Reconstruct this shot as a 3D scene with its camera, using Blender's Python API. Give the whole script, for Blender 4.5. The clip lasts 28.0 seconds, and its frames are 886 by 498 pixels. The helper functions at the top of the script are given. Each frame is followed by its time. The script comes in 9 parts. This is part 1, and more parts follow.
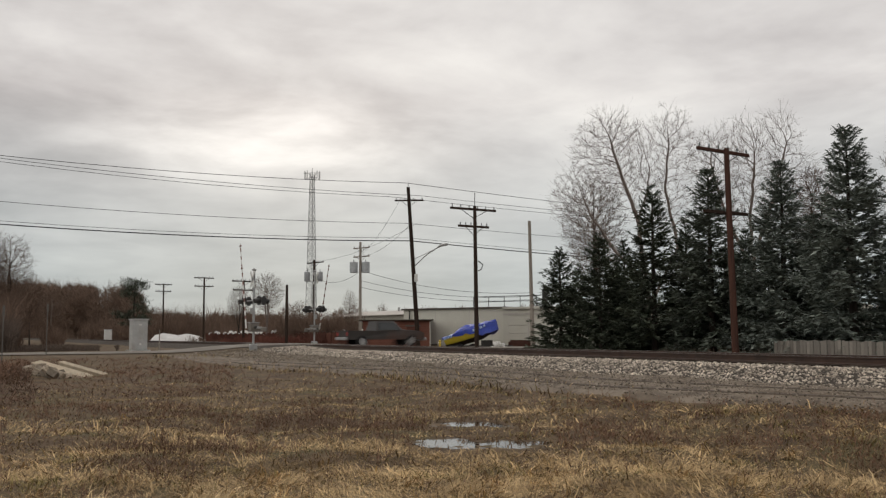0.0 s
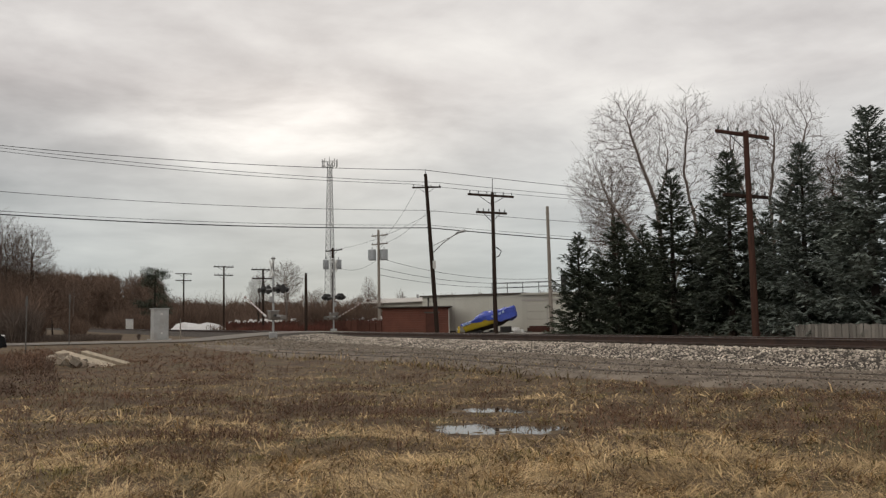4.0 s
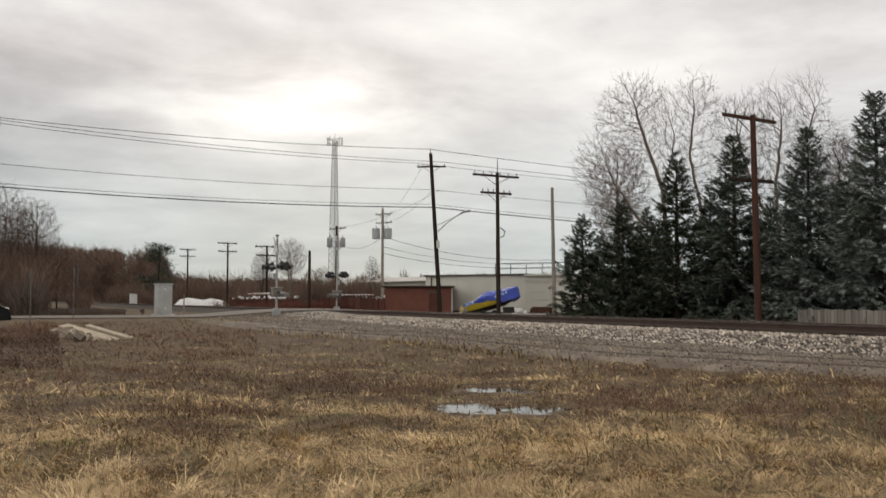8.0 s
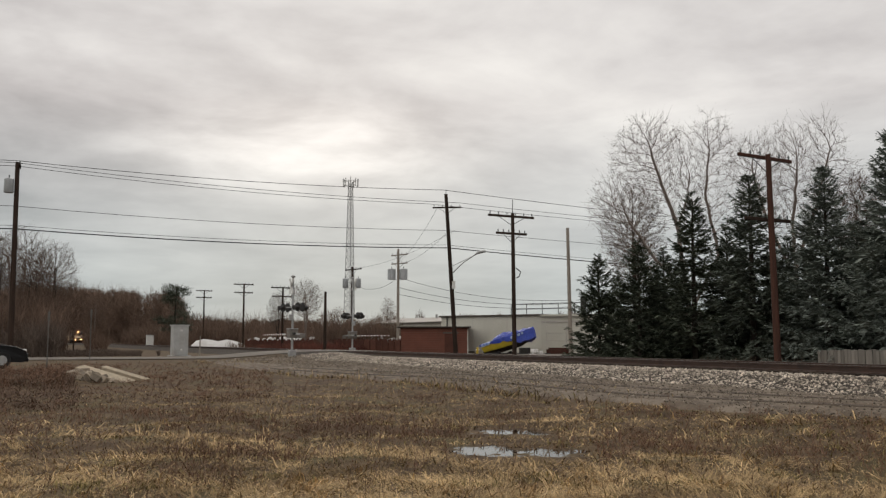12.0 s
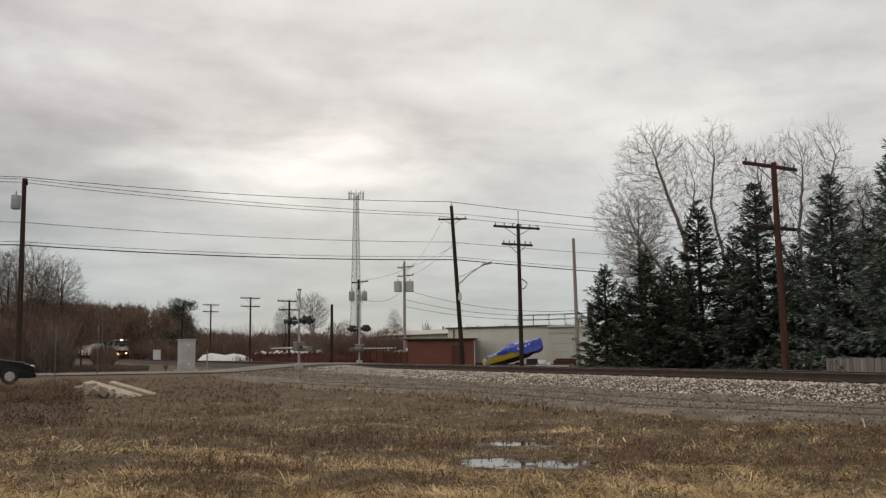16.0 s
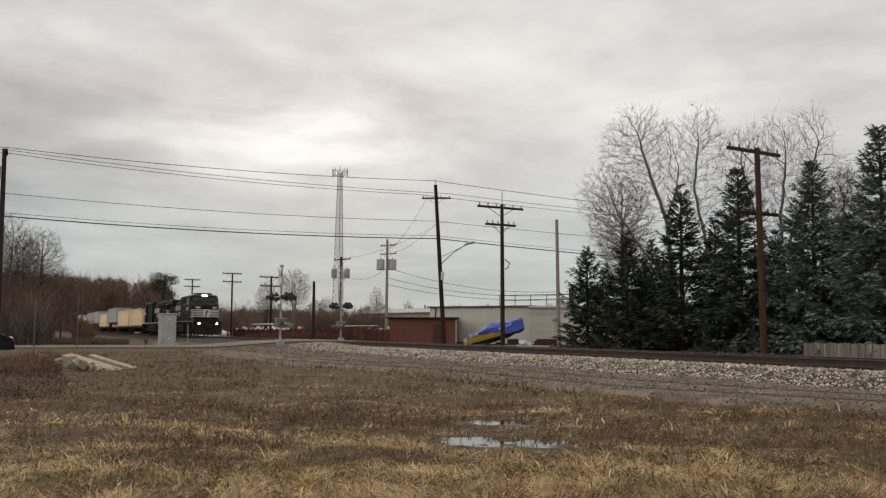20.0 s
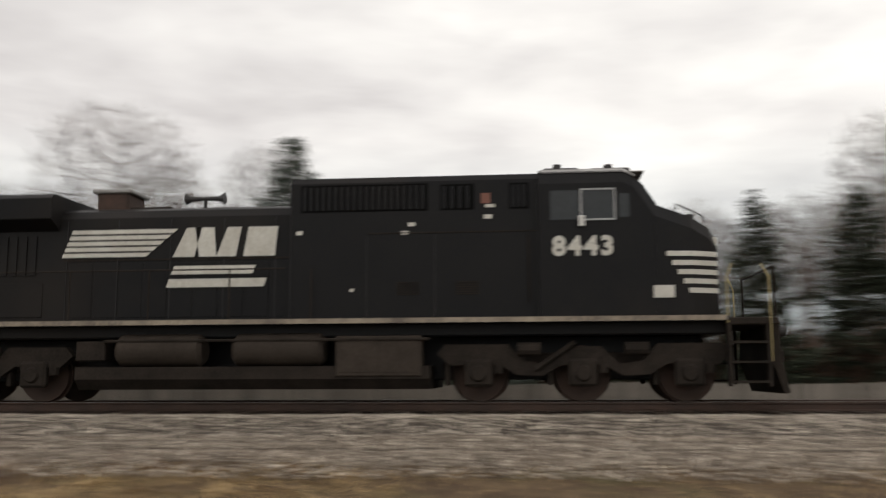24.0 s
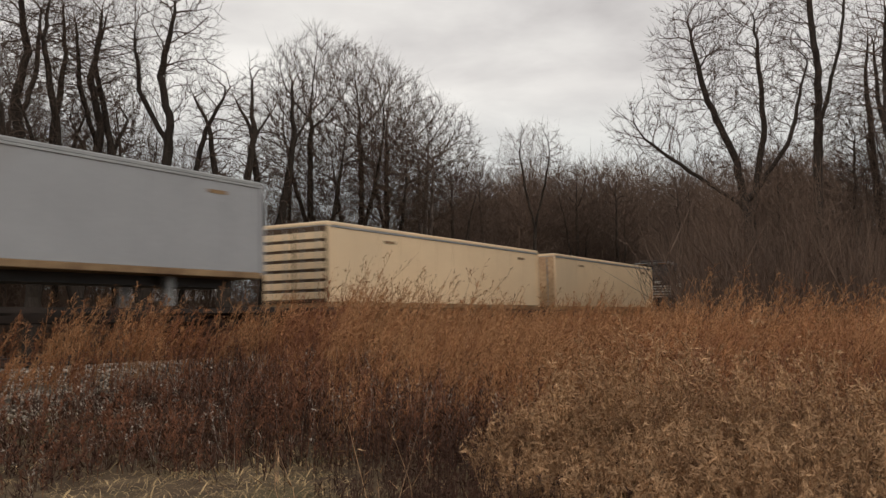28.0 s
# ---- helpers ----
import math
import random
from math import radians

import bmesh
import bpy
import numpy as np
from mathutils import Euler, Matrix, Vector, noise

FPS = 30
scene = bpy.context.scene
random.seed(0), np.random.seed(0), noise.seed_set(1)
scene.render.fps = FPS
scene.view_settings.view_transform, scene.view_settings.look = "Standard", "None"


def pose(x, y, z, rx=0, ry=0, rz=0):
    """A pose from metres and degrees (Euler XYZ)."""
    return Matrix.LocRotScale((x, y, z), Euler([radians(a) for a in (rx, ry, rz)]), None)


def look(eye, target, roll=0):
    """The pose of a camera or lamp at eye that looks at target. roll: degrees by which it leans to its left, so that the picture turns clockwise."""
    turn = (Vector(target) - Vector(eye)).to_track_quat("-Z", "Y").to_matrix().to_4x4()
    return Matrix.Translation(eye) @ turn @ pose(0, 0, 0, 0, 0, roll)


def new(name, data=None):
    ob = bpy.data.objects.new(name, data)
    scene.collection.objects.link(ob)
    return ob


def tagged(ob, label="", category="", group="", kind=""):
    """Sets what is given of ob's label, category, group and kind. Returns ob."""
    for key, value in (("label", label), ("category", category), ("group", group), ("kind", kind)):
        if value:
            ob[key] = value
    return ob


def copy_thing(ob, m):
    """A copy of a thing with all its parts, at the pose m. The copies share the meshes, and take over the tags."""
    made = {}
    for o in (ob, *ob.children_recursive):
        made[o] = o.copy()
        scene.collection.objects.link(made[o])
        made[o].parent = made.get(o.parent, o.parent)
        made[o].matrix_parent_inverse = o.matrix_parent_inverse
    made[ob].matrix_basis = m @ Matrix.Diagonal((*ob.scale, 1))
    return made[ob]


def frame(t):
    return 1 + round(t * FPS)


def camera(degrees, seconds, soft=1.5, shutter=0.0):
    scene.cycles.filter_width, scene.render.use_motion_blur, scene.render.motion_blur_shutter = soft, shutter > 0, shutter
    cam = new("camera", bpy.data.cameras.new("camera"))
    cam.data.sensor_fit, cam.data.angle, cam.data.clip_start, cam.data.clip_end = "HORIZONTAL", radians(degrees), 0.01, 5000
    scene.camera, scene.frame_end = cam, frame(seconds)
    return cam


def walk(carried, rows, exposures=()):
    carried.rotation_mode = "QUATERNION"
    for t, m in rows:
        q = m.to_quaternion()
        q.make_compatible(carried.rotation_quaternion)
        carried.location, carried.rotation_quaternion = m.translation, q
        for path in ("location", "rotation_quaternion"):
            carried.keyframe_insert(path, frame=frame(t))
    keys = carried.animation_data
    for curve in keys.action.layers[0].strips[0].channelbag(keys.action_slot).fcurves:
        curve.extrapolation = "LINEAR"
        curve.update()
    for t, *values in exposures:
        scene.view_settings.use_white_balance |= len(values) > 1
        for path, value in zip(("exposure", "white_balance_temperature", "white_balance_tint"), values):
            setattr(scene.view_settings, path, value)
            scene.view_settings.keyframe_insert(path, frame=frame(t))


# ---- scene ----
import collections

# ---------------------------------------------------------------- camera
# World: x along the railway (trains run towards +x), y across it, z = 0 at the rail tops.
EYE = Vector((0.0, 0.0, 0.56))
cam = camera(51.84, 28.0, soft=1.3, shutter=0.45)
# seconds, turn to the right of the track's normal, tilt up, lean to the left (degrees)
PATH = [
    (0, -63.07, 5.36, -0.30), (0.5, -62.92, 5.38, -0.59), (1, -63.15, 5.03, -0.64), (1.5, -63.62, 4.71, -0.67), (2, -63.81, 4.59, -0.79),
    (2.5, -63.80, 4.59, -0.99), (4.5, -64.37, 4.54, -0.82), (5, -64.94, 3.94, -1.43), (5.5, -66.71, 1.71, -2.28), (6, -64.25, 1.38, -4.10),
    (6.5, -61.71, 0.92, -5.26), (7, -61.99, -1.12, -5.62), (7.5, -62.15, 0.72, -2.60), (8, -64.47, 3.26, 0.10), (8.5, -65.66, 5.28, 0.32),
    (9, -64.52, 6.92, -0.17), (9.5, -63.09, 6.65, -0.70), (10, -63.82, 6.63, 0.61), (10.5, -64.80, 6.21, 0.20), (11, -65.09, 5.88, 0.14),
    (11.5, -65.15, 5.80, 0.0), (12, -65.45, 5.81, 0.0), (12.5, -65.56, 5.86, -0.05), (14.5, -66.12, 6.06, -0.35), (15, -65.75, 6.11, -0.30),
    (15.5, -65.66, 6.18, -0.38), (16, -65.82, 6.55, -0.55), (16.5, -66.04, 7.11, -0.62), (17, -65.65, 6.72, -0.42), (17.5, -66.70, 5.85, -0.48),
    (18, -64.81, 6.74, -0.93), (18.5, -63.99, 6.25, -0.63), (19, -64.52, 5.90, -0.21), (19.5, -64.88, 5.68, 0.08), (20, -64.76, 5.23, 0.40),
    (20.5, -64.74, 5.21, 0.17), (22.5, -62.48, 6.96, -0.37), (23, -56.31, 6.89, -0.34), (23.2, -48.51, 7.23, 0.0), (23.4, -39.02, 7.61, -0.11),
    (23.6, -28.65, 7.84, -0.06), (23.8, -17.43, 7.92, -0.09), (24, -5.49, 7.75, -0.23), (24.2, 6.93, 7.43, -0.19), (24.4, 19.79, 6.92, -0.54),
    (24.5, 26.2, 6.45, -1.0), (24.6, 29.9, 6.1, -1.3), (24.8, 36.4, 5.7, -1.5), (25.0, 42.5, 6.6, -1.2), (25.5, 47.19, 5.17, -1.4), (26, 52.86, 6.73, -0.68),
    (26.5, 56.58, 6.83, -0.96), (27, 58.43, 6.25, -0.86), (27.5, 59.1, 5.56, -1.32), (28, 60.08, 4.68, -1.1)]


def aim(turn, tilt):
    a, e = radians(turn), radians(tilt)
    return Vector((math.sin(a) * math.cos(e), math.cos(a) * math.cos(e), math.sin(e)))


walk(cam, [(t, look(EYE, EYE + aim(a, e), r)) for t, a, e, r in PATH], [(0, 0.0), (4.8, 0.0), (6, 0.24), (7, 0.28), (8, 0.20), (8.8, 0.0), (23.4, 0.0), (23.9, 0.15), (24.7, 0.30), (25.2, 0.33), (26.0, 0.25), (26.6, 0.06), (28, -0.06)])

# ---------------------------------------------------------------- sky and light
world = bpy.data.worlds.new("overcast")
scene.world = world
world.use_nodes = True
wn, wl = world.node_tree.nodes, world.node_tree.links
wn.clear()


def wnode(kind, **values):
    n = wn.new(kind)
    for k, v in values.items():
        n.inputs[k.replace("_", " ")].default_value = v
    return n


def ramp_stops(node, stops):
    cr = node.color_ramp
    while len(cr.elements) < len(stops):
        cr.elements.new(0.5)
    for el, (p, c) in zip(cr.elements, stops):
        el.position, el.color = p, (*c, 1)


w_out, w_bg = wn.new("ShaderNodeOutputWorld"), wn.new("ShaderNodeBackground")
w_co = wn.new("ShaderNodeTexCoord")
w_sep = wn.new("ShaderNodeSeparateXYZ")
wl.new(w_co.outputs["Generated"], w_sep.inputs[0])
# cloud deck: the direction thrown on to a plane overhead
w_den = wn.new("ShaderNodeMath"); w_den.operation = "MAXIMUM"; w_den.inputs[1].default_value = 0.02
wl.new(w_sep.outputs["Z"], w_den.inputs[0])
w_add = wn.new("ShaderNodeMath"); w_add.operation = "ADD"; w_add.inputs[1].default_value = 0.10
wl.new(w_den.outputs[0], w_add.inputs[0])
w_div = [wn.new("ShaderNodeMath") for _ in range(2)]
w_vec = wn.new("ShaderNodeCombineXYZ")
for n, ax in zip(w_div, "XY"):
    n.operation = "DIVIDE"
    wl.new(w_sep.outputs[ax], n.inputs[0])
    wl.new(w_add.outputs[0], n.inputs[1])
    wl.new(n.outputs[0], w_vec.inputs[ax])
w_n1 = wnode("ShaderNodeTexNoise", Scale=0.42, Detail=7.0, Roughness=0.52, Distortion=0.4)
w_n2 = wnode("ShaderNodeTexNoise", Scale=1.9, Detail=6.0, Roughness=0.55, Distortion=0.2)
for n in (w_n1, w_n2):
    wl.new(w_vec.outputs[0], n.inputs["Vector"])
w_mix = wn.new("ShaderNodeMath"); w_mix.operation = "MULTIPLY_ADD"; w_mix.inputs[1].default_value = 0.35
wl.new(w_n2.outputs["Fac"], w_mix.inputs[0])
w_m2 = wn.new("ShaderNodeMath"); w_m2.operation = "MULTIPLY"; w_m2.inputs[1].default_value = 0.65
wl.new(w_n1.outputs["Fac"], w_m2.inputs[0])
wl.new(w_m2.outputs[0], w_mix.inputs[2])
w_ramp = wn.new("ShaderNodeValToRGB")
w_dot = wn.new("ShaderNodeVectorMath"); w_dot.operation = "DOT_PRODUCT"
w_dot.inputs[1].default_value = (0.075, 0.11, 0.0)
wl.new(w_co.outputs["Generated"], w_dot.inputs[0])
# the deck thins out, and brightens, towards the open side of the field
w_neg = wn.new("ShaderNodeMath"); w_neg.operation = "MINIMUM"; w_neg.inputs[1].default_value = 0.0
wl.new(w_sep.outputs["Y"], w_neg.inputs[0])
w_open = wn.new("ShaderNodeMath"); w_open.operation = "MULTIPLY_ADD"; w_open.inputs[1].default_value = -0.42
wl.new(w_neg.outputs[0], w_open.inputs[0])
wl.new(w_dot.outputs["Value"], w_open.inputs[2])
w_side = wn.new("ShaderNodeMath"); w_side.operation = "ADD"
wl.new(w_open.outputs[0], w_side.inputs[0])
wl.new(w_mix.outputs[0], w_side.inputs[1])
ramp_stops(w_ramp, [(0.35, (0.38, 0.355, 0.35)), (0.45, (0.55, 0.52, 0.51)), (0.54, (0.72, 0.69, 0.67)), (0.65, (0.91, 0.88, 0.84)), (0.9, (1.3, 1.25, 1.18))])
wl.new(w_side.outputs[0], w_ramp.inputs[0])
# low sky: blue-grey and thinner cloud towards the horizon
w_low = wn.new("ShaderNodeMapRange")
w_low.inputs["From Min"].default_value, w_low.inputs["From Max"].default_value = 0.0, 0.25
w_low.inputs["To Min"].default_value, w_low.inputs["To Max"].default_value = 0.95, 0.0
wl.new(w_sep.outputs["Z"], w_low.inputs["Value"])
w_hz = wn.new("ShaderNodeMix"); w_hz.data_type = "RGBA"
w_hz.inputs[7].default_value = (0.385, 0.455, 0.475, 1)
wl.new(w_low.outputs[0], w_hz.inputs[0])
wl.new(w_ramp.outputs[0], w_hz.inputs[6])
# the sun's place behind the cloud: a flat soft brightening
SUN_DIR = aim(-74, 11.8)
w_sub = wn.new("ShaderNodeVectorMath"); w_sub.operation = "SUBTRACT"
w_sub.inputs[1].default_value = SUN_DIR
wl.new(w_co.outputs["Generated"], w_sub.inputs[0])
w_flat = wn.new("ShaderNodeVectorMath"); w_flat.operation = "MULTIPLY"
w_flat.inputs[1].default_value = (1, 1, 3.6)
wl.new(w_sub.outputs[0], w_flat.inputs[0])
w_len = wn.new("ShaderNodeVectorMath"); w_len.operation = "LENGTH"
wl.new(w_flat.outputs[0], w_len.inputs[0])
w_glow = wn.new("ShaderNodeMapRange"); w_glow.interpolation_type = "SMOOTHERSTEP"
w_glow.inputs["From Min"].default_value, w_glow.inputs["From Max"].default_value = 0.27, 0.0
w_glow.inputs["To Min"].default_value, w_glow.inputs["To Max"].default_value = 0.0, 0.6
wl.new(w_len.outputs["Value"], w_glow.inputs["Value"])
w_gm = wn.new("ShaderNodeMath"); w_gm.operation = "MULTIPLY"
wl.new(w_glow.outputs[0], w_gm.inputs[0])
wl.new(w_n2.outputs["Fac"], w_gm.inputs[1])
w_ga = wn.new("ShaderNodeMix"); w_ga.data_type = "RGBA"; w_ga.blend_type = "ADD"
w_ga.inputs[7].default_value = (1.0, 0.93, 0.84, 1)
wl.new(w_gm.outputs[0], w_ga.inputs[0])
wl.new(w_hz.outputs[2], w_ga.inputs[6])
# a trace of the clear sky above the cloud
w_sky = wn.new("ShaderNodeTexSky"); w_sky.sky_type = "NISHITA"; w_sky.sun_disc = False
w_sky.sun_elevation, w_sky.sun_rotation = radians(12.5), radians(-72)
w_sk = wn.new("ShaderNodeMix"); w_sk.data_type = "RGBA"; w_sk.blend_type = "ADD"; w_sk.inputs[0].default_value = 0.002
wl.new(w_ga.outputs[2], w_sk.inputs[6])
wl.new(w_sky.outputs[0], w_sk.inputs[7])
wl.new(w_sk.outputs[2], w_bg.inputs["Color"])
w_bg.inputs["Strength"].default_value = 1.0
wl.new(w_bg.outputs[0], w_out.inputs[0])

sun = new("sun", bpy.data.lights.new("sun", "SUN"))
sun.data.energy, sun.data.angle, sun.data.color = 0.6, radians(25), (1.0, 0.95, 0.88)
sun.matrix_world = look(SUN_DIR * 50 + Vector((0, 0, 20)), (0, 0, 0))

# ---------------------------------------------------------------- materials


def mat(name, c1, c2=None, rough=0.8, metal=0.0, scale=4.0, fine=40.0, bump=0.25, island=0.0, rnd=0.0, grain=(1, 1, 1), c3=None, spread=0.5):
    """A surface with two scales of colour change (c1 to c2 in patches, c3 in stains), relief, and a little change of tone per piece."""
    m = bpy.data.materials.new(name)
    m.use_nodes = True
    nt = m.node_tree
    n, l = nt.nodes, nt.links
    bsdf = n["Principled BSDF"]
    bsdf.inputs["Roughness"].default_value, bsdf.inputs["Metallic"].default_value = rough, metal
    if rough >= 0.8:
        bsdf.inputs["Specular IOR Level"].default_value = 0.12
    c2 = c2 or tuple(v * 0.7 for v in c1)
    co = n.new("ShaderNodeTexCoord")
    mp = n.new("ShaderNodeMapping")
    mp.inputs["Scale"].default_value = grain
    l.new(co.outputs["Object"], mp.inputs["Vector"])
    big, small = n.new("ShaderNodeTexNoise"), n.new("ShaderNodeTexNoise")
    for t, s in ((big, scale), (small, fine)):
        t.inputs["Scale"].default_value, t.inputs["Detail"].default_value, t.inputs["Roughness"].default_value = s, 5, 0.6
        l.new(mp.outputs[0], t.inputs["Vector"])
    add = n.new("ShaderNodeMath"); add.operation = "MULTIPLY_ADD"; add.inputs[1].default_value = 0.55
    l.new(small.outputs["Fac"], add.inputs[0])
    l.new(big.outputs["Fac"], add.inputs[2])
    rm = n.new("ShaderNodeMapRange")
    rm.inputs["From Min"].default_value, rm.inputs["From Max"].default_value = 0.775 - spread * 0.4, 0.775 + spread * 0.4
    l.new(add.outputs[0], rm.inputs["Value"])
    mix = n.new("ShaderNodeMix"); mix.data_type = "RGBA"
    mix.inputs[6].default_value, mix.inputs[7].default_value = (*c1, 1), (*c2, 1)
    l.new(rm.outputs[0], mix.inputs[0])
    colour = mix.outputs[2]
    if c3:
        st = n.new("ShaderNodeTexNoise")
        st.inputs["Scale"].default_value, st.inputs["Detail"].default_value = scale * 0.37, 6
        l.new(co.outputs["Object"], st.inputs["Vector"])
        sr = n.new("ShaderNodeMapRange")
        sr.inputs["From Min"].default_value, sr.inputs["From Max"].default_value = 0.52, 0.68
        l.new(st.outputs["Fac"], sr.inputs["Value"])
        m3 = n.new("ShaderNodeMix"); m3.data_type = "RGBA"
        m3.inputs[7].default_value = (*c3, 1)
        l.new(sr.outputs[0], m3.inputs[0])
        l.new(colour, m3.inputs[6])
        colour = m3.outputs[2]
    for amount, kind in ((island, "i"), (rnd, "o")):
        if amount:
            if kind == "i":
                src = n.new("ShaderNodeNewGeometry").outputs["Random Per Island"]
            else:
                src = n.new("ShaderNodeObjectInfo").outputs["Random"]
            hv = n.new("ShaderNodeHueSaturation")
            vr = n.new("ShaderNodeMapRange")
            vr.inputs["To Min"].default_value, vr.inputs["To Max"].default_value = 1 - amount, 1 + amount
            l.new(src, vr.inputs["Value"])
            l.new(vr.outputs[0], hv.inputs["Value"])
            l.new(colour, hv.inputs["Color"])
            colour = hv.outputs[0]
    l.new(colour, bsdf.inputs["Base Color"])
    if bump:
        bp = n.new("ShaderNodeBump")
        bp.inputs["Strength"].default_value, bp.inputs["Distance"].default_value = bump, 0.02
        l.new(add.outputs[0], bp.inputs["Height"])
        l.new(bp.outputs[0], bsdf.inputs["Normal"])
    return m


def glow(name, colour, strength):
    m = bpy.data.materials.new(name)
    m.use_nodes = True
    b = m.node_tree.nodes["Principled BSDF"]
    b.inputs["Base Color"].default_value = (*colour, 1)
    b.inputs["Emission Color"].default_value, b.inputs["Emission Strength"].default_value = (*colour, 1), strength
    return m


def glass(name, colour=(0.02, 0.025, 0.03)):
    m = mat(name, colour, tuple(c * 1.3 for c in colour), rough=0.06, bump=0.0)
    m.node_tree.nodes["Principled BSDF"].inputs["Specular IOR Level"].default_value = 0.6
    return m


M = {}
M["soil"] = mat("soil", (0.075, 0.051, 0.034), (0.145, 0.102, 0.062), rough=0.95, scale=2.2, fine=30, bump=0.8, spread=0.3, c3=(0.105, 0.086, 0.046))
M["gravel"] = mat("gravel", (0.225, 0.185, 0.145), (0.105, 0.083, 0.065), rough=0.95, scale=1.6, fine=16, bump=0.8, c3=(0.125, 0.094, 0.068), spread=0.3)
# stone bed darkened: the shadows in the gaps between stones are in its colour
M["ballast_bed"] = mat("ballast_bed", (0.075, 0.061, 0.049), (0.034, 0.028, 0.023), rough=0.95, scale=9, fine=26, bump=1.0, spread=0.35)
M["stone"] = mat("stone", (0.63, 0.55, 0.46), (0.21, 0.175, 0.14), rough=0.9, scale=2, fine=30, bump=0.2, island=0.7)
M["stone_dull"] = mat("stone_dull", (0.30, 0.255, 0.205), (0.15, 0.124, 0.098), rough=0.9, scale=2, fine=30, bump=0.2, island=0.6)
M["asphalt"] = mat("asphalt", (0.215, 0.19, 0.162), (0.14, 0.124, 0.106), rough=0.9, scale=0.5, fine=12, bump=0.3)
M["tie"] = mat("tie", (0.07, 0.052, 0.04), (0.035, 0.027, 0.022), rough=0.9, scale=2, fine=30, rnd=0.35, grain=(8, 1, 8))
M["rail"] = mat("rail", (0.075, 0.042, 0.03), (0.04, 0.026, 0.02), rough=0.75, metal=0.2, scale=3, fine=60)
M["railhead"] = mat("railhead", (0.33, 0.31, 0.29), (0.22, 0.19, 0.17), rough=0.35, metal=0.9, scale=3, fine=60, bump=0.05)
M["pole"] = mat("pole", (0.052, 0.034, 0.026), (0.028, 0.02, 0.016), rough=0.9, scale=2.5, fine=25, grain=(6, 6, 0.5), rnd=0.2)
M["pole_red"] = mat("pole_red", (0.092, 0.043, 0.031), (0.052, 0.029, 0.023), rough=0.9, scale=2.5, fine=25, grain=(6, 6, 0.4))
M["pole_grey"] = mat("pole_grey", (0.34, 0.30, 0.26), (0.22, 0.19, 0.16), rough=0.9, scale=2.5, fine=25, grain=(6, 6, 0.5))
M["wire"] = mat("wire", (0.03, 0.03, 0.032), (0.02, 0.02, 0.02), rough=0.6, bump=0)
M["galv"] = mat("galv", (0.42, 0.42, 0.41), (0.30, 0.30, 0.30), rough=0.55, metal=0.5, scale=3, fine=30, bump=0.1)
M["grey_paint"] = mat("grey_paint", (0.46, 0.46, 0.45), (0.36, 0.36, 0.35), rough=0.6, scale=2, fine=20, bump=0.1, c3=(0.33, 0.30, 0.27))
M["white_paint"] = mat("white_paint", (0.72, 0.71, 0.68), (0.56, 0.55, 0.52), rough=0.6, scale=3, fine=30, bump=0.1)
M["black_metal"] = mat("black_metal", (0.022, 0.021, 0.021), (0.035, 0.031, 0.029), rough=0.6, scale=2, fine=25, bump=0.15)
M["red_paint"] = mat("red_paint", (0.42, 0.03, 0.025), (0.3, 0.03, 0.025), rough=0.5, bump=0.05)
M["yellow_paint"] = mat("yellow_paint", (0.62, 0.45, 0.05), (0.5, 0.34, 0.05), rough=0.5, bump=0.05)
M["bark"] = mat("bark", (0.07, 0.055, 0.045), (0.033, 0.027, 0.023), rough=0.95, scale=3, fine=22, grain=(4, 4, 0.7), rnd=0.25)
M["bark_pale"] = mat("bark_pale", (0.23, 0.19, 0.165), (0.13, 0.10, 0.085), rough=0.95, scale=3, fine=22, grain=(4, 4, 0.7))
M["twig"] = mat("twig", (0.15, 0.105, 0.08), (0.088, 0.063, 0.05), rough=0.95, scale=2, fine=10, bump=0, rnd=0.2)
M["brush"] = mat("brush", (0.195, 0.132, 0.098), (0.11, 0.078, 0.061), rough=0.95, scale=0.25, fine=3, bump=0, island=0.3)
M["needle"] = mat("needle", (0.105, 0.118, 0.083), (0.048, 0.058, 0.043), rough=0.85, scale=1.2, fine=8, bump=0, island=0.45, rnd=0.15)
M["needle_blue"] = mat("needle_blue", (0.275, 0.305, 0.265), (0.14, 0.16, 0.138), rough=0.85, scale=1.2, fine=8, bump=0, island=0.4, rnd=0.1)
M["needle_mixed"] = mat("needle_mixed", (0.175, 0.196, 0.155), (0.085, 0.098, 0.08), rough=0.85, scale=1.2, fine=8, bump=0, island=0.4, rnd=0.1)
M["twig_grey"] = mat("twig_grey", (0.25, 0.205, 0.18), (0.15, 0.122, 0.107), rough=0.95, scale=2, fine=10, bump=0)

# ---------------------------------------------------------------- mesh tools


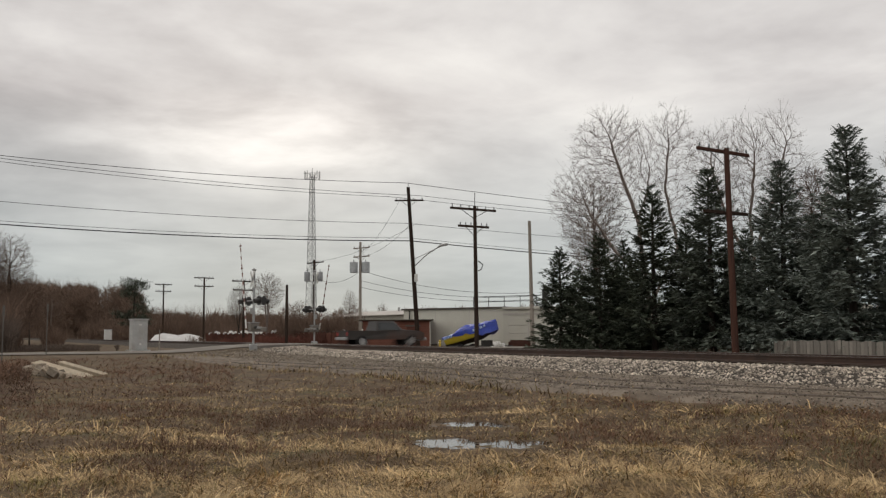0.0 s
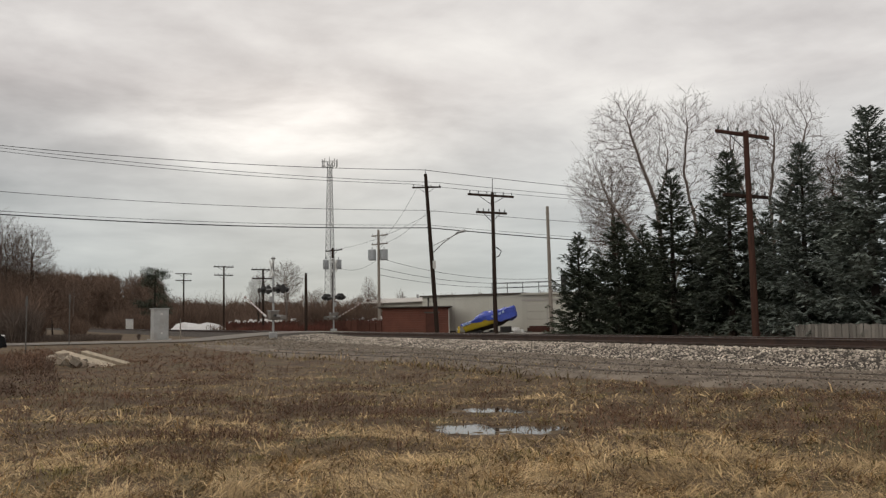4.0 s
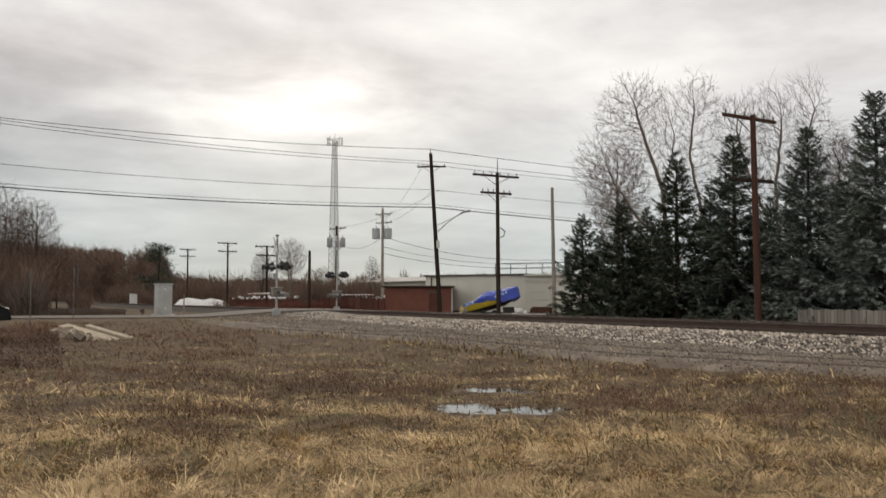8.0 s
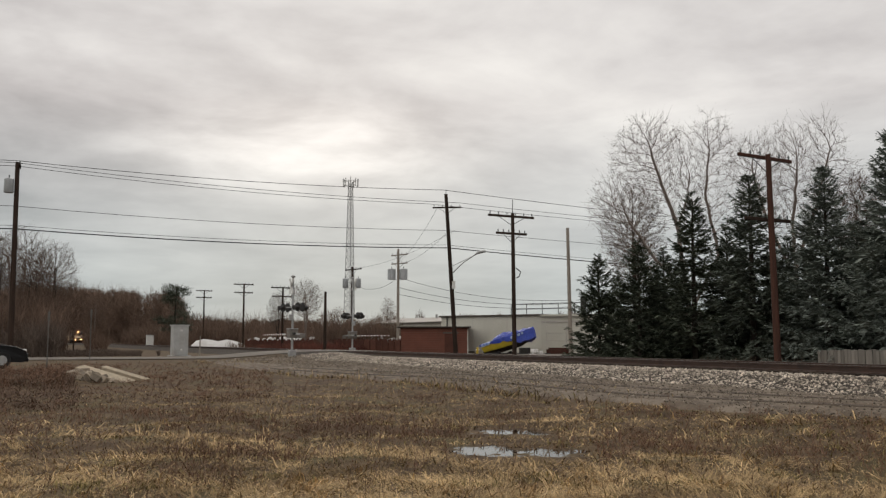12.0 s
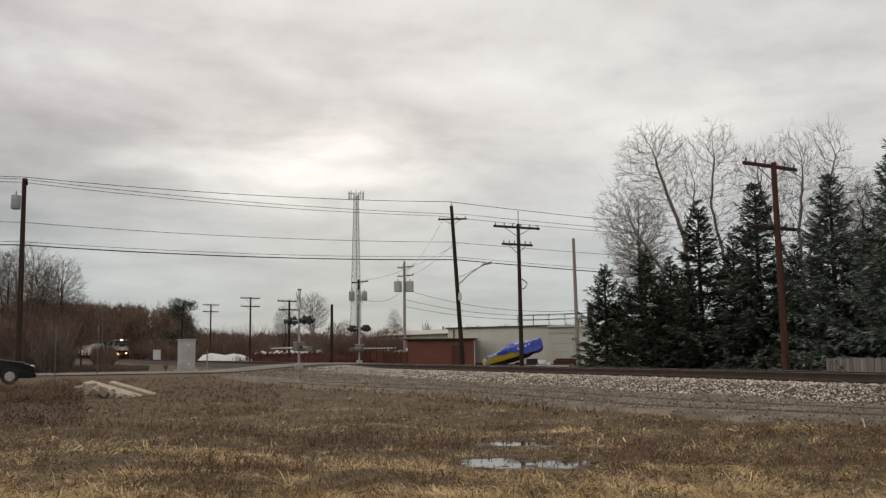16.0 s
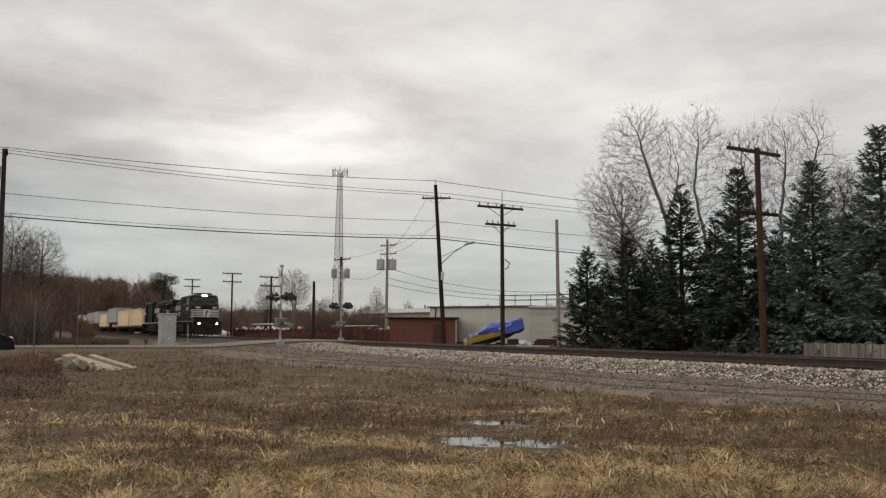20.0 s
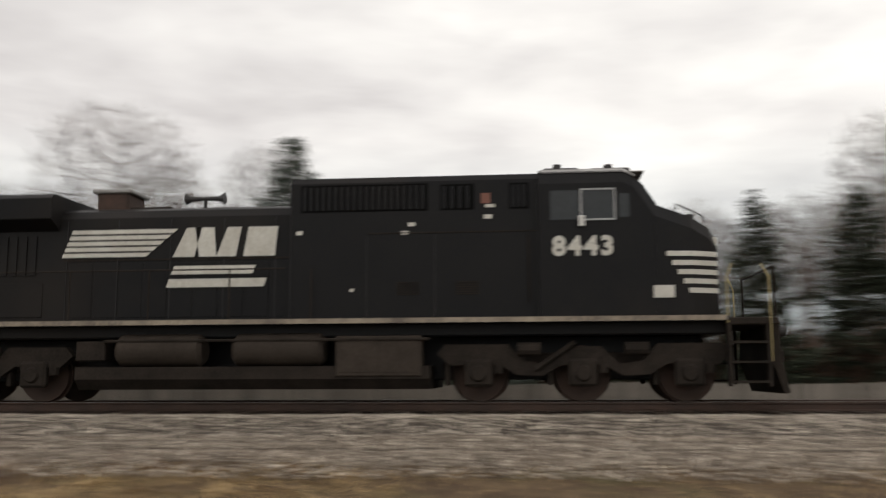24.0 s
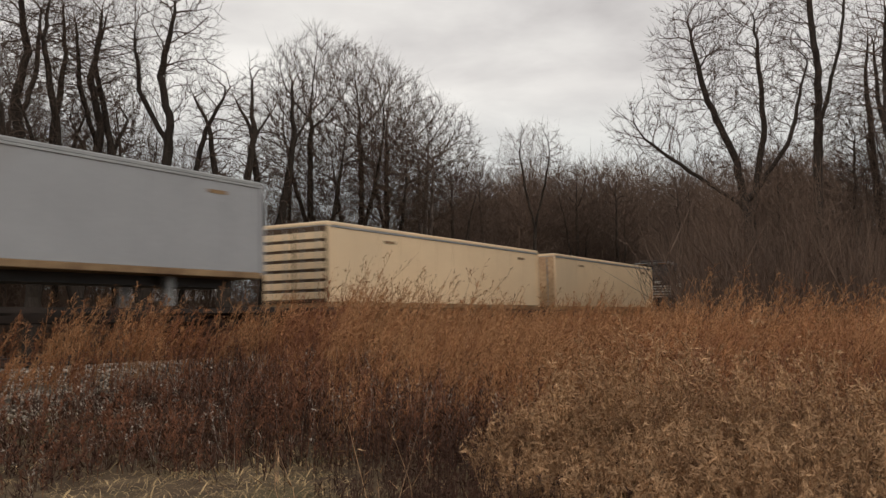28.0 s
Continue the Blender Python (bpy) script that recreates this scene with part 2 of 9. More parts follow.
class Geo:
    """Vertices and faces of one mesh, with the shapes that most things are made of."""

    def __init__(self):
        self.v, self.f = [], []

    def add(self, verts, faces):
        o = len(self.v)
        self.v += [tuple(p) for p in verts]
        self.f += [tuple(i + o for i in face) for face in faces]
        return self

    def box(self, x0, x1, y0, y1, z0, z1, c=0.0, turn=None):
        """A box with its edges chamfered by c."""
        xs, ys, zs = (x0, x1), (y0, y1), (z0, z1)
        if c <= 0:
            vs = [(xs[i], ys[j], zs[k]) for i in (0, 1) for j in (0, 1) for k in (0, 1)]
            fs = [(0, 1, 3, 2), (4, 6, 7, 5), (0, 4, 5, 1), (2, 3, 7, 6), (0, 2, 6, 4), (1, 5, 7, 3)]
        else:
            vs, idx = [], {}
            for i in (0, 1):
                for j in (0, 1):
                    for k in (0, 1):
                        sx, sy, sz = (c, -c)[i], (c, -c)[j], (c, -c)[k]
                        for a in range(3):
                            idx[i, j, k, a] = len(vs)
                            vs.append((xs[i] + (0 if a == 0 else sx), ys[j] + (0 if a == 1 else sy), zs[k] + (0 if a == 2 else sz)))
            fs = []
            for s in (0, 1):
                fs.append([idx[s, j, k, 0] for j, k in ((0, 0), (1, 0), (1, 1), (0, 1))][:: 1 if s else -1])
                fs.append([idx[i, s, k, 1] for i, k in ((0, 0), (1, 0), (1, 1), (0, 1))][:: -1 if s else 1])
                fs.append([idx[i, j, s, 2] for i, j in ((0, 0), (1, 0), (1, 1), (0, 1))][:: 1 if s else -1])
            for j in (0, 1):
                for k in (0, 1):
                    fs.append((idx[0, j, k, 1], idx[1, j, k, 1], idx[1, j, k, 2], idx[0, j, k, 2]))
                    fs.append((idx[j, 0, k, 0], idx[j, 1, k, 0], idx[j, 1, k, 2], idx[j, 0, k, 2]))
                    fs.append((idx[j, k, 0, 0], idx[j, k, 1, 0], idx[j, k, 1, 1], idx[j, k, 0, 1]))
            for i in (0, 1):
                for j in (0, 1):
                    for k in (0, 1):
                        fs.append((idx[i, j, k, 0], idx[i, j, k, 1], idx[i, j, k, 2]))
        if turn is not None:
            vs = [turn @ Vector(p) for p in vs]
        return self.add(vs, fs)

    def tube(self, points, radii, n=8, caps=True):
        """A round bar through the points."""
        pts = [Vector(p) for p in points]
        rings = []
        ref = None
        for i, p in enumerate(pts):
            d = (pts[min(i + 1, len(pts) - 1)] - pts[max(i - 1, 0)]).normalized()
            if ref is None:
                ref = d.orthogonal().normalized()
            ref = (ref - d * ref.dot(d)).normalized()
            side = d.cross(ref)
            r = radii[i] if isinstance(radii, (list, tuple)) else radii
            rings.append([p + (ref * math.cos(a) + side * math.sin(a)) * r for a in (2 * math.pi * k / n for k in range(n))])
        vs = [q for ring in rings for q in ring]
        fs = [(i * n + k, i * n + (k + 1) % n, (i + 1) * n + (k + 1) % n, (i + 1) * n + k) for i in range(len(pts) - 1) for k in range(n)]
        if caps:
            fs += [tuple(range(n - 1, -1, -1)), tuple((len(pts) - 1) * n + k for k in range(n))]
        return self.add(vs, fs)

    def slab(self, profile, y0, y1):
        """A profile in x and z, drawn out along y."""
        n = len(profile)
        vs = [(x, y0, z) for x, z in profile] + [(x, y1, z) for x, z in profile]
        fs = [tuple(range(n)), tuple(range(2 * n - 1, n - 1, -1))] + [(i, i + n, (i + 1) % n + n, (i + 1) % n) for i in range(n)]
        return self.add(vs, fs)

    def bar(self, profile, x0, x1):
        """A profile in y and z, drawn out along x."""
        n = len(profile)
        vs = [(x0, y, z) for y, z in profile] + [(x1, y, z) for y, z in profile]
        fs = [tuple(range(n - 1, -1, -1)), tuple(range(n, 2 * n))] + [(i, (i + 1) % n, (i + 1) % n + n, i + n) for i in range(n)]
        return self.add(vs, fs)

    def loft(self, rings, caps=True):
        n = len(rings[0])
        vs = [p for r in rings for p in r]
        fs = [(i * n + k, i * n + (k + 1) % n, (i + 1) * n + (k + 1) % n, (i + 1) * n + k) for i in range(len(rings) - 1) for k in range(n)]
        if caps:
            fs += [tuple(range(n - 1, -1, -1)), tuple((len(rings) - 1) * n + k for k in range(n))]
        return self.add(vs, fs)

    def mesh(self, name, material, smooth=False):
        me = bpy.data.meshes.new(name)
        me.from_pydata(self.v, [], self.f)
        bm = bmesh.new()
        bm.from_mesh(me)
        bmesh.ops.recalc_face_normals(bm, faces=bm.faces)
        bm.to_mesh(me)
        bm.free()
        me.materials.append(material)
        if smooth:
            me.shade_smooth()
            me.set_sharp_from_angle(angle=radians(38))
        return me


def bulk(name, verts, faces, material):
    """A large mesh from arrays; faces of one size."""
    me = bpy.data.meshes.new(name)
    verts, faces = np.asarray(verts, np.float32), np.asarray(faces, np.int32)
    k = faces.shape[1]
    me.vertices.add(len(verts))
    me.vertices.foreach_set("co", verts.ravel())
    me.loops.add(faces.size)
    me.loops.foreach_set("vertex_index", faces.ravel())
    me.polygons.add(len(faces))
    me.polygons.foreach_set("loop_start", np.arange(0, faces.size, k, dtype=np.int32))
    me.update(calc_edges=True)
    me.validate()
    me.materials.append(material)
    return me


def thing(name, label, category, group="", at=None, kind=""):
    ob = new(name)
    ob.empty_display_size = 0.3
    if at is not None:
        ob.matrix_world = at
    return tagged(ob, label, category, group, kind)


def part(name, geo, material, parent, label="", smooth=False):
    """One mesh object under a thing or a part; a Geo or a ready mesh."""
    me = geo.mesh(name, material, smooth) if isinstance(geo, Geo) else geo
    ob = new(name, me)
    ob.parent = parent
    if label:
        ob["label"] = label
    return ob


def solid(name, geo, material, label, category="", group="", kind="", smooth=False):
    me = geo.mesh(name, material, smooth) if isinstance(geo, Geo) else geo
    return tagged(new(name, me), label, category, group, kind)


RNG = np.random.default_rng(7)
YC = 18.65          # the track's centre line


def smoothstep(a, b, x):
    t = np.clip((x - a) / (b - a), 0, 1)
    return t * t * (3 - 2 * t)


# bearing, distance, half width and half depth of each puddle
PUDDLES = [(-62.9, 13.2, 0.46, 0.66), (-59.0, 13.1, 0.46, 0.48), (-61.6, 16.0, 0.58, 0.48), (-59.5, 15.7, 0.26, 0.3), (-56.9, 13.4, 0.2, 0.2)]
POOLS = [(R * math.sin(radians(b)), R * math.cos(radians(b)), u, v, radians(-b)) for b, R, u, v in PUDDLES]
WATER_Z = -0.985


def ground_z(x, y):
    """Height of the ground."""
    x, y = np.asarray(x, float), np.asarray(y, float)
    z = -0.97 + 0.43 * smoothstep(8.2, 13.6, y)
    left = smoothstep(-18, -48, x)
    z = z + (-0.50 - z) * left * smoothstep(-25, 6, y)
    z = z + 0.05 * np.sin(x * 0.9 + 1.3 * y) * np.sin(y * 0.7 - 0.35 * x) * (1 - left) * (1 - smoothstep(10.0, 12.0, y)) + 0.02 * np.sin(2.3 * x - 1.1 * y) * (1 - left) * (1 - smoothstep(9.5, 11.5, y))
    bed = smoothstep(13.7, 16.7, y) * (1 - smoothstep(2 * YC - 16.7, 2 * YC - 14.6, y))
    z = z + (-0.24 - z) * bed
    far = smoothstep(22.4, 24.5, y)
    z = z + (-0.85 - z) * far * smoothstep(-52, -44, x)
    # shallow hollows with rough floors, in which rain stands
    near = np.full(np.shape(x), 9.0)
    for px, py, u, v, turn in POOLS:
        dx, dy = x - px, y - py
        near = np.minimum(near, np.hypot((dx * math.cos(turn) + dy * math.sin(turn)) / u, (dy * math.cos(turn) - dx * math.sin(turn)) / v))
    rough = np.sin(7.1 * x + 3.3 * y) * np.sin(8.3 * y - 4.1 * x) + 0.7 * np.sin(15.7 * x - 9.1 * y + 1.3) * np.sin(17.9 * y + 6.0 * x) + 0.45 * np.sin(31.0 * x + 17.0 * y) * np.sin(29.0 * y - 13.0 * x)
    floor_ = WATER_Z + 0.030 * np.clip(near - 1.02, -0.75, 1.2) + 0.0115 * rough
    z = z + (floor_ - z) * (1 - smoothstep(1.5, 2.4, near))
    # embankment of the road up to the crossing
    shoulder = smoothstep(-70.5, -64.0, x) * (1 - smoothstep(-54.0, -46.0, x))
    ramp = -0.47 + 0.40 * (1 - smoothstep(1.6, 9.0, np.abs(y - YC)))
    return z + (ramp - z) * shoulder * smoothstep(-90, -60, y) * (np.abs(y - YC) > 0)


# ---------------------------------------------------------------- ground, road and track


def axis(stops):
    """Steps along one axis: (from, to, step) stretches."""
    out = []
    for a, b, s in stops:
        out += list(np.arange(a, b - 1e-6, s))
    return np.array(out + [stops[-1][1]])


def sheet(name, xs, ys, height, material):
    X, Y = np.meshgrid(xs, ys, indexing="ij")
    Z = height(X, Y)
    nx, ny = len(xs), len(ys)
    i = np.arange(nx * ny).reshape(nx, ny)
    f = np.stack([i[:-1, :-1], i[1:, :-1], i[1:, 1:], i[:-1, 1:]], -1).reshape(-1, 4)
    me = bulk(name, np.stack([X, Y, Z], -1).reshape(-1, 3), f, material)
    me.shade_smooth()
    return me


gx = axis([(-2600, -600, 250), (-600, -120, 40), (-120, -70, 5), (-70, -17, 0.5), (-17, -9.2, 0.06), (-9.2, 45, 0.5), (45, 120, 5), (120, 600, 40), (600, 2600, 250)])
gy = axis([(-2600, -300, 230), (-300, -40, 26), (-40, -6, 2), (-6, 4.4, 0.4), (4.4, 9.4, 0.06), (9.4, 30, 0.4), (30, 80, 5), (80, 400, 40), (400, 2600, 220)])
tagged(new("ground", sheet("ground", gx, gy, ground_z, M["soil"])), "damp winter field of brown soil and matted dead grass", "ground", kind="structure")


def strip(name, x0, x1, step, y_low, y_high, rows, lift, material, label, wobble=0.25):
    xs = np.arange(x0, x1 + step, step)
    lo = np.array([y_low(x) + wobble * (noise.noise(Vector((x * 0.35, 3.1, 0))) + 0.6 * noise.noise(Vector((x * 1.7, 9.1, 0)))) for x in xs])
    hi = np.array([y_high(x) + wobble * (noise.noise(Vector((x * 0.4, 7.7, 0))) + 0.6 * noise.noise(Vector((x * 1.9, 1.1, 0)))) for x in xs])
    k = np.linspace(0, 1, rows)
    X = np.repeat(xs[:, None], rows, 1)
    Y = lo[:, None] + (hi - lo)[:, None] * k
    edge = np.minimum(k, 1 - k)
    Z = ground_z(X, Y) + np.where(edge < 0.02, -0.03, lift)
    n = rows
    i = np.arange(len(xs) * n).reshape(len(xs), n)
    f = np.stack([i[:-1, :-1], i[1:, :-1], i[1:, 1:], i[:-1, 1:]], -1).reshape(-1, 4)
    me = bulk(name, np.stack([X, Y, Z], -1).reshape(-1, 3), f, material)
    me.shade_smooth()
    return tagged(new(name, me), label, kind="structure")


def track_edge(x):
    """The near edge of the gravel track."""
    return 12.0 - 0.9 * float(smoothstep(-9, -17, x)) - 2.6 * float(smoothstep(-24, -40, x))


strip("gravel_track", -50, 70, 0.5, track_edge, lambda x: 14.6, 18, 0.06, M["gravel"], "rutted grey gravel service track beside the railway", 0.4)
strip("ballast_bed", -400, 160, 1.0, lambda x: 14.2, lambda x: 2 * YC - 15.0, 26, 0.02, M["ballast_bed"], "bed of crushed stone under the railway track, darkened as the shade between stones", 0.15)

M["rut"] = mat("rut", (0.062, 0.048, 0.037), (0.105, 0.083, 0.064), rough=0.85, scale=1.2, fine=18, bump=0.8)
for off, wid in ((0.75, 0.26), (1.75, 0.34)):
    strip("wheel_rut", -38, 12, 0.4, lambda x, o=off: track_edge(x) + o, lambda x, o=off, w=wid: track_edge(x) + o + w, 6, 0.075, M["rut"], "dark damp wheel rut in the gravel track", 0.035)

# road over the crossing, running away from the camera side
ROAD_X = (-63.0, -55.2)


def road_height(x, y):
    return ground_z(x, y) * 0 - 0.42 + 0.40 * (1 - smoothstep(1.6, 9.0, np.abs(y - YC)))


road_ob = tagged(new("road", sheet("road", np.linspace(*ROAD_X, 9), axis([(-120, 5, 8), (5, 35, 0.7), (35, 180, 8)]), lambda x, y: road_height(x, y) + 0.0 * x, M["asphalt"])),
       "worn pale asphalt road climbing over the level crossing", "road", kind="structure")

track = thing("railway_track", "single railway track with rusty rails on timber ties", "railway track", kind="structure")
rail_profile = [(-0.07, -0.17), (0.07, -0.17), (0.07, -0.155), (0.012, -0.135), (0.012, -0.045), (0.036, -0.035), (0.036, -0.004), (0.03, 0.0),
                (-0.03, 0.0), (-0.036, -0.004), (-0.036, -0.035), (-0.012, -0.045), (-0.012, -0.135), (-0.07, -0.155)]
for side in (-0.7525, 0.7525):
    rail = part("rail", Geo().bar([(YC + side + y, z - 0.003) for y, z in rail_profile], -900, 700), M["rail"], track, "rusty steel rail")
    part("running_surface", Geo().box(-900, 700, YC + side - 0.029, YC + side + 0.029, -0.004, 0.0015), M["railhead"], rail, "worn bright rail head")
tie_me = Geo().box(-0.115, 0.115, -1.3, 1.3, -0.19, 0.0, 0.012).mesh("tie", M["tie"])
plate_me = Geo().box(-0.1, 0.1, -0.17, 0.17, 0, 0.018, 0.004).mesh("tie_plate", M["rail"])

# ballast stones
def stones(name, n, xr, yr, size, label, zf=None, lift=0.0, material="stone"):
    x, y = RNG.uniform(*xr, n), RNG.uniform(*yr, n)
    z = (zf or ground_z)(x, y) + lift + RNG.uniform(-0.015, 0.03, n)
    base = np.array([(1, 0, 0), (-1, 0, 0), (0, 1, 0), (0, -1, 0), (0, 0, 1), (0, 0, -1)], float)
    tri = np.array([(0, 2, 4), (2, 1, 4), (1, 3, 4), (3, 0, 4), (2, 0, 5), (1, 2, 5), (3, 1, 5), (0, 3, 5)])
    q = RNG.normal(size=(n, 3, 3))
    q, _ = np.linalg.qr(q)
    s = RNG.uniform(*size, n)[:, None, None] * RNG.uniform(0.55, 1.25, (n, 6, 1))
    v = np.einsum("nij,kj->nki", q, base) * s + np.stack([x, y, z], -1)[:, None, :]
    f = tri[None] + 6 * np.arange(n)[:, None, None]
    return tagged(new(name, bulk(name, v.reshape(-1, 3), f.reshape(-1, 3), M[material])), label, "gravel", kind="stuff")


stones("ballast", 66000, (-52, 24), (14.0, 17.28), (0.014, 0.046), "loose pale grey crushed stone heaped beside the rails")
stones("ballast_far", 7000, (-54, 30), (17.9, 20.6), (0.022, 0.045), "loose grey crushed stone between and behind the rails")
stones("verge_gravel", 12000, (-8, 13), (11.0, 14.5), (0.012, 0.034), "pale crushed stone spilt beside the service track", lift=0.06)
stones("crossing_gravel", 2600, (-52, -37), (10.5, 14.4), (0.02, 0.05), "dull broken stone scattered before the crossing", lift=0.06, material="stone_dull")
stones("track_gravel", 12000, (-40, 14), (11.5, 14.4), (0.010, 0.030), "scattered grey gravel on the service track", lift=0.06, material="stone_dull")

# ---------------------------------------------------------------- trees


def prisms(P0, P1, R0, R1, n):
    """Tapered n-sided bars between pairs of points, as arrays."""
    d = P1 - P0
    d = d / np.maximum(np.linalg.norm(d, axis=1, keepdims=True), 1e-9)
    a = np.where(np.abs(d[:, 2:3]) < 0.9, np.array([[0, 0, 1.0]]), np.array([[1.0, 0, 0]]))
    u = np.cross(d, a)
    u /= np.linalg.norm(u, axis=1, keepdims=True)
    w = np.cross(d, u)
    th = 2 * np.pi * np.arange(n) / n
    off = u[:, None] * np.cos(th)[None, :, None] + w[:, None] * np.sin(th)[None, :, None]
    v = np.concatenate([P0[:, None] + off * R0[:, None, None], P1[:, None] + off * R1[:, None, None]], 1)
    k = np.arange(n)
    f = np.stack([k, (k + 1) % n, (k + 1) % n + n, k + n], -1)
    return v.reshape(-1, 3), (f[None] + 2 * n * np.arange(len(P0))[:, None, None]).reshape(-1, 4)


def ribbons(P0, P1, R0, R1, rng):
    """Far twigs: one tapered facet between each pair of points, as arrays."""
    d = P1 - P0
    d = d / np.maximum(np.linalg.norm(d, axis=1, keepdims=True), 1e-9)
    u = np.cross(d, rng.normal(size=d.shape))
    u /= np.maximum(np.linalg.norm(u, axis=1, keepdims=True), 1e-9)
    v = np.stack([P0 - u * R0[:, None], P0 + u * R0[:, None], P1 + u * R1[:, None], P1 - u * R1[:, None]], 1)
    return v.reshape(-1, 3), np.arange(4 * len(P0)).reshape(-1, 4)


def thorns(P0, P1, R0, rng):
    """The finest twigs: one facet each, running out to a point, as arrays."""
    d = P1 - P0
    u = np.cross(d, rng.normal(size=d.shape))
    u *= (R0 / np.maximum(np.linalg.norm(u, axis=1), 1e-9))[:, None]
    return np.stack([P0 - u, P0 + u, P1], 1).reshape(-1, 3), np.arange(3 * len(P0)).reshape(-1, 3)


def halves(f):
    """Four-sided faces split into triangles."""
    return np.concatenate([f[:, [0, 1, 2]], f[:, [0, 2, 3]]])


def colony(seed, lobes, limbs, n, step=0.3, kill=0.42, reach=2.6, lift=0.05, jitter=0.14, twigs=3, twig=0.55, tip=0.0065, power=1.98, inertia=0.55, base=0.0):
    """A leafless tree that grows towards points strewn in its crown. lobes: centre and radii of each part of the crown; limbs: the main stems as
    lines of points, the first from the ground. Gives the bars' start, end and radii, the bar each one springs from, and the fine twigs at the ends."""
    rng = np.random.default_rng(seed)
    lob = np.array(lobes, float)
    vol = lob[:, 3] * lob[:, 4] * lob[:, 5]
    k = rng.choice(len(lob), n, p=vol / vol.sum())
    u = rng.normal(size=(n, 3))
    u *= (rng.random(n) ** 0.42 / np.linalg.norm(u, axis=1))[:, None]
    att = lob[k, :3] + u * lob[k, 3:]
    P, par = [], []
    for line in limbs:
        line = [np.array(p, float) for p in line]
        last = int(np.argmin(np.linalg.norm(np.array(P) - line[0], axis=1))) if P else -1
        if last < 0:
            P.append(line[0]); par.append(-1); last = 0
        for p, q in zip(line, line[1:]):
            m = max(1, int(np.linalg.norm(q - p) / (step * 1.4)))
            for j in range(m):
                P.append(p + (q - p) * (j + 1) / m + rng.normal(0, 0.05 * step ** 0.5, 3) * (1, 1, 0.3)); par.append(last); last = len(P) - 1
    pos = np.array(P)
    d = np.linalg.norm(att[:, None] - pos[None], axis=2)
    near, dist = d.argmin(1), d.min(1)
    forks = np.zeros(len(pos), int)
    for _ in range(90):
        live = dist < reach if _ > 4 else dist < reach * 3
        if not live.any():
            break
        ids = near[live]
        v = att[live] - pos[ids]
        v /= np.linalg.norm(v, axis=1, keepdims=True) + 1e-9
        acc = np.zeros_like(pos)
        np.add.at(acc, ids, v)
        grow = np.unique(ids)
        grow = grow[forks[grow] < 3]
        if not len(grow):
            break
        forks[grow] += 1
        g = acc[grow]
        back = pos[grow] - pos[np.maximum(np.array(par)[grow], 0)]
        back /= np.linalg.norm(back, axis=1, keepdims=True) + 1e-9
        g = g / (np.linalg.norm(g, axis=1, keepdims=True) + 1e-9) + inertia * back + (0, 0, lift) + rng.normal(0, jitter, g.shape)
        fresh = pos[grow] + step * g / np.linalg.norm(g, axis=1, keepdims=True)
        o = len(pos)
        pos = np.concatenate([pos, fresh])
        forks = np.concatenate([forks, np.zeros(len(fresh), int)])
        par += [int(i) for i in grow]
        d = np.linalg.norm(att[:, None] - fresh[None], axis=2)
        j = d.argmin(1)
        dm = d[np.arange(len(att)), j]
        better = dm < dist
        near, dist = np.where(better, o + j, near), np.where(better, dm, dist)
        keep = dist > kill
        att, near, dist = att[keep], near[keep], dist[keep]
        if not len(att):
            break
    par = np.array(par)
    load = np.zeros(len(pos))
    kids = np.zeros(len(pos), int)
    for i in range(len(pos) - 1, 0, -1):
        load[i] = max(load[i], tip ** power)
        load[par[i]] += load[i]
        kids[par[i]] += 1
    rad = load ** (1 / power)
    if base:
        rad = tip + (rad - tip) * (base - tip) / (rad[0] - tip)
    e = np.arange(1, len(pos))
    bars = (pos[par[e]], pos[e], np.minimum(rad[par[e]], rad[e] * 1.35), rad[e], par[e] - 1)
    ends = np.repeat(np.concatenate([np.where(kids == 0)[0], np.where((kids > 0) & (rad < tip * 3.2))[0]]), twigs)
    ends = ends[ends > 0]
    way = pos[ends] - pos[par[ends]]
    way = way / np.linalg.norm(way, axis=1, keepdims=True) + rng.normal(0, 0.42, way.shape) + (0, 0, 0.25)
    way *= (twig * rng.uniform(0.35, 1.2, len(ends)))[:, None]
    mid = pos[ends] + way * 0.5
    far_ = mid + way * 0.5 + rng.normal(0, 0.10 * twig, way.shape) + np.array((0, 0, 0.10 * twig))
    return bars, (np.concatenate([pos[ends], mid]), np.concatenate([mid, far_]))


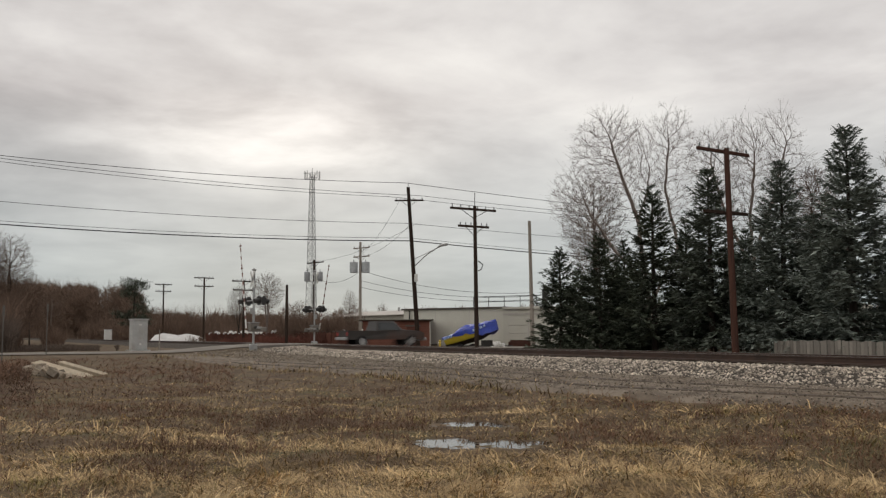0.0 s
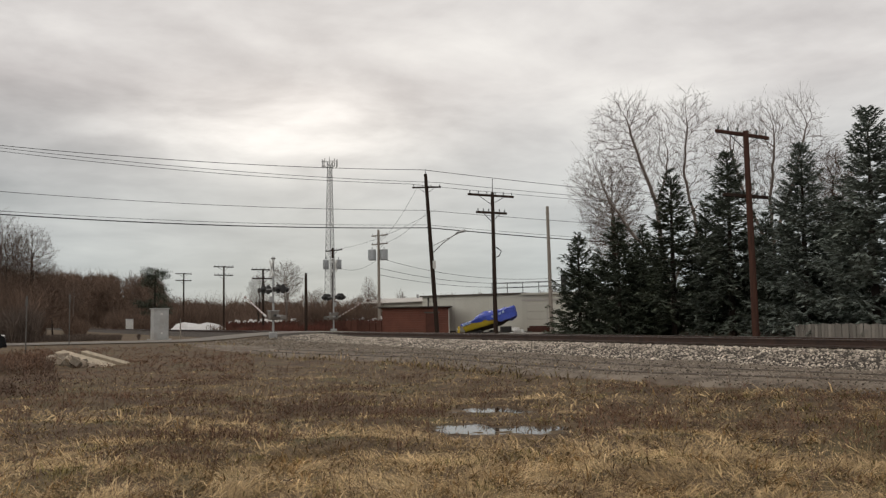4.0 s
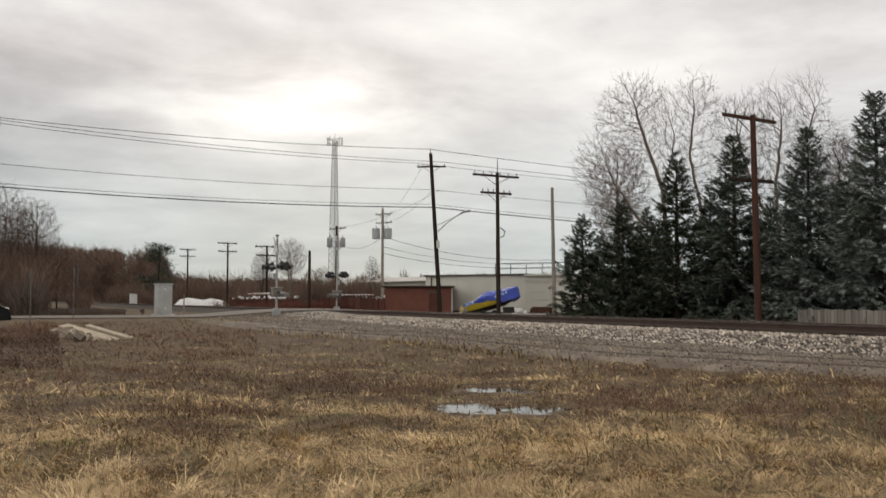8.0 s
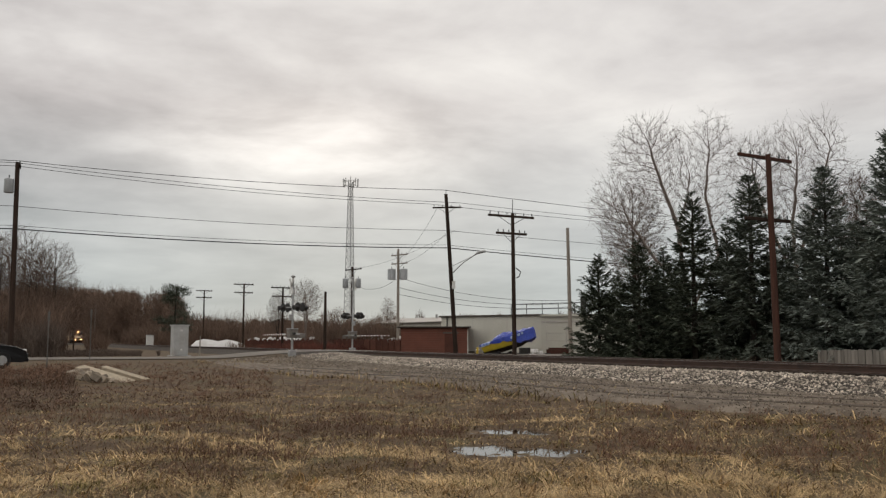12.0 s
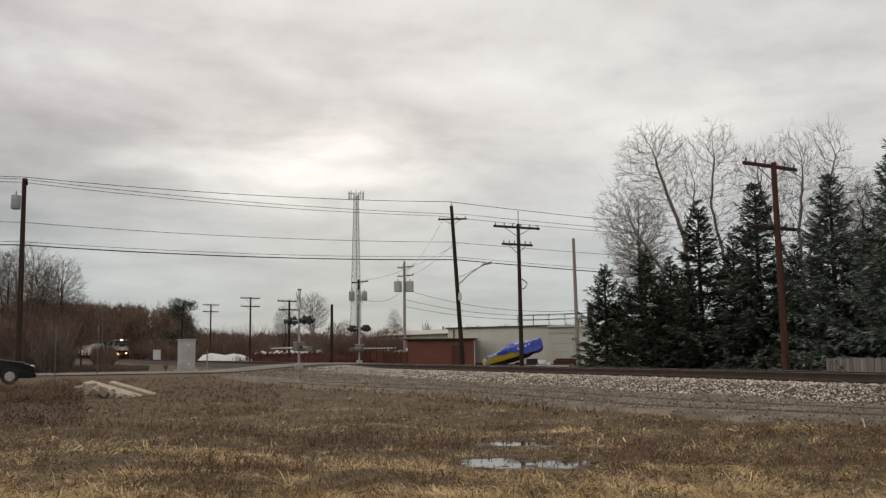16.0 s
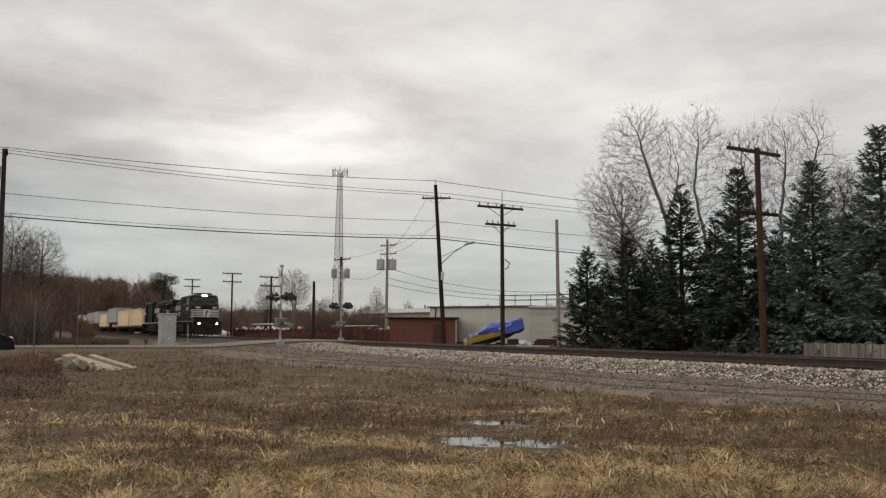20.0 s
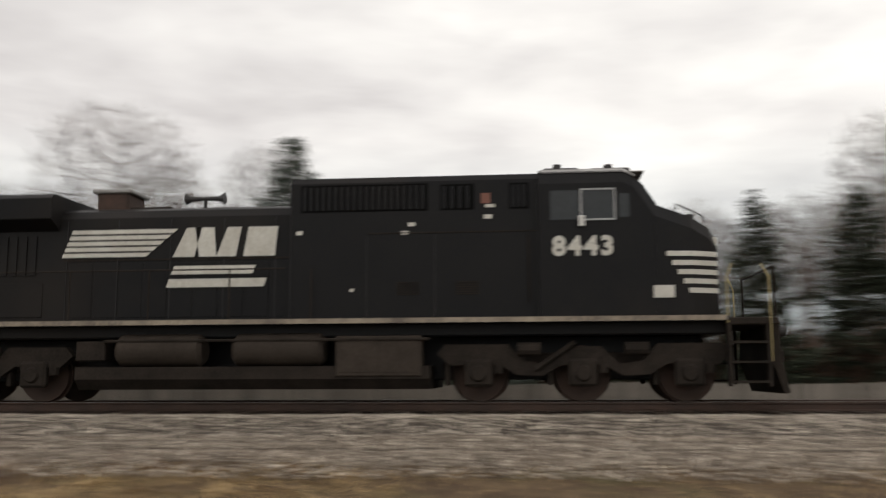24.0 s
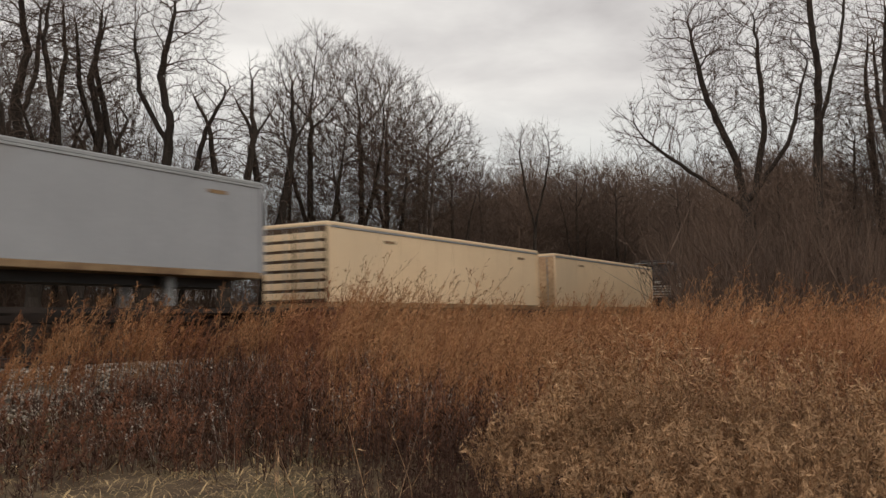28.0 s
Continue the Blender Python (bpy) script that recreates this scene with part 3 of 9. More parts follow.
def grown_tree(label, bark, twig_mat, seed, lobes, limbs, n, least=0.007, twig_r=0.0065, **kw):
    """A bare tree in parts: trunk, main limbs, and the crown of boughs and twigs."""
    (p0, p1, r0, r1, up), (q0, q1) = colony(seed, lobes, limbs, n, **kw)
    t = thing("bare_tree", label, "tree", "bare trees along the railway")
    used_ = np.zeros(len(p0), bool)
    child = collections.defaultdict(list)
    for i, k in enumerate(up):
        child[int(k)].append(i)

    def run(i, limit):
        out = []
        while i is not None and r1[i] > limit:
            out.append(i)
            used_[i] = True
            free = [c for c in child[i] if not used_[c]]
            i = max(free, key=lambda c: r1[c]) if free else None
        return out

    def bar_mesh(name, idx, sides):
        idx = np.array(idx)
        v, f = prisms(p0[idx], p1[idx] + (p1[idx] - p0[idx]) * 0.06, r0[idx], r1[idx], sides)
        me = bulk(name, v, f, M[bark])
        me.shade_smooth()
        return me
    trunk = run(max(child[-1], key=lambda c: r1[c]), r1.max() * 0.28)
    part("trunk", bar_mesh("trunk", trunk, 9), None, t)
    for _ in range(14):
        free = [i for i in range(len(p0)) if not used_[i] and (up[i] < 0 or used_[up[i]])]
        if not free:
            break
        i = max(free, key=lambda c: r1[c])
        if r1[i] < r1.max() * 0.16:
            break
        part("limb", bar_mesh("limb", run(i, r1.max() * 0.10), 7), None, t)
    i = np.where(~used_)[0]
    v, f = prisms(p0[i], p1[i], np.maximum(r0[i], least), np.maximum(r1[i], least * 0.9), 3)
    h = len(q0) // 2
    rng = np.random.default_rng(seed)
    v2, f2 = ribbons(q0[:h], q1[:h], np.full(h, twig_r), np.full(h, twig_r * 0.8), rng)
    v3, f3 = thorns(q0[h:], q1[h:], np.full(len(q0) - h, twig_r * 0.8), rng)
    f = np.concatenate([halves(f), halves(f2) + len(v), f3 + len(v) + len(v2)])
    v = np.concatenate([v, v2, v3])
    part("crown", bulk("crown", v, f, M[twig_mat]), None, t)
    return t


def on_ground(x, y, turn=0.0, sink=0.0, lean=0.0):
    return pose(x, y, float(ground_z(x, y)) - sink, lean, 0, turn)


def scaled(ob, s):
    ob.scale = (s, s, s)
    return ob


def at(turn, distance):
    """The place at that bearing (degrees to the right of the track's normal) and distance from where the camera stands."""
    a = radians(turn)
    return distance * math.sin(a), distance * math.cos(a)


def spruce_mesh(seed, height, radius, full=1.0):
    """Whorls of limbs that sag and turn up at the tip, each with flat fronds of side twigs set with needle sprays."""
    rng = np.random.default_rng(seed)
    C, D, S, N = [], [], [], []
    z = 0.25
    while z < height - 0.15:
        f = z / height
        ring = radius * min(1.0, 0.72 + 2.2 * f) * (1 - f) ** 0.9 + 0.10
        count = max(4, int(round(rng.uniform(7.5, 10.5) * (1 - 0.42 * f))))
        ring *= rng.uniform(0.84, 1.12)
        a0 = rng.uniform(0, 6.28)
        for k in range(count):
            a = a0 + 6.283 * k / count + rng.normal(0, 0.22)
            r = ring * rng.uniform(0.62, 1.18)
            z0 = z + rng.normal(0, 0.11)
            out, side = np.array([math.cos(a), math.sin(a), 0]), np.array([-math.sin(a), math.cos(a), 0])
            slope, curl = -0.34 + 0.95 * f + rng.normal(0, 0.06), 0.24 + rng.normal(0, 0.05)
            m = int((9 + 22 * r) * full)
            t = np.sort(rng.uniform(0.12, 1.0, m)) ** 0.8
            axis_ = out * (r * t)[:, None] + np.array([0, 0, 1.0]) * (z0 + r * (slope * t + curl * t ** 2.4))[:, None]
            sgn = np.where(np.arange(m) % 2, 1.0, -1.0)
            ln_ = (0.30 * r * (1.05 - t) + 0.13 + 0.05 * r) * rng.uniform(0.7, 1.25, m)
            fwd = rng.uniform(0.55, 1.0, m)
            way = out * fwd[:, None] + side * (sgn * rng.uniform(0.7, 1.1, m))[:, None] + np.array([0, 0, 1.0]) * (rng.normal(-0.16 + 0.45 * f, 0.16, m))[:, None]
            way /= np.linalg.norm(way, axis=1, keepdims=True)
            for j in range(3):
                q = (j + rng.uniform(0.1, 0.9, m)) / 3
                C.append(axis_ + way * (ln_ * q)[:, None] + np.array([0, 0, -1.0]) * (0.25 * ln_ * q * q)[:, None])
                D.append(way + rng.normal(0, 0.16, way.shape))
                S.append(np.clip(ln_ * 0.62, 0.10, 0.26) * rng.uniform(0.8, 1.2, m))
            C.append(axis_); D.append(np.tile(out + (0, 0, slope + 0.5), (m, 1)) + rng.normal(0, 0.25, way.shape)); S.append(rng.uniform(0.10, 0.20, m))
        z += rng.uniform(0.24, 0.36) * (0.62 + 0.5 * (1 - f))
    c, d, sz = np.concatenate(C), np.concatenate(D), np.concatenate(S)
    d /= np.linalg.norm(d, axis=1, keepdims=True)
    w = np.cross(d, rng.normal(0, 0.45, d.shape) + (0, 0, 1))
    w /= np.linalg.norm(w, axis=1, keepdims=True)
    L, B = d * (sz * 0.62)[:, None], w * (sz * 0.17)[:, None]
    tipc = np.stack([0 * sz, 0 * sz, -0.05 * sz], -1)
    v = np.stack([c - L * 0.8, c + B - L * 0.1, c + L + tipc, c - B - L * 0.1], 1)
    k = 4 * np.arange(len(v))
    return v.reshape(-1, 3), np.concatenate([np.stack([k, k + 1, k + 2], -1), np.stack([k, k + 2, k + 3], -1)])


def spruce(seed, height, radius, needles, label):
    t = thing("spruce_tree", label, "tree", "spruce trees behind the railway")
    part("trunk", Geo().tube([(0, 0, -0.2), (0.02, 0, height * 0.5), (0, 0.02, height * 0.97)], [height * 0.02, height * 0.012, 0.015], 7), M["bark"], t)
    v, f = spruce_mesh(seed, height, radius)
    part("crown", bulk("crown", v, f, M[needles]), None, t)
    return t


# master trees, then their copies
SP = [spruce(3, 8.0, 2.45, "needle", "dark green spruce with drooping dense branches"),
      spruce(5, 9.0, 2.9, "needle_blue", "blue-green spruce with open tiered branches"),
      spruce(9, 7.0, 2.35, "needle", "young dark green spruce tree"),
      spruce(14, 8.7, 2.75, "needle_mixed", "grey-green spruce with a thin open top")]
# bearing, distance, height, kind
SPRUCES = [(-55.75, 44, 5.6, 2), (-53.3, 42.5, 6.1, 2), (-50.05, 42, 8.05, 0), (-46.7, 41, 8.75, 3), (-42.5, 39, 8.4, 1), (-38.9, 36, 9.0, 1), (-48.1, 43.5, 6.6, 0), (-44.6, 43, 6.2, 3), (-51.8, 45, 5.9, 0), (-40.7, 41, 6.5, 3),
           (-35.0, 38, 6.0, 0), (-32.6, 35, 5.4, 1), (-29.5, 34, 5.0, 2), (-24.6, 34, 6.3, 0), (-15.0, 33, 10.0, 1), (-8.0, 34, 7.6, 0), (-2.4, 35, 7.2, 1), (13.6, 34, 7.8, 0), (19.4, 35, 8.0, 2),
           (6.5, 33, 8.0, 0), (-20.5, 39, 6.0, 1), (23.5, 42, 7.0, 0), (-36.4, 41, 5.6, 2), (-33.4, 37, 6.9, 0), (-31.4, 36, 6.3, 3), (-29.9, 38, 5.4, 0),
           (-54.6, 48, 5.0, 0), (-52.3, 48, 5.2, 2), (-50.8, 48, 5.4, 0), (-47.2, 47, 6.0, 0), (-45.4, 47, 5.6, 2), (-43.4, 45, 5.8, 0), (-41.6, 45, 5.8, 2), (-39.6, 43, 6.0, 0), (-33.8, 40, 5.2, 2), (0.9, 37, 4.3, 2), (3.6, 36, 4.4, 0), (-4.8, 38, 4.2, 0), (9.6, 36, 5.0, 1)]
used = set()
for b, dist, hgt, kind in SPRUCES:
    x, y = at(b, dist)
    m = on_ground(x, y, b * 37 % 360)
    base = (8.0, 9.0, 7.0, 8.7)[kind]
    if kind not in used:
        used.add(kind)
        SP[kind].matrix_world = m
        ob = SP[kind]
    else:
        ob = copy_thing(SP[kind], m)
    scaled(ob, hgt / base)

BT = [grown_tree("tall bare tree with many fine grey twigs", "bark", "twig", 121, [(0, 0, 10.2, 2.9, 2.9, 4.3), (-1.3, 0.6, 7.6, 2.3, 2.2, 2.6), (1.5, -0.5, 8.2, 2.1, 2.2, 2.8)],
                 [[(0, 0, -0.3), (0.05, 0, 3.6), (0.3, 0.1, 7), (0.2, 0.1, 10.5)], [(0.05, 0, 3.4), (-0.9, 0.3, 6.0), (-1.4, 0.4, 8.6)], [(0.1, 0, 4.4), (1.1, -0.3, 7.2), (1.7, -0.4, 9.6)]], 3400, step=0.28, kill=0.32, lift=0.3, base=0.20, twigs=4),
      grown_tree("tall bare tree with dark forking limbs", "bark", "twig", 122, [(-1.2, 0, 14.6, 2.5, 2.3, 3.6), (2.3, 0.3, 13.4, 2.2, 2.1, 3.6), (-3.4, -0.3, 10.4, 2.0, 1.9, 2.8), (1.4, 0, 9.0, 1.8, 1.8, 2.2), (3.6, 0.2, 9.6, 1.5, 1.6, 2.0)],
                 [[(0, 0, -0.3), (0.1, 0, 2.8), (-0.7, 0, 6.6), (-1.3, 0.1, 10.6), (-0.7, 0, 13.0), (-1.5, 0, 16.4)], [(0.1, 0, 2.4), (1.3, 0.2, 6.0), (1.7, 0.3, 9.6), (2.7, 0.3, 14.0), (2.2, 0.2, 16.0)], [(-0.5, 0, 5.2), (-2.3, -0.2, 8.0), (-2.9, -0.3, 10.4), (-4.2, -0.3, 12.2)],
                  [(1.5, 0.2, 7.8), (3.0, 0.2, 9.2), (4.2, 0.2, 11.4)], [(-1.2, 0.1, 9.6), (0.3, 0.2, 12.4), (0.6, 0.2, 15.2)]], 3300, step=0.33, kill=0.36, tip=0.008, jitter=0.26, lift=0.22, base=0.36, twigs=3),
      grown_tree("bare tree with thick broken-off upper limbs", "bark", "twig", 123, [(0.2, 0, 7.6, 1.7, 1.6, 2.8), (-0.9, 0, 12.0, 0.8, 0.8, 1.6), (1.6, 0, 12.4, 1.0, 0.9, 1.9), (0.5, 0.2, 10.0, 1.4, 1.3, 1.6)],
                 [[(0, 0, -0.3), (0.1, 0, 3.5), (-0.2, 0, 7.5), (-0.6, 0.1, 11.0), (-1.5, 0.1, 12.8), (-2.0, 0.1, 13.0)], [(0.1, 0, 3.2), (0.9, 0.1, 7.0), (1.5, 0.1, 10.5), (1.3, 0, 14.2)], [(1.5, 0.1, 10.5), (2.5, 0.1, 12.0), (2.9, 0.1, 13.2)]], 900, step=0.32, kill=0.34, tip=0.012, jitter=0.3, base=0.34, lift=0.2),
      grown_tree("slim bare tree with upright branches", "bark", "twig", 124, [(0, 0, 7.6, 1.7, 1.7, 4.4), (0.3, 0.2, 4.4, 1.4, 1.4, 2.0)],
                 [[(0, 0, -0.3), (0.1, 0, 3.0), (0, 0.1, 6.5), (0.15, 0.1, 10.0)], [(0.1, 0, 2.6), (0.8, -0.2, 5.4), (0.9, -0.2, 8.0)]], 2300, step=0.25, kill=0.29, lift=0.34, base=0.13, twigs=4),
      grown_tree("bare tree with a wide open crown of fine twigs", "bark_pale", "twig", 125, [(0, 0, 9.2, 3.1, 3.0, 3.4), (-1.9, 0, 7.2, 1.7, 1.8, 1.9), (2.0, 0, 7.4, 1.7, 1.8, 2.0)],
                 [[(0, 0, -0.3), (0, 0, 3.4), (-0.9, 0, 6.4), (-1.2, 0, 9.2)], [(0, 0, 3.2), (0.5, 0, 6.6), (0.4, 0.2, 9.6)], [(0, 0, 3.0), (1.2, 0.1, 5.6), (2.1, 0.1, 8.2)]], 2900, step=0.3, kill=0.34, lift=0.3, base=0.2, twigs=4)]
# two broad crowns behind the spruces, a big open tree by the bend and a tall thin one
SHAPED = [(-51.1, 60, grown_tree("large bare tree with a lobed crown of grey limbs", "bark_pale", "twig_grey", 126, [(-1.4, 0, 12.7, 2.7, 2.6, 3.3), (-3.2, 0.3, 10.0, 2.4, 2.4, 2.4), (2.3, 0.2, 13.4, 1.7, 1.8, 2.7), (0.5, 0, 10.9, 2.2, 2.2, 1.9), (-2.7, -0.2, 7.5, 1.8, 1.8, 1.3), (2.4, 0.2, 9.6, 1.4, 1.5, 2.0)],
              [[(0.8, 0, -0.3), (0.7, 0, 4.0), (0.2, 0, 8.6), (-0.6, 0, 11.0), (-1.5, 0, 14.2)], [(0.6, 0, 4.6), (-1.4, 0.1, 6.8), (-3.0, 0.2, 9.4)], [(0.8, 0, 3.0), (2.7, 0.2, 6.8), (2.0, 0.2, 10.4), (2.3, 0.2, 13.6)], [(0.2, 0, 8.6), (0.9, 0.1, 10.6), (1.0, 0.1, 12.0)]], 4600, step=0.3, kill=0.34, twig=0.6, tip=0.0065, lift=0.3, base=0.2, twigs=3, twig_r=0.006)),
          (-44.4, 60, grown_tree("bare tree with an upswept crown of grey twigs", "bark_pale", "twig_grey", 127, [(-2.1, 0, 12.2, 1.8, 1.9, 2.3), (-0.2, 0, 12.5, 2.0, 2.0, 2.5), (1.7, 0, 13.1, 1.6, 1.6, 2.1), (0.2, 0, 9.8, 2.4, 2.2, 2.3), (3.2, 0.4, 10.6, 1.2, 1.4, 2.4)],
              [[(0.2, 0, -0.3), (0.2, 0, 4.5), (0.1, 0, 8.6), (0.5, 0, 12.4)], [(0.2, 0, 5.0), (-1.4, 0.2, 9.0), (-2.2, 0.2, 12.2)], [(0.2, 0, 6.0), (1.6, -0.2, 10.0), (2.4, -0.2, 13.2)]], 3700, step=0.3, kill=0.35, twig=0.6, tip=0.0065, lift=0.34, base=0.18, twigs=3, twig_r=0.006)),
          (-25.6, 38, grown_tree("spreading bare tree with a fan-shaped crown", "bark", "twig", 128, [(0, 0, 9.6, 3.3, 3.0, 2.5), (-2.0, 0, 7.8, 1.8, 1.8, 1.6), (2.2, 0, 8.0, 1.8, 1.8, 1.7)],
              [[(0, 0, -0.3), (0, 0, 3.2), (-0.8, 0, 6.0), (-1.6, 0, 8.8)], [(0, 0, 3.0), (0.3, 0.2, 6.2), (0.2, 0.3, 9.6)], [(0, 0, 2.8), (1.2, -0.1, 5.6), (2.2, -0.2, 8.6)]], 2600, step=0.3, kill=0.36)),
          (78.2, 41, grown_tree("large open bare tree with a few last leaves", "bark", "twig", 129, [(0.0, 0, 12.4, 3.2, 2.8, 3.6), (-3.4, 0, 9.8, 2.0, 2.0, 1.8), (2.3, 0.3, 11.0, 1.9, 2.0, 2.6), (0.6, 0, 8.4, 2.4, 2.2, 1.6), (-1.8, 0, 13.6, 1.8, 1.8, 2.0)],
              [[(0.5, 0, -0.3), (0.5, 0, 5.2), (0.0, 0, 8.2), (-1.2, 0, 11.4), (-1.8, 0, 14.6)], [(0.5, 0, 5.6), (1.2, 0.2, 9.6), (1.0, 0.2, 14.4)], [(0.4, 0, 6.2), (-2.0, 0.2, 8.0), (-3.9, 0.2, 9.6)], [(0.5, 0, 6.6), (2.2, -0.2, 9.0), (3.0, -0.2, 12.2)]], 3300, step=0.3, kill=0.36, tip=0.008, jitter=0.22, twig=0.55, twig_r=0.0075, lift=0.25, base=0.26, twigs=4)),
          (82.6, 42, grown_tree("tall slender bare tree with a few side limbs", "bark", "twig", 130, [(0, 0, 15.5, 1.8, 1.8, 4.6), (0.8, 0, 10.5, 1.5, 1.5, 2.0)],
              [[(0, 0, -0.3), (0.0, 0, 6.0), (0.3, 0, 12.0), (-0.2, 0, 19.0)], [(0.2, 0, 9.5), (1.2, 0.1, 13.0), (1.7, 0.1, 16.5)]], 1700, step=0.3, kill=0.36, tip=0.008, jitter=0.22, lift=0.3, base=0.2, twigs=4)),
          (65.9, 60, grown_tree("small bare tree with a round fan of twigs", "bark", "twig", 131, [(0, 0, 12.2, 2.5, 2.4, 2.4), (0, 0, 10.0, 1.6, 1.6, 1.6)],
              [[(0, 0, -0.3), (0.0, 0, 7.6), (-0.6, 0, 10.4), (-0.9, 0, 12.6)], [(0, 0, 7.6), (0.7, 0.1, 10.4), (1.1, 0.1, 12.6)]], 1700, step=0.3, kill=0.34, lift=0.1))]
for b, dist, ob in SHAPED:
    ob.matrix_world = on_ground(*at(b, dist), -b)
# bearing, distance, height, kind
BARE = [(-74.0, 102, 8.0, 4), (-75.7, 110, 7.0, 0), (-68.9, 112, 6.6, 3), (-72.0, 108, 5.2, 0), (-34.6, 47, 11.6, 0), (-32.4, 48, 10.8, 4), (-41.0, 60, 11.8, 3), (-53.5, 66, 12.5, 0), (-27.6, 42, 9.5, 0), (-23.0, 40, 10.5, 4), (-40.5, 62, 12, 3), (-28.5, 52, 9, 3), (-12.5, 60, 12, 3), (-16.6, 46, 13.2, 0), (18.6, 44, 9.5, 0), (-2, 58, 11, 0), (10, 52, 11, 4),
        (16.4, 52, 11, 4), (21, 55, 16, 0), (23.4, 52, 15, 0), (25.5, 50, 17, 3), (28.0, 48, 13, 4), (29.8, 46, 13.5, 0), (31.6, 47, 14.0, 0), (33.0, 46, 15.5, 0), (34.2, 52, 17.0, 3), (35.8, 43, 19.0, 1), (38.2, 44, 18.4, 1), (42.0, 44, 18.6, 1), (37.0, 52, 14, 0), (40.2, 50, 15, 0), (44.0, 50, 12, 0), (45.4, 54, 12, 3), (46.4, 44, 14.6, 2), (48.9, 45, 14.8, 2),
        (50.6, 50, 14.5, 3), (52.2, 49, 17.8, 0), (54.6, 50, 17.4, 0), (56.9, 51, 16.4, 0), (58.9, 52, 15.0, 4), (60.6, 56, 13.0, 0), (62.6, 62, 13, 3), (68.5, 66, 13.2, 0), (71.0, 68, 13.0, 3), (74.5, 66, 12.5, 0), (86.4, 44, 16.5, 1), (-90.4, 98, 12.5, 4), (-89.6, 104, 11, 0), (-92.5, 95, 12, 0), (-91.4, 88, 10.5, 0), (-89.9, 92, 9.0, 3), (-90.0, 104, 8, 0), (-93.2, 86, 10, 0), (-88.5, 100, 11.4, 0), (-87.4, 118, 8.6, 3), (-86.3, 150, 8.0, 4),
        (1.2, 46, 10, 0), (3.4, 44, 9.5, 3), (8.6, 48, 9, 4), (11.2, 50, 10, 0), (14.6, 48, 10, 0), (84.5, 46, 12, 3), (88.0, 44, 12, 0), (80.4, 50, 10.5, 3), (90.5, 46, 13, 0)]
used = set()
for b, dist, hgt, kind in BARE:
    x, y = at(b, dist)
    m = on_ground(x, y, b * 71 % 360 if kind != 2 else -b)
    base = (14.8, 18.4, 14.6, 12.2, 12.8)[kind]
    ob = copy_thing(BT[kind], m) if kind in used else BT[kind]
    if kind not in used:
        used.add(kind)
        ob.matrix_world = m
    scaled(ob, hgt / base)


def wood(name, places, label, seed, material="brush", kinds=4):
    """Woods too far off to count: many small bare trees in one mesh. places: rows of x, y, height."""
    shapes = []
    for k in range(kinds):
        w = 1.5 + 0.35 * (k % 3)
        (p0, p1, r0, r1, _), (q0, q1) = colony(seed + k, [(0, 0, 6.9, w, w, 3.1), (0.5, 0.3, 4.2, w * 0.8, w * 0.8, 1.9)],
                                               [[(0, 0, -0.2), (0.1 * k, 0, 2.4), (0.2, 0.1 * k, 7.2)], [(0.1 * k, 0, 2.2), (0.9, -0.4, 5.6)]], 420, step=0.45, kill=0.42, reach=3.0, lift=0.14, twigs=2, twig=1.0)
        h = len(q0) // 2
        shapes.append((p0, p1, r0, r1, q0[:h], q1[h:]))
    rng = np.random.default_rng(seed)
    V, F, o = [], [], 0
    for i, (x, y, h) in enumerate(places):
        P0, P1, R0, R1, Q0, Q1 = shapes[i % kinds]
        a, s = rng.uniform(0, 6.28), h / 10
        rot = np.array([[math.cos(a), -math.sin(a), 0], [math.sin(a), math.cos(a), 0], [0, 0, 1]]) * s
        sh = np.array([x, y, float(ground_z(x, y))])
        thick = 0.00021 * math.hypot(x, y)
        big = R1 > 0.012
        v, f = ribbons(P0[big] @ rot.T + sh, P1[big] @ rot.T + sh, np.maximum(R0[big] * s, thick), np.maximum(R1[big] * s, thick * 0.9), rng)
        T0, T1 = np.concatenate([P0[~big], Q0]), np.concatenate([P1[~big] * 1.3 - P0[~big] * 0.3, Q1])
        v2, f2 = thorns(T0 @ rot.T + sh, T1 @ rot.T + sh, np.full(len(T0), max(0.006 * s, thick)), rng)
        V += [v, v2]; F += [halves(f) + o, f2 + o + len(v)]; o += len(v) + len(v2)
    return tagged(new(name, bulk(name, np.concatenate(V), np.concatenate(F), M[material])), label, "woodland", kind="stuff")


wr = np.random.default_rng(11)
left = []
for i in range(370):
    b = wr.uniform(-94, -73)
    d = wr.uniform(150, 260) if b > -86 else wr.uniform(80, 170)
    x, y = at(b, d)
    if abs(y - YC) < 7 or (d < 185 and (-80.9 < b < -79.5 or -78.3 < b < -77.2 or -83.8 < b < -82.6)) or (d < 120 and -66 < x < -52) or (y < YC and b > -88.9):
        continue
    left.append((x, y, (6.5 + 2.5 * wr.random()) * d / 150 * (1.1 if b < -84 else 0.97 if b < -81.6 else 0.5)))
for i in range(150):
    b = wr.uniform(-87.7, -84.2)
    d = wr.uniform(1.0, 1.35) * max(330, (YC + 6) / math.cos(radians(b)))
    left.append((*at(b, d), d * wr.uniform(0.043, 0.057)))
for i in range(46):
    b, d = wr.uniform(-90.2, -87.6), wr.uniform(88, 135)
    left.append((*at(b, d), d * wr.uniform(0.05, 0.068)))
wood("far_wood", left, "dense brown leafless woods in the distance", 31)
right = []
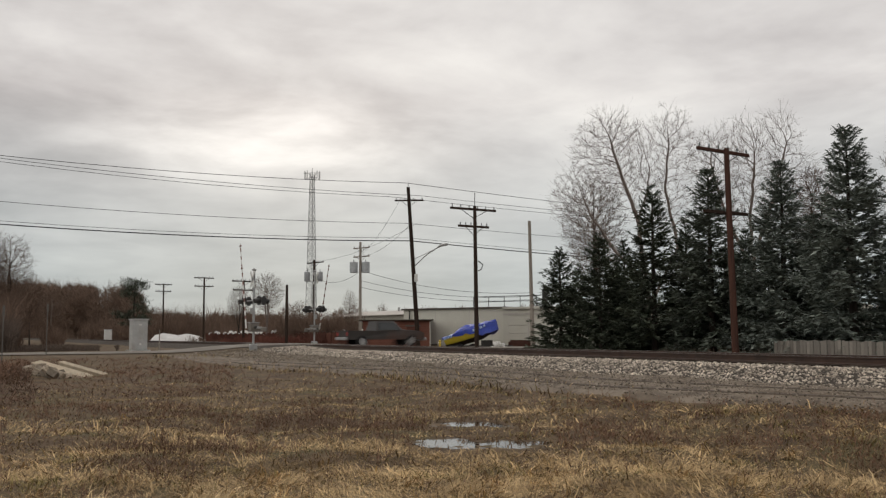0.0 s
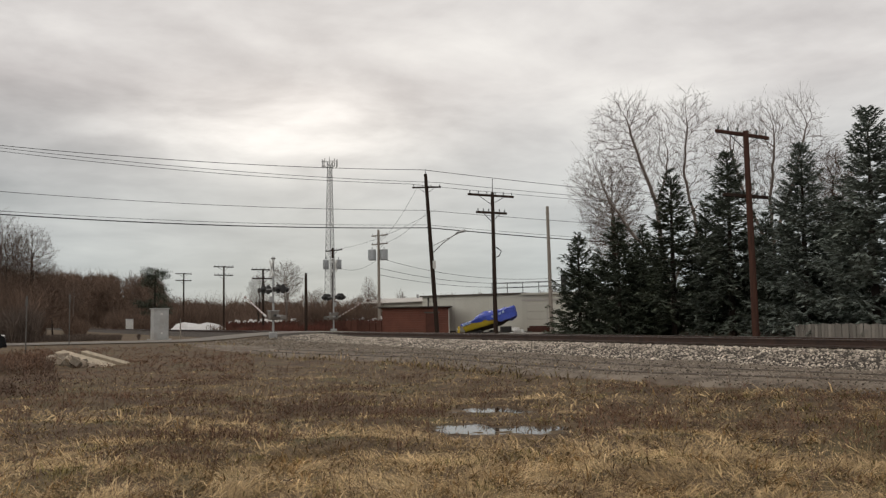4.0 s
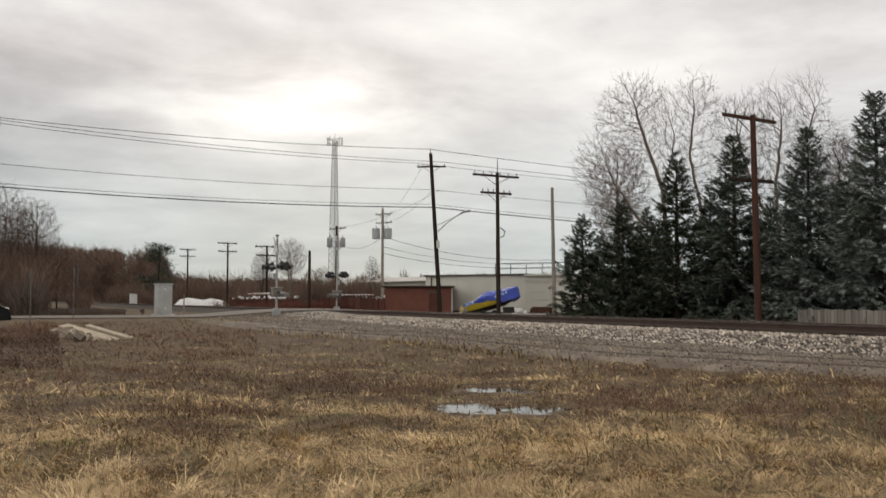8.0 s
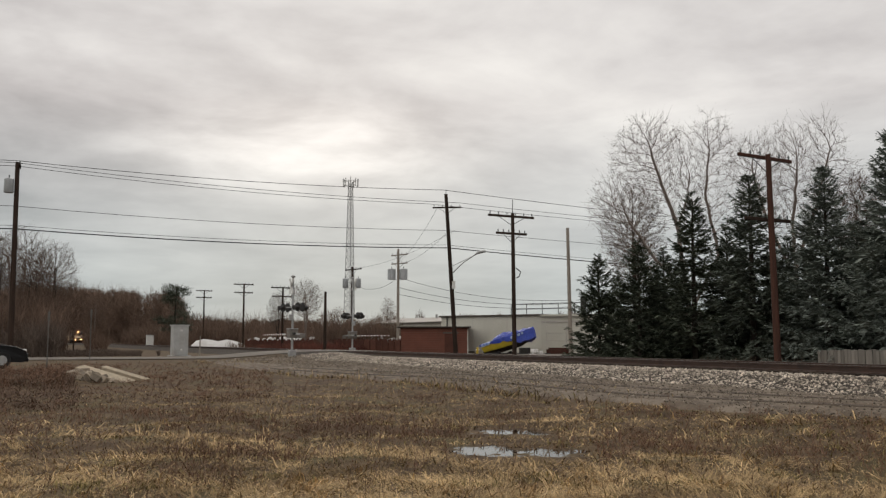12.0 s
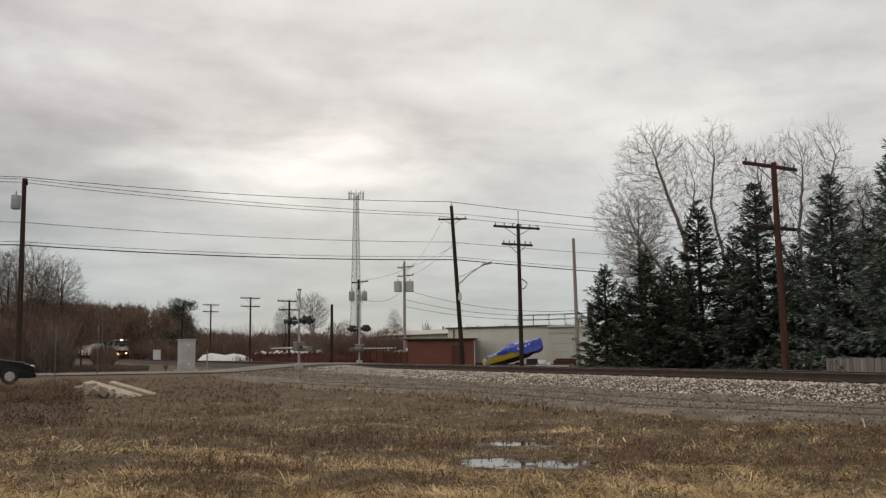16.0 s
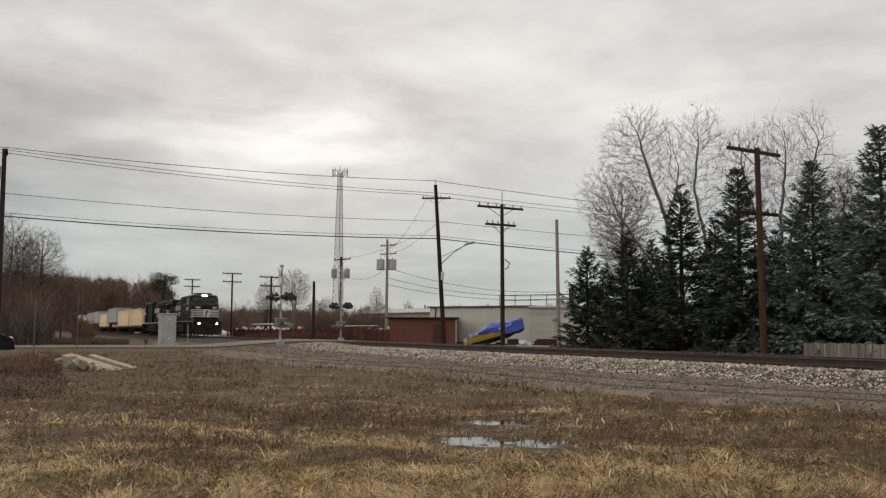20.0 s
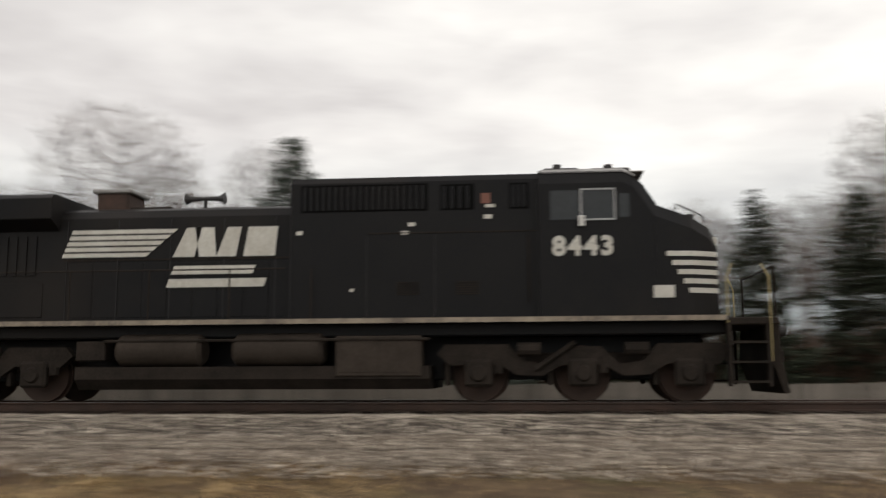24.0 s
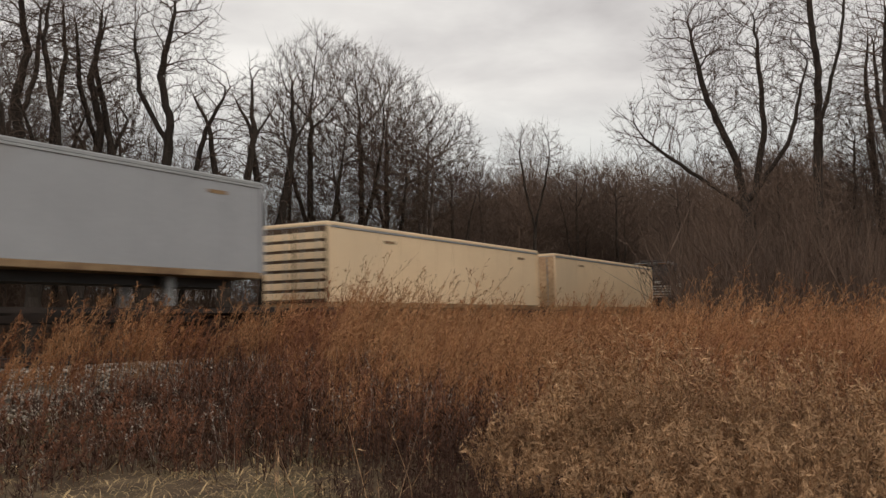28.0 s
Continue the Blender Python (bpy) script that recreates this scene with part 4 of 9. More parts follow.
for i in range(400):
    b = wr.uniform(21, 92)
    d = wr.uniform(50, 80) if b < 58 else wr.uniform(62, 110)
    x, y = at(b, d)
    if y < YC + 5.5:
        continue
    right.append((x, y, wr.uniform(6.0, 11.0) if b < 56 else wr.uniform(9.0, 14.5)))
wood("railside_wood", right, "thicket of brown leafless trees behind the railway", 41)
near = []
for i in range(260):
    b, d = wr.uniform(62, 94), wr.uniform(36, 85)
    x, y = at(b, d)
    if 14.2 < y < YC + 5.5 or (y < 14.3 and b < 76):
        continue
    near.append((x, y, wr.uniform(6.0, 11.5) * d / 55))
wood("sapling_wood", near, "dense stand of thin brown saplings beside the line", 47)
bend = []
for i in range(300):
    b = wr.uniform(59, 84)
    d = max(62, 26 / math.cos(radians(b))) + wr.uniform(0, 45)
    bend.append((*at(b, d), 1.2 + d * wr.uniform(0.105, 0.175)))
wood("bend_wood", bend, "dark brown woods where the line runs out of sight", 49)
edge_ = [(*at(b, d), h) for b, d, h in zip(wr.uniform(-95.0, -88.9, 46), wr.uniform(74, 104, 46), wr.uniform(2.6, 6.0, 46))]
wood("verge_wood", edge_, "scrubby brown saplings beyond the road", 57)
deep = [(x, y, h) for x, y, h in zip(wr.uniform(-560, -300, 100), wr.uniform(25, 60, 100), wr.uniform(8, 13.5, 100))]
wood("deep_wood", deep, "brown woods far down the line", 45)
back = [(*at(b, d), h) for b, d, h in zip(wr.uniform(-73, -18, 170), wr.uniform(135, 200, 170), wr.uniform(3.6, 6.4, 170))]
wood("horizon_wood", back, "low bare trees along the horizon", 51)

# ---------------------------------------------------------------- train

M["loco_black"] = mat("loco_black", (0.0078, 0.0077, 0.0086), (0.0112, 0.0106, 0.0109), rough=0.48, scale=0.7, fine=14, bump=0.08, c3=(0.0195, 0.016, 0.0138))
M["loco_black"].node_tree.nodes["Principled BSDF"].inputs["Specular IOR Level"].default_value = 0.16
M["loco_under"] = mat("loco_under", (0.038, 0.030, 0.0245), (0.019, 0.0155, 0.013), rough=0.85, scale=2, fine=20, bump=0.3)
M["reservoir"] = mat("reservoir", (0.058, 0.046, 0.037), (0.034, 0.027, 0.022), rough=0.8, scale=1.5, fine=14)
M["decal"] = mat("decal", (0.66, 0.64, 0.58), (0.50, 0.47, 0.41), rough=0.6, scale=2, fine=18, bump=0)
M["sill"] = mat("sill", (0.36, 0.30, 0.225), (0.13, 0.105, 0.083), rough=0.7, scale=1.5, fine=14, bump=0.05)
M["cab_roof"] = mat("cab_roof", (0.36, 0.35, 0.335), (0.22, 0.21, 0.20), rough=0.6, scale=2, fine=20)
M["cab_glass"] = glass("cab_glass", (0.02, 0.023, 0.025))
M["cab_glass"].node_tree.nodes["Principled BSDF"].inputs["Specular IOR Level"].default_value = 0.32
M["headlight"] = glow("headlight", (1.0, 0.42, 0.13), 60)
M["rail_yellow"] = mat("rail_yellow", (0.42, 0.33, 0.13), (0.30, 0.24, 0.12), rough=0.6, scale=4, fine=30, bump=0)
M["seam"] = mat("seam", (0.019, 0.0175, 0.0175), (0.012, 0.011, 0.0115), rough=0.7, scale=1.5, fine=14, bump=0)
# near-black that paints the shade behind the louvres
M["shade_black"] = mat("shade_black", (0.003, 0.003, 0.003), (0.004, 0.004, 0.004), rough=0.9, bump=0)
M["dead_lamp"] = glass("dead_lamp", (0.25, 0.24, 0.22))
M["cream"] = mat("cream", (0.94, 0.70, 0.44), (0.86, 0.63, 0.385), rough=0.6, scale=0.5, fine=9, bump=0.05, c3=(0.80, 0.60, 0.38), rnd=0.06)
M["cream_dirty"] = mat("cream_dirty", (0.40, 0.27, 0.15), (0.17, 0.10, 0.06), rough=0.8, scale=1.2, fine=9, bump=0.1)
M["cream_stained"] = mat("cream_stained", (0.76, 0.55, 0.33), (0.40, 0.235, 0.125), rough=0.7, scale=0.55, fine=6, bump=0.05, c3=(0.20, 0.105, 0.06), spread=0.4)
M["door_grime"] = mat("door_grime", (0.13, 0.085, 0.055), (0.07, 0.047, 0.033), rough=0.8, scale=1.2, fine=9)
M["trailer_grey"] = mat("trailer_grey", (0.41, 0.41, 0.42), (0.35, 0.35, 0.36), rough=0.5, scale=0.5, fine=9, bump=0.05, c3=(0.37, 0.35, 0.335))
M["car_deck"] = mat("car_deck", (0.06, 0.045, 0.038), (0.03, 0.025, 0.022), rough=0.85, scale=1.5, fine=15)
M["notice"] = mat("notice", (0.22, 0.09, 0.06), (0.16, 0.06, 0.04), rough=0.6, bump=0)
M["amber"] = mat("amber", (0.5, 0.24, 0.05), (0.4, 0.18, 0.04), rough=0.5, bump=0)


def lettering(text, size, material, thick=0.004):
    """Raised letters as a mesh, centred, in the x-z plane, read from -y."""
    cu = bpy.data.curves.new("letters", "FONT")
    cu.body, cu.size, cu.align_x, cu.align_y, cu.extrude, cu.resolution_u = text, size, "CENTER", "CENTER", thick, 3
    cu.space_character, cu.offset = 1.2, 0.02
    ob = bpy.data.objects.new("letters", cu)
    scene.collection.objects.link(ob)
    bpy.context.view_layer.update()
    me = bpy.data.meshes.new_from_object(ob)
    bpy.data.objects.remove(ob)
    me.transform(Matrix.Rotation(radians(90), 4, "X"))
    me.materials.clear()
    me.materials.append(material)
    return me


def locomotive(number, label, stripe="sill", lit="headlight", REAR=-15.3):
    """Six-axle diesel; x forward, origin under the cab side number, z from the rail top."""
    t = thing("diesel_locomotive", label, "locomotive", "locomotives of the train")
    black, under = M["loco_black"], M["loco_under"]
    # frame with walkway edge; black sides paint in the shadow band under the walkway
    frame_ = part("frame", Geo().box(REAR, 3.35, -1.2, 1.2, 1.26, 1.52, 0.03).box(REAR, 3.35, -1.53, 1.53, 1.5, 1.585, 0.015), black, t)
    part("centre_sill", Geo().box(REAR + 1.2, 3.0, -0.45, 0.45, 0.42, 1.27, 0.02), black, t)
    for s in (-1, 1):
        part("sill_stripe", Geo().box(REAR + 0.9, 3.3, s * 1.532 - 0.006, s * 1.532 + 0.006, 1.505, 1.60), M[stripe], frame_, "dirty pale stripe along the walkway edge")
    # long hood
    w = 1.12
    hood = [(-w, 1.58), (-w, 3.70), (-w + 0.12, 3.86), (-w + 0.4, 3.95), (w - 0.4, 3.95), (w - 0.12, 3.86), (w, 3.70), (w, 1.58)]
    hood_ob = part("long_hood", Geo().bar(hood, -9.8, -4.95), black, t, smooth=False)
    for x in (-9.62, -8.55, -7.45, -6.35, -5.3):
        for s in (-1, 1):
            part("panel_seam", Geo().box(x - 0.008, x + 0.008, s * w - 0.016, s * w + 0.016, 1.62, 3.66), M["seam"], hood_ob)
    part("roof_hatch", Geo().box(-8.6, -7.7, -0.55, 0.55, 3.93, 4.03, 0.02).box(-6.9, -6.3, -0.5, 0.5, 3.93, 4.0, 0.02), under, hood_ob)
    for i in range(9):
        x = -9.55 + i * 0.52
        for s in (-1, 1):
            part("hood_door", Geo().box(x, x + 0.48, s * w - 0.012, s * w + 0.012, 1.68, 2.78, 0.006), black, hood_ob)
    part("hood_rib", Geo().box(-9.7, -4.0, -w - 0.02, -w + 0.01, 2.83, 2.855).box(-9.7, -4.0, w - 0.01, w + 0.02, 2.83, 2.855), M["loco_under"], hood_ob)
    # radiator end, flared at the top
    rad = [(-w, 1.58), (-w, 3.45), (-1.50, 3.66), (-1.52, 4.08), (-1.40, 4.18), (1.40, 4.18), (1.52, 4.08), (1.50, 3.66), (w, 3.45), (w, 1.58)]
    radiator = part("radiator_section", Geo().bar(rad, REAR + 0.75, -9.8), black, t)
    for s in (-1, 1):
        g = Geo()
        for i in range(int((-10.1 - REAR - 1.0) / 0.205)):
            x = REAR + 1.0 + i * 0.205
            g.box(x, x + 0.13, s * w - 0.03, s * w + 0.03, 2.55, 3.35)
        part("radiator_grille", g, black, radiator)
        part("intake_panel", Geo().box(REAR + 1.1, -10.1, s * w - 0.02, s * w + 0.02, 1.7, 2.4, 0.01), black, radiator)
    part("rear_headlight", Geo().box(REAR + 0.66, REAR + 0.76, -0.25, 0.25, 3.75, 3.95, 0.02), M["black_metal"], radiator)
    for s in (-1, 1):
        part("number_board", Geo().box(REAR + 0.70, REAR + 0.79, s * 1.0 - 0.26, s * 1.0 + 0.26, 3.72, 3.92, 0.03), M["decal"], radiator, "pale rounded number board")
    for i in range(4):
        for s in (-1, 1):
            part("rear_stripe", Geo().box(REAR + 0.76, REAR + 1.45 - 0.1 * i, s * (w + 0.012) - 0.006, s * (w + 0.012) + 0.006, 2.25 + 0.24 * i, 2.36 + 0.24 * i), M["decal"], radiator, "white warning stripe")
        part("rear_stripe", Geo().box(REAR + 0.738, REAR + 0.752, -w, w, 2.25 + 0.24 * i, 2.36 + 0.24 * i), M["decal"], radiator, "white warning stripe")
    # equipment cab behind the driver
    w2 = 1.36
    aux = [(-w2, 1.58), (-w2, 4.26), (-w2 + 0.1, 4.38), (w2 - 0.1, 4.38), (w2, 4.26), (w2, 1.58)]
    equip = part("equipment_cab", Geo().bar(aux, -4.95, -0.05), black, t)
    for s in (-1, 1):
        for x0, x1, z0, z1 in ((-4.7, -2.25, 3.72, 4.18), (-1.95, -1.35, 3.72, 4.15), (-0.62, -0.3, 3.72, 4.15)):
            g = Geo()
            n = max(3, int((x1 - x0) / 0.12))
            for i in range(n):
                a = x0 + (x1 - x0) * i / n
                g.box(a, a + 0.07, s * w2 - 0.02, s * w2 + 0.02, z0, z1)
            part("louvre", g, black, equip)
            # flat plate on the wall, coloured as the darkness between the slats
            part("louvre_recess", Geo().box(x0 - 0.04, x1 + 0.02, s * w2 - 0.006, s * w2 + 0.006, z0 - 0.04, z1 + 0.04), M["shade_black"], equip, "flat black panel painted as the shade behind the louvres")
        for x0 in (-2.85, -1.7):
            g = Geo()
            for i in range(6):
                g.box(x0, x0 + 0.45, s * w2 - 0.015, s * w2 + 0.015, 2.05 + 0.045 * i, 2.07 + 0.045 * i)
            part("vent", g, M["loco_under"], equip)
        for x0, z0, ww, hh in ((-4.82, 3.24, 0.12, 0.08), (-2.62, 3.38, 0.14, 0.07), (-2.75, 3.22, 0.14, 0.07), (-3.75, 2.12, 0.08, 0.06), (-1.15, 3.5, 0.16, 0.08), (-1.12, 3.72, 0.18, 0.06)):
            part("warning_plate", Geo().box(x0, x0 + ww, s * w2 - 0.01, s * w2 + 0.01, z0, z0 + hh), M["decal"], equip)
        for x in (-4.93, -3.42, -2.1, -0.12):
            part("panel_seam", Geo().box(x - 0.009, x + 0.009, s * w2 - 0.014, s * w2 + 0.014, 1.64, 3.2 if -4 < x < -1 else 4.22), M["seam"], equip)
        part("door_line", Geo().box(-3.4, -0.1, s * w2 - 0.012, s * w2 + 0.012, 3.24, 3.262), M["loco_under"], equip)
    part("side_window_panel", Geo().box(-1.2, -1.02, -w2 - 0.012, w2 + 0.012, 3.8, 4.0), M["notice"], equip, "faded orange and white notice")
    # driver's cab
    w3 = 1.53
    ring = lambda x, k, zt, zb=1.58: [(x, -w3 * k, zb), (x, -w3 * k, zt - 0.34), (x, -w3 * k + 0.1, zt - 0.1), (x, -w3 * k + 0.4, zt), (x, w3 * k - 0.4, zt), (x, w3 * k - 0.1, zt - 0.1), (x, w3 * k, zt - 0.34), (x, w3 * k, zb)]
    cab = part("cab", Geo().loft([ring(-0.1, 1, 4.46), ring(1.50, 1, 4.46), ring(1.70, 1, 4.35), ring(2.12, 0.97, 3.72)]), black, t)
    part("roof", Geo().loft([[(xx, -w3 + 0.07, zz - 0.12), (xx, -w3 + 0.38, zz + 0.014), (xx, w3 - 0.38, zz + 0.014), (xx, w3 - 0.07, zz - 0.12), (xx, 0, zz - 0.16)] for xx, zz in ((-0.05, 4.46), (1.52, 4.46), (1.73, 4.36))]), M["cab_roof"], cab, "grey cab roof")
    part("roof_unit", Geo().box(0.0, 0.72, -0.75, 0.75, 4.46, 4.6, 0.04).box(0.92, 1.72, -0.8, 0.8, 4.46, 4.57, 0.04).box(0.2, 0.36, -0.9, 0.9, 4.46, 4.64, 0.02).box(1.2, 1.36, -0.9, 0.9, 4.46, 4.62, 0.02), M["black_metal"], cab, "dark cooling unit on the cab roof")
    for s in (-1, 1):
        win = part("side_window", Geo().box(0.12, 0.66, s * w3 - 0.008, s * w3 + 0.008, 3.42, 3.98).box(0.72, 1.30, s * w3 - 0.008, s * w3 + 0.008, 3.42, 3.98).box(1.40, 1.60, s * w3 - 0.007, s * w3 + 0.007, 3.45, 3.9), M["cab_glass"], cab, "dark side window glass")
        g = Geo()
        for z in (3.40, 3.98):
            g.box(0.68, 1.34, s * w3 - 0.025, s * w3 + 0.025, z, z + 0.03)
        for x in (0.68, 1.31):
            g.box(x, x + 0.03, s * w3 - 0.025, s * w3 + 0.025, 3.40, 4.01)
        part("window_frame", g, M["galv"], win)
        part("mirror", Geo().box(0.64, 0.76, s * 1.62 - 0.02, s * 1.62 + 0.02, 3.28, 3.48, 0.01), M["white_paint"], cab)
        ob = part("number", lettering(number, 0.5, M["decal"], 0.006), None, cab, "white cab side number")
        ob.matrix_local = Matrix.Translation((0.72, s * (w3 + 0.004), 2.9)) @ Matrix.Rotation(0 if s < 0 else math.pi, 4, "Z")
        part("grab_rail", Geo().tube([(-0.3, s * (w2 + 0.05), 1.9), (-0.3, s * (w2 + 0.05), 3.2)], 0.015, 5), under, cab)
    # windscreen panes lie on the sloping front
    for y0, y1 in ((-1.25, -0.66), (-0.6, 0.6), (0.66, 1.25)):
        part("windscreen", Geo().add([(1.835, y0, 4.19), (1.835, y1, 4.19), (2.135, y1, 3.74), (2.135, y0, 3.74), (1.78, y0, 4.19), (1.78, y1, 4.19), (2.08, y1, 3.74), (2.08, y0, 3.74)],
                                     [(0, 1, 2, 3), (4, 7, 6, 5), (0, 3, 7, 4), (1, 5, 6, 2), (0, 4, 5, 1), (3, 2, 6, 7)]), M["cab_glass"], cab, "sloping windscreen glass")
    lamp = part("headlight_box", Geo().box(1.62, 1.80, -0.30, 0.30, 4.22, 4.44, 0.03), M["cab_roof"], cab)
    for y in (-0.13, 0.13):
        part("headlight", Geo().tube([(1.795, y, 4.32), (1.812, y, 4.32)], 0.095, 12), M[lit], lamp, "round warm white headlight")
        part("lamp_hood", Geo().tube([(1.79, y, 4.32), (1.93, y, 4.32)], 0.112, 14, False).tube([(1.79, y, 4.32), (1.93, y, 4.32)], 0.106, 14, False), M["black_metal"], lamp)
    for s in (-1, 1):
        part("marker_strip", Geo().box(1.70, 1.77, min(s * 0.45, s * 0.95), max(s * 0.45, s * 0.95), 4.30, 4.38, 0.01), M["amber"], cab, "amber number strip above the windscreen")
    part("visor", Geo().box(1.62, 1.92, -1.3, 1.3, 4.36, 4.385, 0.006), M["cab_roof"], cab, "thin sun visor over the windscreen")
    # nose
    nr = lambda x, k, zt: [(x, -1.5 * k, 1.58), (x, -1.5 * k, zt - 0.25), (x, -1.5 * k + 0.16, zt), (x, -0.3, zt + 0.05), (x, 0.3, zt + 0.05), (x, 1.5 * k - 0.16, zt), (x, 1.5 * k, zt - 0.25), (x, 1.5 * k, 1.58)]
    nose = part("nose", Geo().loft([nr(2.06, 1.0, 3.72), nr(2.75, 0.94, 3.48), nr(3.12, 0.82, 3.28), nr(3.24, 0.76, 3.1)]), black, t)
    for i in range(5):
        z0 = 2.02 + 0.172 * i
        x_in = 2.66 - 0.10 * i
        for s in (-1, 1):
            def edge(x):
                k = np.interp(x, [2.06, 2.75, 3.12, 3.24], [1.0, 0.94, 0.82, 0.76])
                return s * (1.5 * k + 0.012)
            g = Geo()
            xs = [x_in, 2.75, 3.12, 3.24]
            vs = [(x, edge(x), z) for z in (z0, z0 + 0.095) for x in xs]
            g.add(vs, [(j, j + 1, j + 5, j + 4) for j in range(3)])
            part("nose_stripe", g, M["decal"], nose, "white stripe round the nose")
        part("nose_stripe", Geo().box(3.236, 3.249, -1.12, 1.12, z0, z0 + 0.095), M["decal"], nose, "white stripe round the nose")
    part("front_emblem", Geo().box(3.246, 3.258, -0.36, 0.36, 2.0, 2.82, 0.004), M["decal"], nose, "plain white emblem panel")
    part("emblem_mark", Geo().add([(3.262, -0.16, 2.08), (3.262, -0.02, 2.08), (3.262, 0.12, 2.5), (3.262, 0.2, 2.74), (3.262, 0.02, 2.66), (3.262, -0.06, 2.4)], [(0, 1, 2, 3, 4, 5)]), black, nose)
    for s in (-1, 1):
        part("number_board", Geo().box(3.1, 3.27, s * 0.85 - 0.24, s * 0.85 + 0.24, 2.93, 3.1, 0.015), M["decal"], nose, "small lit number board")
        part("white_panel", Geo().box(2.0, 2.38, s * 1.5 - 0.006, s * 1.5 + 0.012, 1.93, 2.16), M["decal"], nose)
        part("nose_grab", Geo().tube([(2.45, s * 1.30, 3.58), (2.5, s * 1.30, 3.72), (3.0, s * 1.16, 3.50), (3.05, s * 1.16, 3.36)], 0.014, 5), M["black_metal"], nose)
        part("nose_lamp", Geo().box(2.72, 2.88, s * 0.9 - 0.08, s * 0.9 + 0.08, 3.44, 3.58, 0.02), M["black_metal"], nose)
    # platform, pilot, steps, handrails at each end
    for end, sx in ((3.3, 1), (REAR + 0.75, -1)):
        e = lambda d: end + sx * d
        plat = part("platform", Geo().box(min(e(0), e(0.95)), max(e(0), e(0.95)), -1.45, 1.45, 1.42, 1.56, 0.02), under, t)
        pilot = part("pilot", Geo().slab([(e(0.85), 1.42), (e(0.95), 1.42), (e(1.0), 0.75), (e(1.12), 0.18), (e(1.02), 0.16), (e(0.8), 0.8)], -1.3, 1.3), under, t)
        part("coupler", Geo().box(min(e(0.9), e(1.35)), max(e(0.9), e(1.35)), -0.16, 0.16, 0.72, 1.0, 0.05), under, pilot)
        for s in (-1, 1):
            stair = part("step", Geo().box(min(e(0.05), e(0.7)), max(e(0.05), e(0.7)), s * 1.42 - 0.14, s * 1.42 + 0.1, 0.36, 0.40)
                         .box(min(e(0.05), e(0.7)), max(e(0.05), e(0.7)), s * 1.42 - 0.14, s * 1.42 + 0.1, 0.72, 0.76)
                         .box(min(e(0.05), e(0.7)), max(e(0.05), e(0.7)), s * 1.42 - 0.14, s * 1.42 + 0.1, 1.08, 1.12)
                         .box(min(e(0.0), e(0.05)), max(e(0.0), e(0.05)), s * 1.42 - 0.14, s * 1.42 + 0.1, 0.3, 1.45)
                         .box(min(e(0.7), e(0.75)), max(e(0.7), e(0.75)), s * 1.42 - 0.14, s * 1.42 + 0.1, 0.3, 1.45), under, plat)
            for d in (0.02, 0.78):
                part("handrail", Geo().tube([(e(d), s * 1.5, 0.75), (e(d), s * 1.5, 2.3), (e(d + (0.12 if d < 0.5 else -0.12)), s * 1.42, 2.55)], 0.015, 6), M["rail_yellow" if sx > 0 else "amber"], plat, "grab rail at the steps")
            part("ditch_light_box", Geo().box(min(e(0.9), e(1.05)), max(e(0.9), e(1.05)), s * 0.92 - 0.14, s * 0.92 + 0.14, 1.2, 1.44, 0.02), under, plat)
            if sx > 0:
                part("ditch_light", Geo().tube([(e(1.05), s * 0.92, 1.32), (e(1.065), s * 0.92, 1.32)], 0.085, 12), M[lit], plat, "round ditch light")
                part("lamp_hood", Geo().tube([(e(1.05), s * 0.92, 1.32), (e(1.17), s * 0.92, 1.32)], 0.102, 14, False).tube([(e(1.05), s * 0.92, 1.32), (e(1.17), s * 0.92, 1.32)], 0.096, 14, False), M["black_metal"], plat)
        part("end_rail", Geo().tube([(e(0.92), -1.3, 1.5), (e(0.92), -1.3, 2.5), (e(0.92), 1.3, 2.5), (e(0.92), 1.3, 1.5)], 0.02, 6), under, plat)
    # walkway handrails
    for s in (-1, 1):
        rail = part("walkway_rail", Geo().tube([(REAR + 1.0, s * 1.49, 2.58), (-5.0, s * 1.49, 2.58)], 0.016, 5), M["loco_under"], t)
        for i in range(7):
            x = REAR + 1.1 + i * 1.62
            part("rail_post", Geo().tube([(x, s * 1.5, 1.5), (x, s * 1.49, 2.58)], 0.016, 5), M["loco_under"], rail)
    # roof: exhaust, horn, fans
    part("exhaust", Geo().box(-9.4, -8.7, -0.42, 0.42, 3.93, 4.42, 0.05), M["rail"], t, "rusty exhaust stack")
    part("exhaust_cap", Geo().box(-9.48, -8.62, -0.48, 0.48, 4.36, 4.45, 0.02), M["cab_roof"], t)
    horn = part("horn", Geo().tube([(-7.1, -0.2, 3.93), (-7.1, -0.2, 4.24)], 0.04, 6), M["black_metal"], t)
    for sx in (-1, 1):
        part("trumpet", Geo().tube([(-7.1, -0.2, 4.24), (-7.1 + sx * 0.3, -0.2, 4.24), (-7.1 + sx * 0.42, -0.2, 4.24)], [0.045, 0.06, 0.13], 10), M["black_metal"], horn)
    for x in (REAR + 2.2, REAR + 4.0):
        part("roof_fan", Geo().tube([(x, 0, 4.17), (x, 0, 4.24)], 0.75, 18), under, t)
